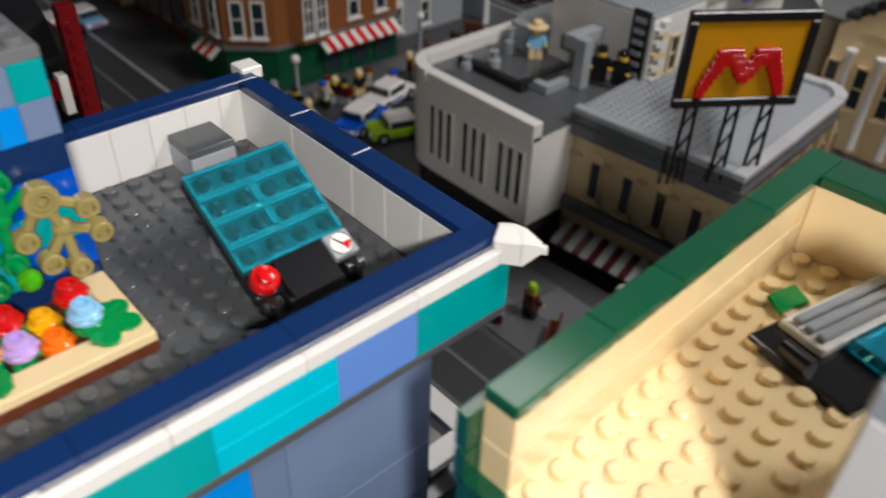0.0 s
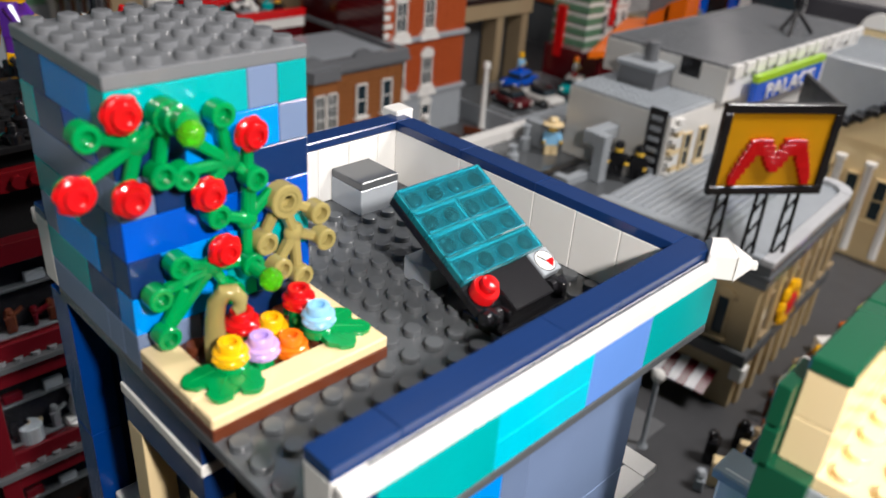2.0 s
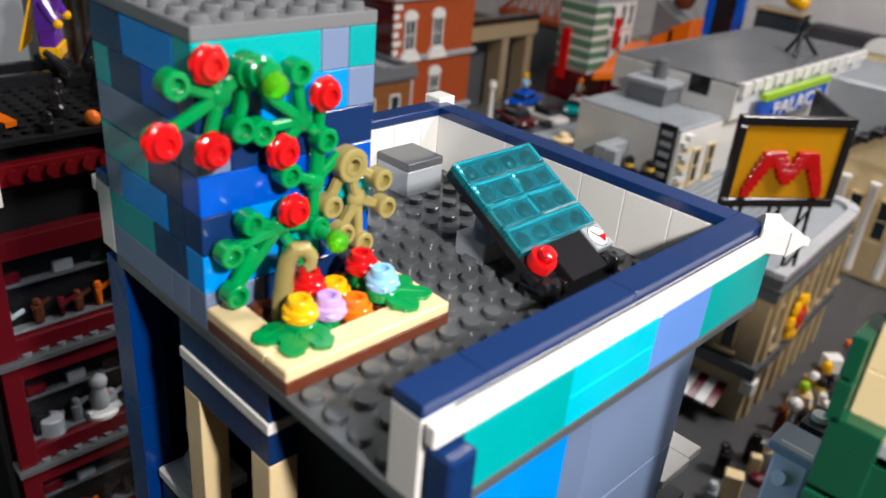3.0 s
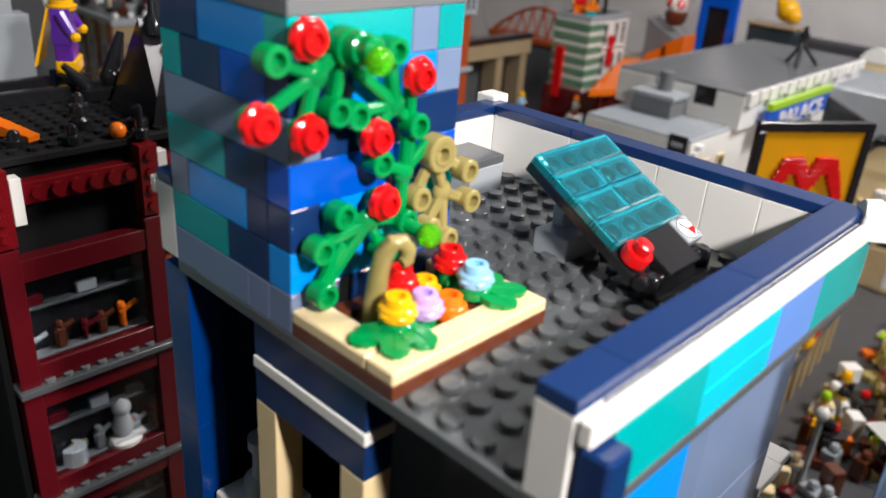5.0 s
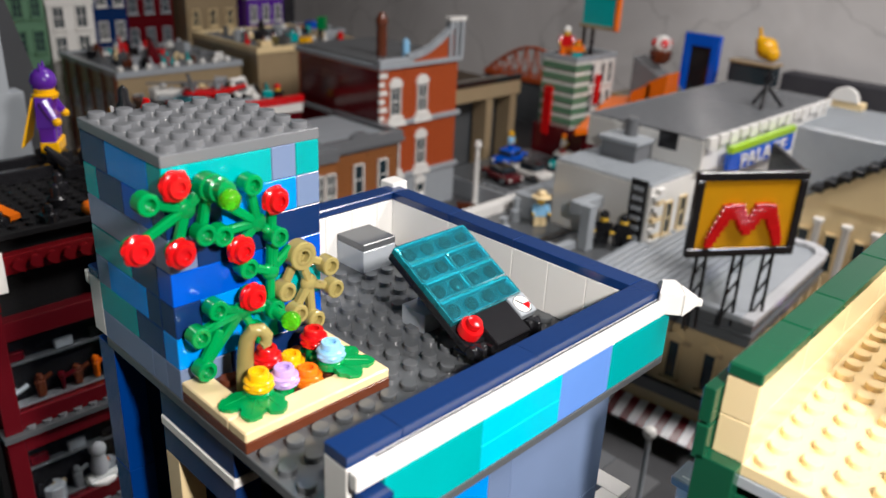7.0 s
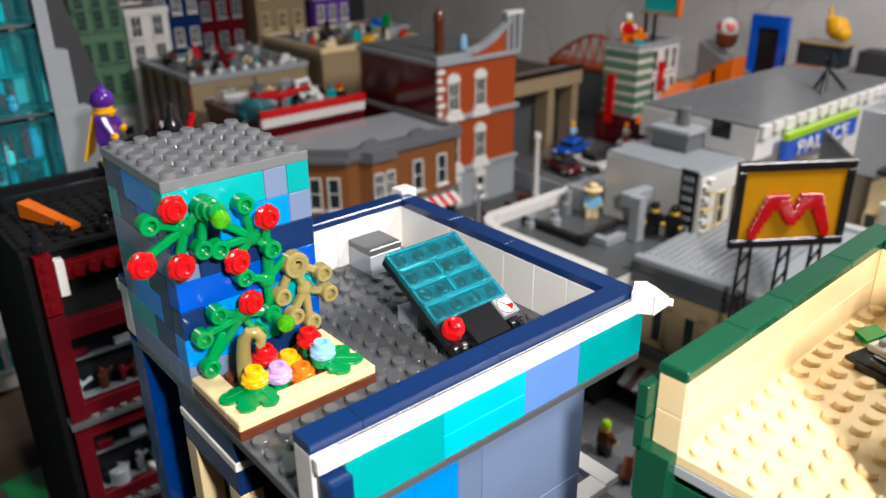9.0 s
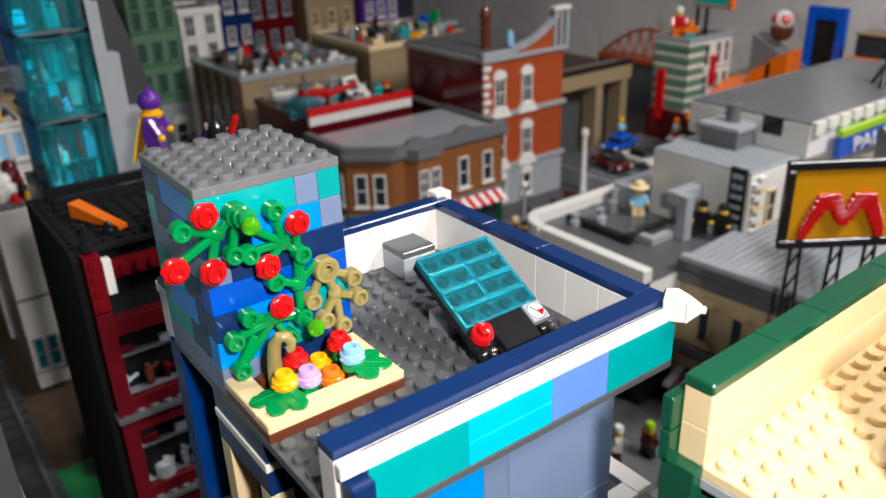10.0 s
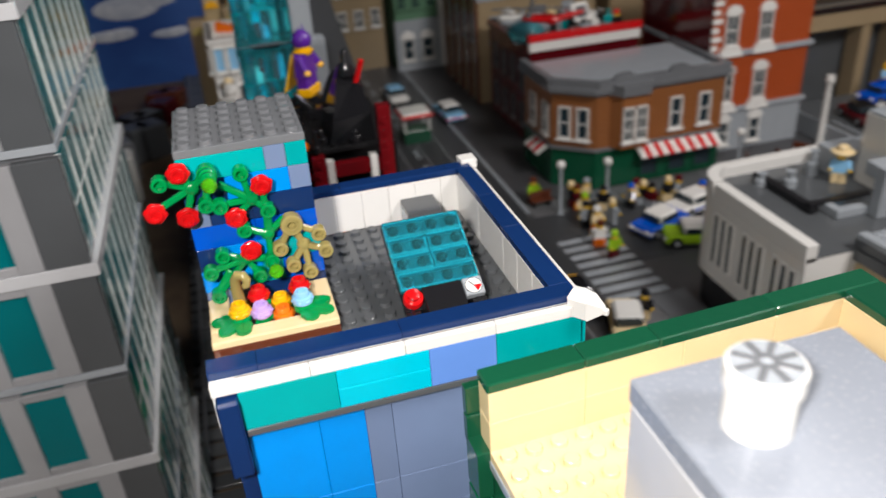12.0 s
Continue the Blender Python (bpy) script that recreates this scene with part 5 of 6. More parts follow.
for i in range(1, 6):
    a0, a1 = math.pi * (i - 1) / 12, math.pi * i / 12
    p0, p1 = [(67.6 - 5.1 * math.cos(a), 57 + 5.1 * math.sin(a)) for a in (a0, a1)]
    q0, q1 = [(67.6 - 3.6 * math.cos(a), 57 + 3.6 * math.sin(a)) for a in (a0, a1)]
    part("parapet", Geo().prism([p0, p1, q1, q0][::-1], -27.4, -25.0), WHITE, cafe)
part("parapet", Geo().box(66.3, 60.7, -27.4, 88, 62.4, -25.2, 0.08), WHITE, cafe)
for y in (39.6, 41.2, 42.8, 45.8, 47.4, 49, 52, 53.6, 55.2):
    window_parts(cafe, "-x", 62.6, y, -36.6, 1.25, 7.6, WHITE, GLASS_DARK, bars=(1, 1), sill=False)
single("roof_bench", Geo().box(0, 0, 0, 1.2, 12, 1.0, 0.08).box(0, 0, 1, 9, 1.2, 1.4, 0.08), BLACK, "black low bench on a grey roof terrace", "bench", at=(70, 47, -26.8))
single("roof_bench", Geo().box(0, 0, 0, 8, 1.2, 1.2, 0.1).box(0, 1.2, 0, 1.2, 4, 1.2, 0.1), LGREY, "light grey low bench on a roof terrace", "bench", at=(72, 44.6, -26.8))
arm = thing("roof_crane", "light grey square roof duct on post", "duct", (76.5, 43, -26.8))
part("post", Geo().box(0, 0, 0, 1.6, 1.6, 6.5, 0.08), LGREY, arm)
part("duct", Geo().box(0, 0, 5, 1.6, -0.01, 6.5, 0.08).box(0, 1.6, 4.8, 8, 3.4, 6.6, 0.08), LGREY, arm)
for x, y, h in ((78, 57, 3.5), (84, 58, 2.6), (70, 57, 1.6), (73, 55, 2.2)):
    single("roof_vent", Geo().lathe([(0.9, 0), (0.9, h * 0.5), (0.5, h * 0.6), (0.5, h), (0.7, h + 0.1)], 14), LGREY, "light grey round roof vent", "roof vent", "roof vents", at=(x, y, -26.8))
single("roof_hut", Geo().box(0, 0, 0, 6, 4, 3.6, 0.1), LGREY, "light grey box hut on a roof terrace", "roof hut", at=(80, 55, -26.8))
figurine(79.4, 53.5, -26.8, LBLUE, TAN, TAN, "small toy figure in blue top and straw hat", -40)
single("straw_hat", Geo().lathe([(1.5, 0), (1.5, 0.2), (0.8, 0.35), (0.7, 0.9), (0.4, 1.1)], 16), TAN, "tan straw hat on a toy figure", "hat", at=(79.4, 53.5, -22.4))
figurine(79.6, 42.6, -26.2, BLACK, BLACK, BLACK, "small toy figure in black suit and black cap", -60)
figurine(80.6, 40.0, -26.2, BLACK, BLACK, BLACK, "small toy figure in black suit with yellow stripe", -80)

# white police house: lower and upper blocks
po = block("police_house", "white smooth toy block with light grey studded roof", 82, 37.4, 104, 53.5, -17.2, WHITE, LGREY, rim=0.0)
part("grille", Geo().box(81.7, 37.9, -25.5, 82.02, 40.5, -16.4, 0.05), BLACK, po, "black ladder grille")
for k in range(6):
    part("grille_bar", Geo().box(81.55, 38.4, -24.9 + 1.4 * k, 81.72, 40.0, -24.3 + 1.4 * k, 0.03), LGREY, po)
for i in range(12):
    brick(po, 82.2 + 1.0 * (i % 2), 36.9 - 0.2, -27 + 0.8 * i, 84.6, 37.4, -26.3 + 0.8 * i, WHITE if i % 3 else TAN, "quoin")
for x in (87, 91):
    window_parts(po, "-y", 37.4, x, -25, 2, 5, TAN, bars=(1, 2))
ch = thing("roof_housing", "mid grey roof housing with round flue", "roof housing", (88.6, 44.5, -16.8))
part("body", Geo().box(0, 0, 0, 6, 6, 2.6, 0.06), MGREY, ch)
part("lid", Geo().box(-0.4, -0.4, 2.6, 6.4, 6.4, 3.2, 0.06), LGREY, ch)
part("flue", Geo().lathe([(1.0, 0), (1.0, 2.6), (0.8, 2.7)], 16, 0, Matrix.Translation((3, 3, 3.2))), MGREY, ch)
pu = block("police_hall", "white upper toy block with large grey studded roof", 93, 36.5, 138, 56, -12.4, WHITE, MGREY, z0=-17)
part("lower_wall", Geo().box(104.2, 36.5, GROUND, 138, 56, -17, 0.05), WHITE, pu)
part("vent", Geo().box(92.7, 40.5, -14.6, 93.02, 43.5, -12.0, 0.05), BLACK, pu, "black roof-edge grille")
for i in range(14):
    part("cornice_block", Geo().box(93.2 + 3.2 * i, 35.7, -13.6 + 0.4 * (i % 2), 95.6 + 3.2 * i, 36.5, -11.8, 0.08), WHITE, pu)
sign = part("sign_band", Geo().box(98, 34.6, -17.6, 120, 35.4, -14.6, 0.05), BLUE, pu, "blue sign band with yellow edge")
text = bpy.data.curves.new("sign_word", "FONT")
text.body, text.size, text.extrude, text.align_x = "PALACE", 3.0 * U, 0.1 * U, "CENTER"
word = new("sign_word", text)
word.data.materials.append(WHITE)
word.parent = sign
word.matrix_basis = pose(109 * U, 34.4 * U, -17.2 * U, 90, 0, 0) @ Matrix.Diagonal((1.5, 1, 1, 1))
part("sign_edge", Geo().box(98, 34.4, -14.6, 120, 35.4, -13.6, 0.05), LIME, sign)
single("roof_crane", Geo().rod((0, 0, 0), (3, 1, 3.5), 0.35).rod((3, 1, 3.5), (3.4, 1, 6), 0.4).rod((3, 1, 3.5), (6, -1, 0), 0.3).rod((3, 1, 3.5), (3.5, 3, 0), 0.3).ball(3.3, 1, 4.5, 0.9, 8), BLACK, "black tripod on a grey studded roof", "tripod", at=(118, 40, -12))

# tan cinema with the picture sign
ci = thing("tan_cinema", "tan toy cinema with arched windows and grey roof", "toy building")
ci.matrix_basis = pose(71.0 * U, 16.6 * U, 0, 0, 0, 4.5) @ pose(-68.6 * U, -15.6 * U, 0)
part("wall", Geo().box(69, 16, GROUND, 97, 37.3, -28.0, 0.05), TAN2, ci, "tan wall")
BEND = [(94 + 4 * math.cos(q), 19.2 + 4 * math.sin(q)) for q in [math.radians(-90 + 15 * i) for i in range(7)]]
part("cornice", Geo().prism([(68.4, 15.4)] + [(x - 0.2, y + 0.2) for x, y in BEND] + [(97.8, 37.3), (68.4, 37.3)], -28.2, -25.4), DGREY, ci, "dark grey cornice")
part("cornice_lip", Geo().box(68.1, 15.1, -27.0, 94, 37.3, -26.5, 0.1), DGREY, ci)
part("floor_band", Geo().box(68.3, 15.3, -38.6, 97.2, 37.3, -36.9, 0.1), DGREY, ci)
roof = part("roof", Geo().box(69.4, 16.4, -25.4, 96.4, 37, -25.1, 0.03), LGREY, ci, "light grey studded roof")
stud_field("roof_studs", 70, 22, 96, 37, -25.1, LGREY, roof, n=6)
part("roof_edge", Geo().box(68.2, 15.2, -25.4, 94, 16.7, -24.5, 0.15), PALE, ci, "pale grey rounded edge")
part("roof_edge", Geo().box(68.2, 16.7, -25.4, 69.5, 37, -24.5, 0.15), LGREY, ci)
part("roof_edge", Geo().box(96.5, 19.2, -25.4, 98, 30, -24.5, 0.15), PALE, ci)
for (xa, ya), (xb, yb) in zip(BEND, BEND[1:]):
    k = 2.5 / 4
    part("roof_edge", Geo().prism([(xa, ya), (xb, yb), (94 + (xb - 94) * k, 19.2 + (yb - 19.2) * k), (94 + (xa - 94) * k, 19.2 + (ya - 19.2) * k)], -25.4, -24.5), PALE, ci)
for y in (19.5, 24, 28.5, 33):
    window_parts(ci, "-x", 69, y, -36, 1.8, 5.4, TAN2, GLASS_DARK, bars=(1, 1), arch=True)
for x in range(7):
    part("pilaster", Geo().box(70.5 + 4 * x, 15.5, GROUND, 71.9 + 4 * x, 16, -28.4, 0.08), TAN2, ci)
    window_parts(ci, "-y", 16, 73.2 + 4 * x, -36, 1.5, 5.6, DTAN, GLASS_DARK, bars=(1, 1))
for z in (-31, -41):
    for y in (18, 22, 26.2, 31, 35.4):
        part("brick_relief", Geo().box(68.8, y, z, 69.02, y + 2, z + 0.6, 0.03), DTAN, ci)
sun = part("flower_sign", Geo().lathe([(1.6, 0), (1.6, 0.6), (1.3, 0.8)], 16, 0, Matrix.Translation((79, 15.4, -34)) @ pose(0, 0, 0, 90, 0, 0)), RED, ci, "red centre of a yellow flower sign")
for k in range(8):
    part("petal", Geo().ball(79 + 2.2 * math.cos(k * math.pi / 4), 15.2, -34 + 2.2 * math.sin(k * math.pi / 4), 1.1, 9, sq=(1, 0.5, 1)), YELLOW, sun)
part("column_foot", Geo().box(68.2, 15.0, -40.6, 70, 16.6, -38.6, 0.2), WHITE, ci)
# dark red and grey stripes: the awning's deep shade is put into their colours
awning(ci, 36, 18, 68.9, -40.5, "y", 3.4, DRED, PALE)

sg = thing("picture_sign", "black framed yellow board with red brick-built arches", "sign", (64.2, 22.6, -17.2))
a = math.degrees(math.atan2(-6.6, 9.6))
M = pose(0, 0, 0, 0, 0, a)
part("board", Geo().box(0.7, 0.1, 0.9, 12.0, 0.4, 8.7, 0.02, m=M), AMBER, sg, "amber yellow board")
for q in ((0, 0, 0, 12.7, 0.6, 0.95), (0, 0, 8.6, 12.7, 0.6, 9.55), (0, 0, 0.95, 0.85, 0.6, 8.6), (11.85, 0, 0.95, 12.7, 0.6, 8.6)):
    part("frame", Geo().box(q[0], q[1] - 0.2, q[2], q[3], q[4], q[5], 0.06, m=M), BLACK, sg)
ARCH = [(4.0, 1.75, 0.9), (3.75, 2.35, 1.0), (3.5, 2.95, 1.1), (3.2, 3.6, 1.2), (2.9, 4.2, 1.3), (2.5, 4.9, 1.5), (2.1, 5.4, 1.9), (1.5, 5.5, 1.7), (1.05, 4.9, 1.4), (0.7, 4.3, 1.2), (0.4, 3.7, 1.1), (0.0, 3.2, 1.0)]
for s in (-1, 1):
    for k, (dx, z, w) in enumerate(ARCH):
        if s == 1 and dx == 0:
            continue
        x, d = 6.35 + s * dx, 0.4 + 0.015 * k + (0.007 if s > 0 else 0)
        part("red_block", Geo().box(x - w / 2, -d, z - 0.55, x + w / 2, 0.12, z + 0.55, 0.03, m=M), RED, sg)
MB = M @ Matrix.Translation((12.7, 0.3, 0)) @ pose(0, 0, 0, 0, 0, 75)
part("back_board", Geo().box(0, 0, 0, 11, 0.5, 9.4, 0.05, m=MB), BLACK, sg, "black back board")
for k in (1.6, 6.0, 9.6):
    for q in (0, 1.5):
        part("leg", Geo().rod(M @ Vector((k + q, 0.6, -9)), M @ Vector((k + q * 0.7 + 0.2, 0.6, 0)), 0.2), BLACK, sg)
    for n in range(3):
        part("leg_brace", Geo().rod(M @ Vector((k, 0.6, -8 + 2.6 * n)), M @ Vector((k + 1.4, 0.6, -5.6 + 2.6 * n)), 0.14), BLACK, sg)

# bank with dark gable stripes, far to the side
pb = block("gable_hall", "cream toy hall with dark stepped gable and columns", 124, -20, 150, 32, -26, TAN, DGREY)
part("gable", Geo().add([(123.6, -2, -26), (123.6, 32, -26), (123.6, 15, -14), (126, -2, -26), (126, 32, -26), (126, 15, -14)], [(1, 0, 2), (3, 4, 5), (0, 3, 5, 2), (1, 2, 5, 4), (0, 1, 4, 3)]), TAN, pb)
for s in (-1, 1):
    for k in range(9):
        part("gable_step", Geo().box(122.9, 15 + s * 1.9 * k - 1.0, -13.6 - 1.35 * k, 126.2, 15 + s * 1.9 * k + 1.0, -12.6 - 1.35 * k, 0.05), BLACK, pb)
for k in range(7):
    part("column", Geo().lathe([(0.7, 0), (0.6, 14), (0.9, 14.4), (0.9, 15)], 12, 0, Matrix.Translation((122.8, 1 + 4.6 * k, -43.5))), WHITE, pb)
    window_parts(pb, "-x", 123.9, 3.3 + 4.6 * k, -38, 2.4, 7, TAN, bars=(1, 2))
part("grey_roof", Geo().box(126, -20, -26, 150, 40, -15, 0.2), LGREY, pb, "light grey roof")
stud_field("roof_studs", 128, 20, 149, 39, -15, LGREY, pb, n=6)
crest = part("gable_crest", Geo().prism([(2.6 * math.cos(math.pi * i / 8), 2.6 * math.sin(math.pi * i / 8)) for i in range(9)], 0, 1.2, 0, Matrix.Translation((148, 37, -13.6)) @ pose(0, 0, 0, 90, 0, -90)), WHITE, pb, "white round crest")
part("crest_base", Geo().box(147, 33.4, -15, 149.2, 40, -13.6, 0.15), TAN, crest)

# far side: green and white tower, blue gate, orange carts, bridge
gw = block("striped_tower", "sand green and white striped toy tower with red signs", 155, 103, 172, 113, -17.4, WHITE, MGREY, rim=0.9, rim_mat=LGREY)
for k in range(6):
    part("green_stripe", Geo().box(154.6, 102.6, -33.6 + 2.7 * k, 161, 113.2, -31.9 + 2.7 * k, 0.05), SGREEN, gw)
    part("white_stripe", Geo().box(154.75, 102.75, -31.9 + 2.7 * k, 160.6, 113, -31.0 + 2.7 * k, 0.05), WHITE, gw)
part("red_sign", Geo().box(153.8, 109, -37, 154.6, 111.4, -24.5, 0.05), RED, gw, "tall red sign")
part("red_sign", Geo().box(163.4, 101.8, -29, 164.8, 102.9, -21.5, 0.05), RED, gw)
for z in (-31.5, -24):
    for x in (161.8, 166.4, 169.6):
        window_parts(gw, "-y", 102.95, x, z, 2.2, 5.6, WHITE, bars=(1, 2))
part("base", Geo().box(154, 102, GROUND, 173, 114, -34.5, 0.05), DRED, gw, "dark red ground floor")
part("canopy", Geo().add([(140, 91, -31), (148, 88, -31), (176, 98, -29), (170, 102, -29), (140, 91, -29.6), (148, 88, -29.6), (176, 98, -27.6), (170, 102, -27.6)], [(3, 2, 1, 0), (4, 5, 6, 7), (0, 1, 5, 4), (1, 2, 6, 5), (2, 3, 7, 6), (3, 0, 4, 7)]), ORANGE, gw, "orange canopy")
for x, y in ((145, 91), (169, 98.4)):
    part("canopy_post", Geo().box(x, y, GROUND, x + 1.2, y + 1.2, -29.6, 0.1), DRED, gw)
part("sign_board", Geo().box(161, 97.6, -9.4, 162, 107, -2, 0.1), TEAL, gw, "teal sign board in an orange frame")
for q in ((97, -9.9, 107.6, -9.0), (97, -2.4, 107.6, -1.6)):
    part("sign_frame", Geo().box(160.8, q[0], q[1], 162.2, q[2], q[3], 0.1), DTAN, gw)
part("sign_frame", Geo().box(160.8, 96.6, -9.9, 162.2, 97.6, -1.6, 0.1), ORANGE, gw)
for y in (103.4, 106):
    part("sign_post", Geo().box(161.2, y, -17, 161.8, y + 0.8, -9.6, 0.05), BLACK, gw)
figurine(156.6, 108, -16.9, RED, ORANGE, WHITE, "small red and white toy figure on a tower", -40).scale = (1.5, 1.5, 1.5)
figurine(157, 104.6, -16.9, ORANGE, TEAL, ORANGE, "small orange toy figure on a tower", -40).scale = (1.2, 1.2, 0.9)
bg = thing("blue_gate", "tall blue toy gate frame with black doorway", "gate", (180, 79, -28))
part("post", Geo().box(0, 7.6, 0, 1.6, 9.6, 18, 0.1), BLUE, bg)
part("post", Geo().box(0, 0, 0, 1.6, 2, 18, 0.1), BLUE, bg)
part("lintel", Geo().box(0, 2, 15, 1.6, 7.6, 18, 0.1), BLUE, bg)
part("doorway", Geo().box(0.6, 2, 0, 1.4, 7.6, 15, 0), BLACK, bg)
single("far_stand", Geo().box(176, 40, GROUND, 200, 106, -28, 0.2), DTAN, "dark tan toy stand block far behind", "toy stand")
wg = thing("fair_wagon", "dark glazed toy fair wagon with orange base and round top piece", "toy wagon", (177, 63.5, -28))
part("chassis", Geo().box(0, 0, 0, 5, 11.5, 7, 0.2), DTAN, wg)
part("orange_base", Geo().box(-0.6, 5, 6.6, 1.2, 11.8, 8.2, 0.2), ORANGE, wg)
part("cabin", Geo().box(0.2, 0.2, 8.2, 5, 11, 13.0, 0.3), GLASS_DARK, wg)
part("cabin_roof", Geo().box(-0.2, -0.2, 13.0, 5.2, 11.2, 13.8, 0.2), DTAN, wg)
part("round_top", Geo().ball(2, 3.2, 17, 2.6, 12).ball(1.2, 1.4, 16, 1.8, 10).ball(2, 4.8, 18.4, 1.4, 10).rod((2, 5, 18), (2, 5.6, 21.5), 0.4), YELLOW, wg, "orange yellow round top piece")
rk = thing("striped_balloon", "red and white toy balloon basket on a grey slope", "toy balloon", (176, 93, -28))
part("slope", Geo().add([(0, -6, 0), (6, -6, 0), (6, 7, 0), (0, 7, 0), (0, -6, 4), (6, -6, 4), (6, 7, 10.5), (0, 7, 10.5)], [(3, 2, 1, 0), (4, 5, 6, 7), (0, 1, 5, 4), (1, 2, 6, 5), (2, 3, 7, 6), (3, 0, 4, 7)]), MGREY, rk, "mid grey slope")
part("basket", Geo().lathe([(1.6, 9.5), (2.6, 10.6), (2.9, 12.6), (2.4, 13)], 14, 0, Matrix.Translation((2, 0.5, 0))), BROWN, rk)
part("balloon", Geo().ball(2, 0.5, 14.2, 2.5, 14), WHITE, rk)
for k in range(4):
    part("red_panel", Geo().ball(2 + 1.5 * math.cos(1.6 * k + 2.4), 0.5 + 1.5 * math.sin(1.6 * k + 2.4), 14.6, 1.4, 9), RED, rk)
for y, z, mm in ((87.6, -21.5, ORANGE), (91.8, -24.5, ORANGE)):
    single("orange_slab", Geo().add([(-3, -2.4, -28 - z), (3, -2.4, -28 - z), (3, 2.8, -28 - z), (-3, 2.8, -28 - z), (-3, -2.4, 2.6), (3, -2.4, 2.6), (3, 2.8, -0.4), (-3, 2.8, -0.4)], [(3, 2, 1, 0), (4, 5, 6, 7), (0, 1, 5, 4), (1, 2, 6, 5), (2, 3, 7, 6), (3, 0, 4, 7)]), mm, "orange toy slab leaning on a far stand", "toy slab", "orange slabs", at=(171, y, z))
single("dark_board", Geo().box(219, -60, GROUND - 0.6, 226, 78, -22.4, 0.3), WALLDARK, "dark grey board standing before the plaster wall", "board")
br = thing("truss_bridge", "orange red toy truss bridge on dark grey piers", "bridge", (186, 134, -31))
RISE = [8.2, 9.0, 8.6, 7.2, 5.0, 2.4]
for k in range(6):
    y0, y1 = 4 * k, 4 * k + 4
    part("truss_bar", Geo().rod((0, y0, 0), (0, y0 + 2, RISE[k]), 0.32), BRICKO, br)
    part("truss_bar", Geo().rod((0, y0 + 2, RISE[k]), (0, y1, 0), 0.32), BRICKO, br)
    if k:
        part("top_chord", Geo().rod((0, y0 - 2, RISE[k - 1]), (0, y0 + 2, RISE[k]), 0.5), BRICKO, br)
part("top_chord", Geo().rod((0, 22, 2.4), (0, 25, 0), 0.5), BRICKO, br)
part("bridge_deck", Geo().box(-1, 0, -1.6, 6, 26, 0, 0.1), BRICKO, br)
part("bridge_pier", Geo().box(-0.5, 0, -14.5, 6, 26, -1.6, 0.1), DGREY, br, "dark grey wall under the deck")
vi = thing("viaduct", "dark tan toy viaduct with black parapet", "viaduct")
part("beam", Geo().box(116, 116, -27, 150, 122, -23.4, 0.1), DTAN, vi)
for x in (139, 148):
    part("pier", Geo().box(x - 1.2, 116.4, GROUND, x + 1.2, 121, -27, 0.1), DTAN, vi)
part("viaduct_wall", Geo().box(116, 122, GROUND, 152, 124, -23.6, 0.1), DGREY, vi)
part("rail", Geo().box(116, 115.8, -23.4, 150, 116.6, -22, 0.1), BLACK, vi)

# left tower near the camera
lt = thing("office_tower", "grey and white toy office tower with teal windows", "toy building", (0.8, 0, 0))
part("core", Geo().box(-40, 21.6, GROUND, -8.4, 48, 40, 0), MGREY, lt)
for k in range(11):
    z0 = -42 + 8 * k
    brick(lt, -40, 21, z0 - (0.9 if k % 2 else 0.5), -7.75 if k % 2 else -8.0, 48, z0, PALE if k % 2 else LGREY, "floor_band")
    for i in range(7):
        x1 = -8.1 - 4.2 * i
        part("pane" if i else "grey_panel", Geo().box(x1 - 2.7, 21.1 if i == 0 else 21.35, z0, x1, 21.75, z0 + 7.1, 0.05), TEALPANE if i else DGREY, lt)
        if i:
            for zb in (z0, z0 + 6.5):
                part("pane_edge", Geo().box(x1 - 2.7, 21.12, zb, x1, 21.5, zb + 0.6, 0.05), PIER, lt)
        brick(lt, x1 - 4.2, 21.05, z0, x1 - 2.7, 21.8, z0 + 7.1, PIER, "pier")
    for j in range(9):
        y0 = 21.8 + 2.9 * j
        part("pane", Geo().box(-8.5, y0 + 0.3, z0 + 0.2, -8.2, y0 + 2.7, z0 + 7.0, 0), TEALPANE, lt)
        part("mullion", Geo().box(-8.5, y0 - 0.08, z0, -8.1, y0 + 0.1, z0 + 7.1, 0.03), WHITE, lt)
        if k % 2:
            part("transom", Geo().box(-8.5, y0 + 0.1, z0 + 3.42, -8.16, y0 + 2.82, z0 + 3.58, 0.03), WHITE, lt)

# railway on the table, green plate
for s in (-2.6, 2.6):
    track = thing("rail", "grey plastic toy rail on dark sleepers", "rail", (-5.2 + s, 20, GROUND), "toy rails")
    for k in range(15):
        brick(track, -0.3, 16 * k, 0.4, 0.3, 16 * k + 16, 1.0, MGREY, "rail_length")
for k in range(80):
    single("sleeper", brick_mesh(8, 2, 0.5, DGREY), None, "dark grey plastic sleeper of toy railway", "sleeper", "railway sleepers", at=(-9.2, 22 + 2.8 * k, GROUND - 0.1))
single("green_plate", Geo().box(-1.6, 50, GROUND - 0.55, 10, 73, GROUND + 0.3, 0.03), GREEN, "green studded base plate on the table", "base plate")
pst = thing("sky_poster", "blue sky poster with white clouds on the wall", "poster", (-70, 214, GROUND - 0.6))
part("sheet", Geo().box(0, 0, 0, 72, 1, 50, 0), SKYBLUE, pst)
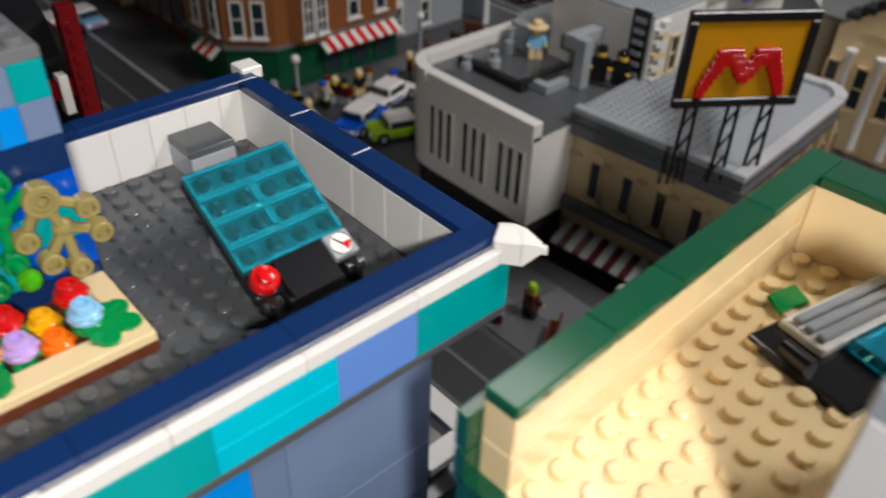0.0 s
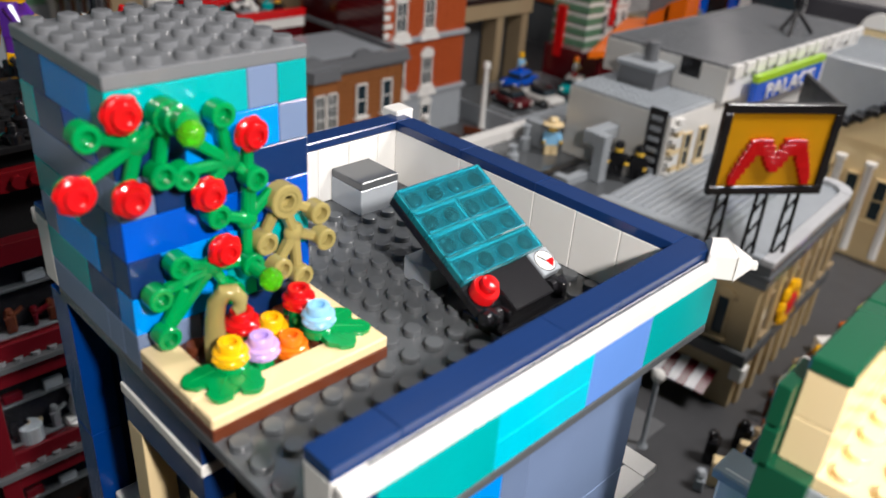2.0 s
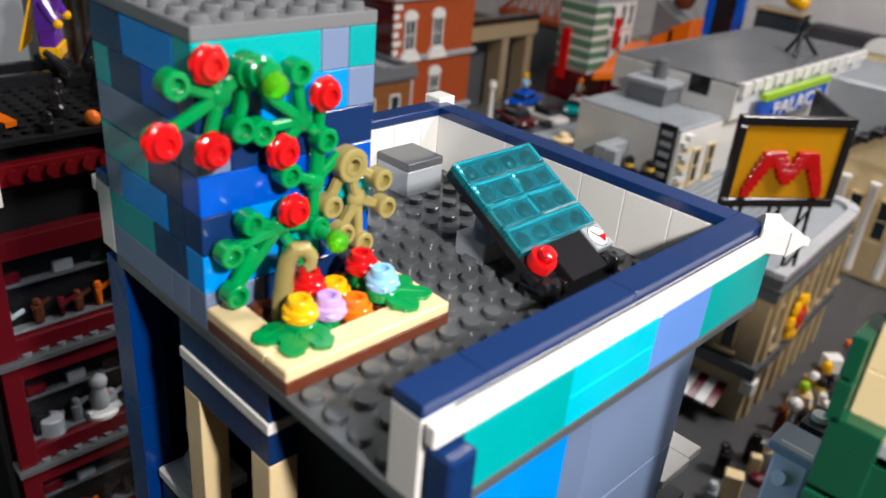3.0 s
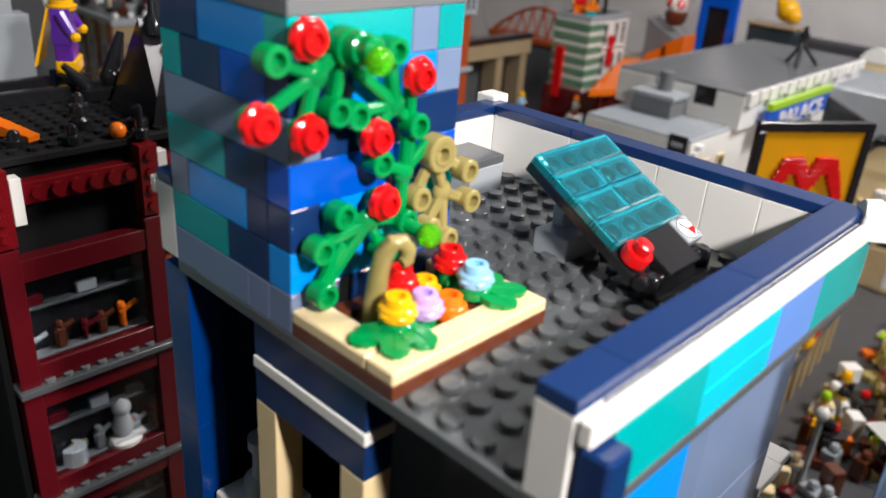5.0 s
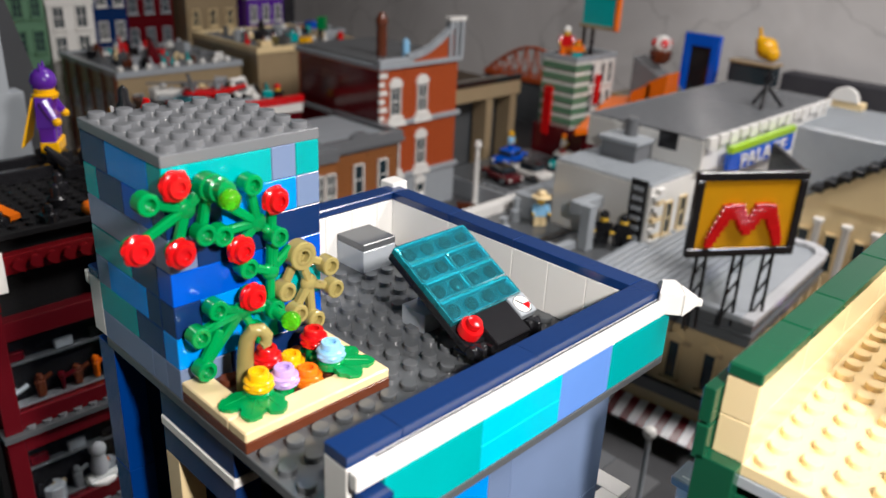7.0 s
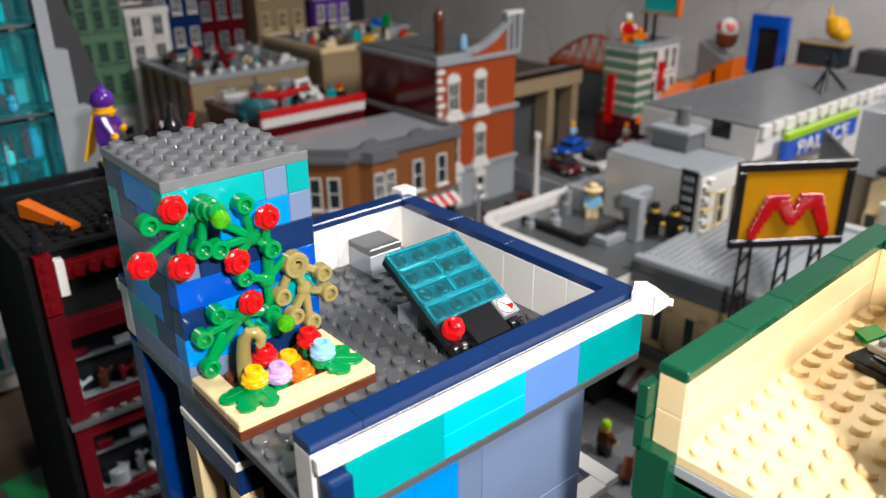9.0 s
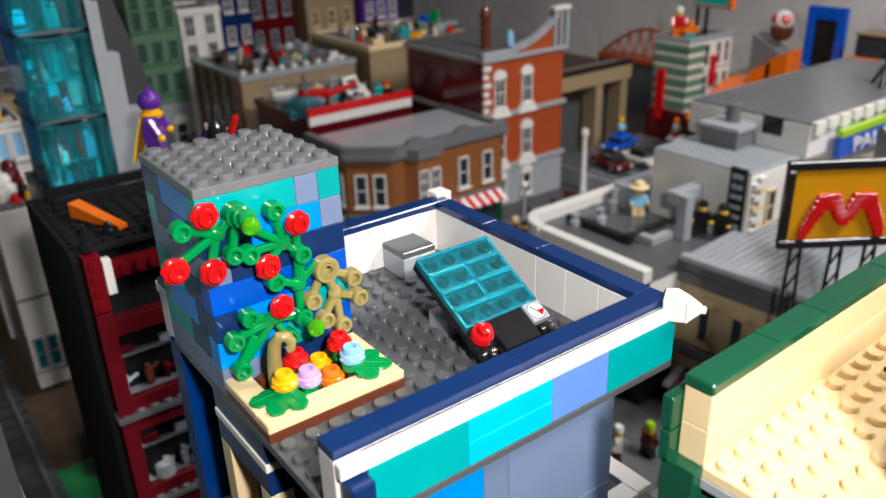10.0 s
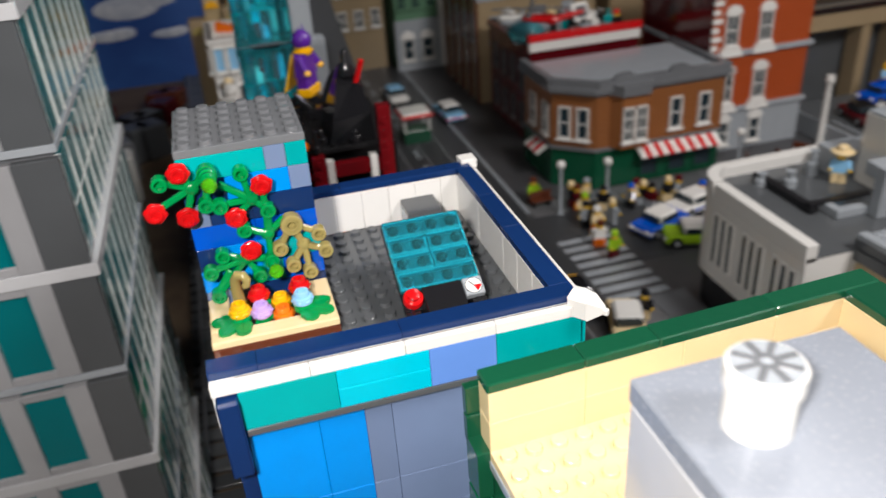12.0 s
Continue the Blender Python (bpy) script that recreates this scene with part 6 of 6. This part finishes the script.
for i, (x, z, w, h) in enumerate(((50, 22, 9, 3.2), (58, 24, 6, 2.6), (44, 15, 7, 1.6), (60, 14, 5, 1.3), (30, 26, 9, 3), (20, 18, 8, 2))):
    part("cloud", Geo().ball(x, 0, z, 1, 14, sq=(w, 0.3, h)).ball(x + w * 0.5, 0, z + h * 0.5, 1, 12, sq=(w * 0.5, 0.35, h * 0.7)), CLOUD, pst)
for i in range(14):
    x, y = -30 + (i * 37) % 32, 120 + (i * 23) % 80
    single("rubble_block", Geo().box(-3, -3, 0, 3, 3, 4 + (i * 5) % 7, 0.5), (DGREY, MGREY, BLACK, BROWN, WHITE, DGREY, DRED)[i % 7], "dark toy block among railway ground", "toy block", "blocks by the railway", at=(x if abs(x + 3.5) > 8 else x - 14, y, GROUND - 0.6), turn=25 * i)


# ---- vehicles ----
def car(x, y, z, turn, body, top, label, extra=None):
    c = thing("toy_car", label, "toy car", (x, y, z), "toy cars in the city", turn=turn)
    part("body", Geo().box(-5, -2.4, 0.7, 5, 2.4, 2.2, 0.3), body, c)
    part("cabin", Geo().box(-2.2, -2.0, 2.2, 2.4, 2.0, 3.8, 0.4), top, c)
    part("windscreen", Geo().box(-2.5, -1.8, 2.3, -2.15, 1.8, 3.5, 0.1), GLASS_DARK, c)
    for s in (-1, 1):
        part("side_window", Geo().box(-1.8, s * 2.02 - 0.05, 2.4, 2.0, s * 2.02 + 0.05, 3.4, 0), GLASS_DARK, c)
        for wx in (-3.2, 3.2):
            w = part("wheel", Geo().lathe([(0.9, -0.35), (1.0, -0.2), (1.0, 0.2), (0.9, 0.35)], 14, 0, pose(0, 0, 0, 90, 0, 0)), BLACK, c, at=(wx, s * 2.3, 1.0))
            part("rim", Geo().lathe([(0.5, -0.4), (0.5, 0.4)], 12, 0, pose(0, 0, 0, 90, 0, 0)), LGREY, w, at=(0, 0, 0))
        part("headlight", Geo().ball(-5, s * 1.7, 1.6, 0.4, 8), WHITE, c)
    if extra:
        part("stripe", Geo().box(-5.05, -2.45, 1.2, 1, 2.45, 1.7, 0.1), extra, c)
    return c


car(69, 80, GROUND + 0.1, 20, BLUE, WHITE, "blue and white toy patrol car on the street", WHITE)
car(78, 84, GROUND + 0.1, 15, WHITE, WHITE, "white toy patrol car with blue stripe", BLUE)
car(72, 74, GROUND + 0.1, -20, LIME, WHITE, "lime and white toy car on the street")
car(50, 55.5, GROUND + 0.1, 70, TAN, WHITE, "cream toy van with black stripe", BLACK)
car(46, 64, GROUND + 0.1, 88, YELLOW, BLACK, "yellow toy taxi on the street")
car(52, 148, GROUND + 0.1, 95, LBLUE, WHITE, "pale aqua toy car with pink lights", PINK)
car(43, 166, GROUND + 0.1, 92, WHITE, LBLUE, "white toy car on the far street")
deck2 = thing("parking_deck", "dark grey raised parking deck of the toy city", "parking deck")
part("deck", Geo().box(118, 92, GROUND, 152, 114, -41.5, 0.1), DGREY, deck2)
for k in range(6):
    part("bay_line", Geo().box(121 + 5.4 * k, 93, -41.5, 121.5 + 5.4 * k, 102, -41.42, 0), LGREY, deck2)
part("kerb", Geo().box(117.4, 91.4, GROUND, 152, 92, -40.8, 0.06), LGREY, deck2)
part("kerb", Geo().box(117.4, 92, GROUND, 118, 114, -40.8, 0.06), LGREY, deck2)
car(126, 100, -41.5, 80, DRED, BLACK, "dark red toy car on a parking deck")
car(133, 97, -41.5, 85, WHITE, BLACK, "white toy car on a parking deck")
car(138, 108, -41.5, 10, BLUE, BLUE, "blue open toy sports car on a parking deck")
car(146, 98, -41.5, 25, TEAL, WHITE, "teal toy car with white top on a parking deck")
figurine(138, 108, -38.2, LBLUE, BLUE, YELLOW, "small toy figure riding in a blue car", 20)
figurine(146, 98, -38, WHITE, RED, ORANGE, "small toy figure with orange hat on a car", 20)
single("white_post", Geo().lathe([(0.8, 0), (0.6, 1), (0.5, 13), (0.9, 13.2), (0.7, 14.4)], 12), WHITE, "tall white round post on the street", "post", at=(117, 100, GROUND))
st = thing("market_stall", "red and white toy market stall with green base", "market stall", (41, 138, GROUND))
part("counter", Geo().box(-3, -2.5, 0, 3, 2.5, 3, 0.15), DGREEN, st)
part("canopy", Geo().box(-3.6, -3.2, 6, 3.6, 3.2, 6.8, 0.2), RED, st)
part("roof_sheet", Geo().box(-3.2, -2.8, 6.8, 3.2, 2.8, 7.2, 0.15), WHITE, st)
for s in (-1, 1):
    for q in (-1, 1):
        part("pole", Geo().rod((s * 2.8, q * 2.4, 2.8), (s * 2.8, q * 2.4, 6.1), 0.25), WHITE, st)

# street markings, crossing bars, kerbs
for k in range(9):
    single("crossing_bar", Geo().box(51, 60 + 2.6 * k, GROUND, 61, 61.4 + 2.6 * k, GROUND + 0.14, 0), LGREY, "pale crossing bar on the street plate", "crossing bar", "crossing bars")
for k in range(24):
    single("lane_mark", Geo().box(38.6, 10 + 9 * k, GROUND + 0.08, 39.4, 15 + 9 * k, GROUND + 0.12, 0), LGREY, "pale lane mark on a toy street", "lane mark", "lane marks")
for x in (27.2, 50.2):
    single("kerb", Geo().box(x, 94, GROUND, x + 0.8, 236, GROUND + 0.4, 0.05), LGREY, "light grey kerb along the toy street", "kerb", kind="structure")

# figures and small things on the street
COL = [RED, BLUE, GREEN, YELLOW, WHITE, BLACK, TAN, LBLUE, ORANGE, DRED, PINK, LGREY]
WORDS = {RED: "red", BLUE: "blue", GREEN: "green", YELLOW: "yellow", WHITE: "white", BLACK: "black", TAN: "tan", LBLUE: "light blue", ORANGE: "orange", DRED: "dark red", PINK: "pink", LGREY: "grey", BROWN: "brown", OLIVE: "olive", DTAN: "dark tan", LIME: "lime", PURPLE: "purple"}
WARM = [BROWN, DRED, OLIVE, TAN, DTAN, YELLOW, BLACK, BROWN, ORANGE, BLACK, WHITE, LIME]
for i in range(62):
    x, y = ((rng.uniform(56, 94), rng.uniform(84, 97)) if i < 14 else (rng.uniform(74, 116), rng.uniform(-6, 13)) if i < 50 else (rng.uniform(52, 60), rng.uniform(30, 100)))
    pick = (BLACK, TAN, DRED, LGREY, BLACK, BLUE) if i < 14 else WARM
    t, l, h = rng.choice(pick), rng.choice(pick), rng.choice(pick)
    figurine(x, y, GROUND + 0.16, t, l, h, "small toy figure in %s top and %s trousers" % (WORDS[t], WORDS[l]), rng.uniform(0, 360))
for i in range(60):
    x, y = rng.uniform(74, 120), rng.uniform(-8, 14)
    c = WARM[(i * 5) % 12]
    pl = thing("flower_pot", "small toy flower with %s head in a pot" % WORDS[c], "toy flower", (x, y, GROUND), "street flowers")
    part("pot", Geo().lathe([(0.7, 0), (1.0, 1.3)], 12), BROWN, pl)
    part("stem", Geo().rod((0, 0, 1.2), (0.2, 0.1, 3), 0.2), GREEN, pl)
    part("head", Geo().ball(0.2, 0.1, 3.4, 0.9, 9, sq=(1, 1, 0.7)), c, pl)
for i in range(20):
    x, y = rng.uniform(74, 118), rng.uniform(-6, 13)
    tb = thing("cafe_table", "small dark toy cafe table on the pavement", "table", (x, y, GROUND), "cafe tables")
    part("tabletop", Geo().lathe([(1.6, 2.4), (1.6, 2.8)], 16), (BROWN, DRED, BLACK)[i % 3], tb)
    part("leg", Geo().lathe([(0.8, 0), (0.3, 0.3), (0.3, 2.4)], 12), BLACK, tb)
    part("dish", Geo().ball(0.3, 0, 3.1, 0.6, 8), (TAN, ORANGE, RED)[i % 3], tb)
for i, (x, y) in enumerate(((56, 92), (64, 90), (92, 92), (58, 20), (66, 10))):
    lp = thing("street_lamp", "light grey toy street lamp with round top", "street lamp", (x, y, GROUND), "street lamps")
    part("pole", Geo().lathe([(0.7, 0), (0.3, 0.6), (0.3, 9)], 10), LGREY, lp)
    part("globe", Geo().ball(0, 0, 9.6, 0.8, 10), WHITE, lp)

# things in the gap beside the porch
tap = thing("white_pump", "light grey pump top on black and white box", "pump", (1.7, 13.2, -13.0))
part("column", Geo().box(-1.2, -1.2, 0, 1.2, 1.2, 3.2, 0.1), BLACK, tap)
part("plate", Geo().box(-1.25, -1.25, 3.2, 1.25, 1.25, 3.7, 0.08), WHITE, tap)
part("knob", Geo().lathe([(0.7, 0), (0.7, 0.7), (0.4, 0.9), (0.36, 2.0), (0.52, 2.1), (0.52, 2.5)], 16, 0, Matrix.Translation((0, 0, 3.7))), LGREY, tap)

# further rows of houses at the back
for i, (x0, x1, y, zt, mm) in enumerate(((78, 92, 212, -6, NAVY), (93, 108, 216, -9, DRED), (109, 126, 210, -4, DTAN), (127, 140, 206, -12, PURPLE), (126, 142, 178, -19, BLACK), (64, 76, 220, -3, BRICKO), (34, 48, 196, -8, DTAN), (20, 33, 205, -12, MGREY))):
    hb = block("back_house", "toy town house in the back row with pale windows", x0, y, x1, y + 16, zt, mm, DGREY, rim=0.8, rim_mat=LGREY)
    zz = zt - 7
    while zz > GROUND + 4:
        for k in range(3):
            window_parts(hb, "-y", y, x0 + (x1 - x0) * (k + 0.5) / 3, zz, 2.6, 5, (WHITE, LGREY, TAN)[i % 3], bars=(2, 2))
        zz -= 9
    for k in range(3):
        single("roof_crate", Geo().box(-1.2, -1.2, 0, 1.2, 1.2, 1.6 + k, 0.15), COL[(3 * i + k) % 12], "small box on a back row toy roof", "roof crate", "boxes on the roof", at=(x0 + 3 + 4 * k, y + 4, zt + 0.4), turn=17 * k)

# stalls and planting along the cinema street
for i, (x, y, mm, m2) in enumerate(((82, -2, ORANGE, LIME), (92, -6, YELLOW, WHITE), (104, 2, RED, TAN), (112, 10, LAV, LBLUE), (98, 9, DRED, TAN), (86, 6, BROWN, TAN), (76, 4, WHITE, DRED))):
    ms = thing("street_stall", "small bright toy street stall with goods", "market stall", (x, y, GROUND), "street stalls", turn=24 * i)
    part("counter", Geo().box(-2.4, -1.6, 0, 2.4, 1.6, 2.6, 0.15), m2, ms)
    part("canopy", Geo().add([(-3, -2.4, 5.4), (3, -2.4, 5.4), (3, 2.4, 5.4), (-3, 2.4, 5.4), (0, 0, 7.2)], [(3, 2, 1, 0), (0, 1, 4), (1, 2, 4), (2, 3, 4), (3, 0, 4)]), mm, ms)
    for q in (-1, 1):
        part("pole", Geo().rod((q * 2.2, 0, 2.4), (q * 2.2, 0, 5.6), 0.2), MGREY, ms)
    for k in range(4):
        part("goods", Geo().ball(-1.8 + 1.2 * k, -0.4, 3.0, 0.55, 8), WARM[(i + 3 * k) % 12], ms)
arch = thing("market_arch", "orange and yellow toy market arch with lime trim", "market arch", (84, -2, GROUND), turn=70)
for k in range(9):
    a = math.pi * k / 8
    part("arch_block", Geo().box(-0.9, -1.0, -0.9, 0.9, 1.0, 0.9, 0.15, m=Matrix.Translation((4.5 * math.cos(a), 0, 4.5 + 4.5 * math.sin(a))) @ pose(0, 0, 0, 0, -math.degrees(a), 0)), (ORANGE, YELLOW, ORANGE, LIME)[k % 4], arch)
for q in (-4.5, 4.5):
    part("arch_post", Geo().box(q - 0.9, -1, 0, q + 0.9, 1, 4.4, 0.1), ORANGE, arch)
for i in range(210):
    x, y = (rng.uniform(72, 120), rng.uniform(-12, 14)) if i < 110 else (rng.uniform(51, 74), rng.uniform(-26, 14))
    w, h = rng.uniform(0.5, 1.4), rng.uniform(0.5, 3.2)
    gg = Geo().box(-w, -w, 0, w, w * 0.6, h, 0.12)
    if i % 2:
        gg.ball(0.1, 0, h + 0.4, 0.65, 8)
    mm = WARM[i % 12] if i < 110 else (BROWN, BLACK, DRED, DTAN, BLACK, BROWN, TAN, LGREY)[i % 8]
    single("market_crate", gg, mm, "small %s crate of toy wares on the street" % WORDS[mm], "toy goods", "goods in the market street", at=(x, y, GROUND + 0.1), turn=rng.uniform(0, 180))
for k in range(6):
    single("cinema_path", Geo().box(72 + 8 * k, -12, GROUND, 79.6 + 8 * k, 14.6, GROUND + 0.1, 0.02), (STREET, DGREY)[k % 2], "dark studded street plate beside the cinema", "street plate", kind="structure")

# loose-laid pavement slabs
# slabs outside the shaded gap keep the pavement's lighter tone
SLAB = plastic("slab_plastic", (0.12, 0.124, 0.13), rough=0.35, vary=0.2)
slab = Geo().box(0.04, 0.04, 0, 5.96, 5.96, 0.16, 0.03).mesh("slab", SLAB)
slab2 = Geo().box(0.04, 0.04, 0, 5.96, 5.96, 0.16, 0.03).mesh("slab", MGREY)
for i in range(19):
    for j in range(13):
        x, y = 51 + 6 * i, 20 + 6 * j
        if (x < 61 and 56 < y < 84) or 71 < y < 88 or x > 112:
            continue
        if x < 62 or 88 < y < 99:
            part("slab", slab if (i * 7 + j * 3) % 5 else slab2, None, pave, at=(x, y, GROUND))
for k in range(4):
    single("street_rail", Geo().box(31 + 4.6 * k, -28, GROUND + 0.08, 31.5 + 4.6 * k, 236, GROUND + 0.16, 0), MGREY, "grey tile strip let into the street", "street strip", "street strips")
for i, (x, y) in enumerate(((54, 96), (61, 94), (97, 95), (104, 94), (110, 96), (54, 40), (57, 46), (55, 26))):
    bn = thing("street_bench", "small brown toy bench on the pavement", "bench", (x, y, GROUND + 0.16), "street benches", turn=30 * i)
    part("seat", Geo().box(-2, -0.6, 1.0, 2, 0.6, 1.4, 0.05), BROWN, bn)
    part("backrest", Geo().box(-2, 0.5, 1.4, 2, 0.8, 2.8, 0.05), BROWN, bn)
    for q in (-1.5, 1.5):
        part("leg", Geo().box(q - 0.2, -0.5, 0, q + 0.2, 0.6, 1.0, 0.04), BLACK, bn)
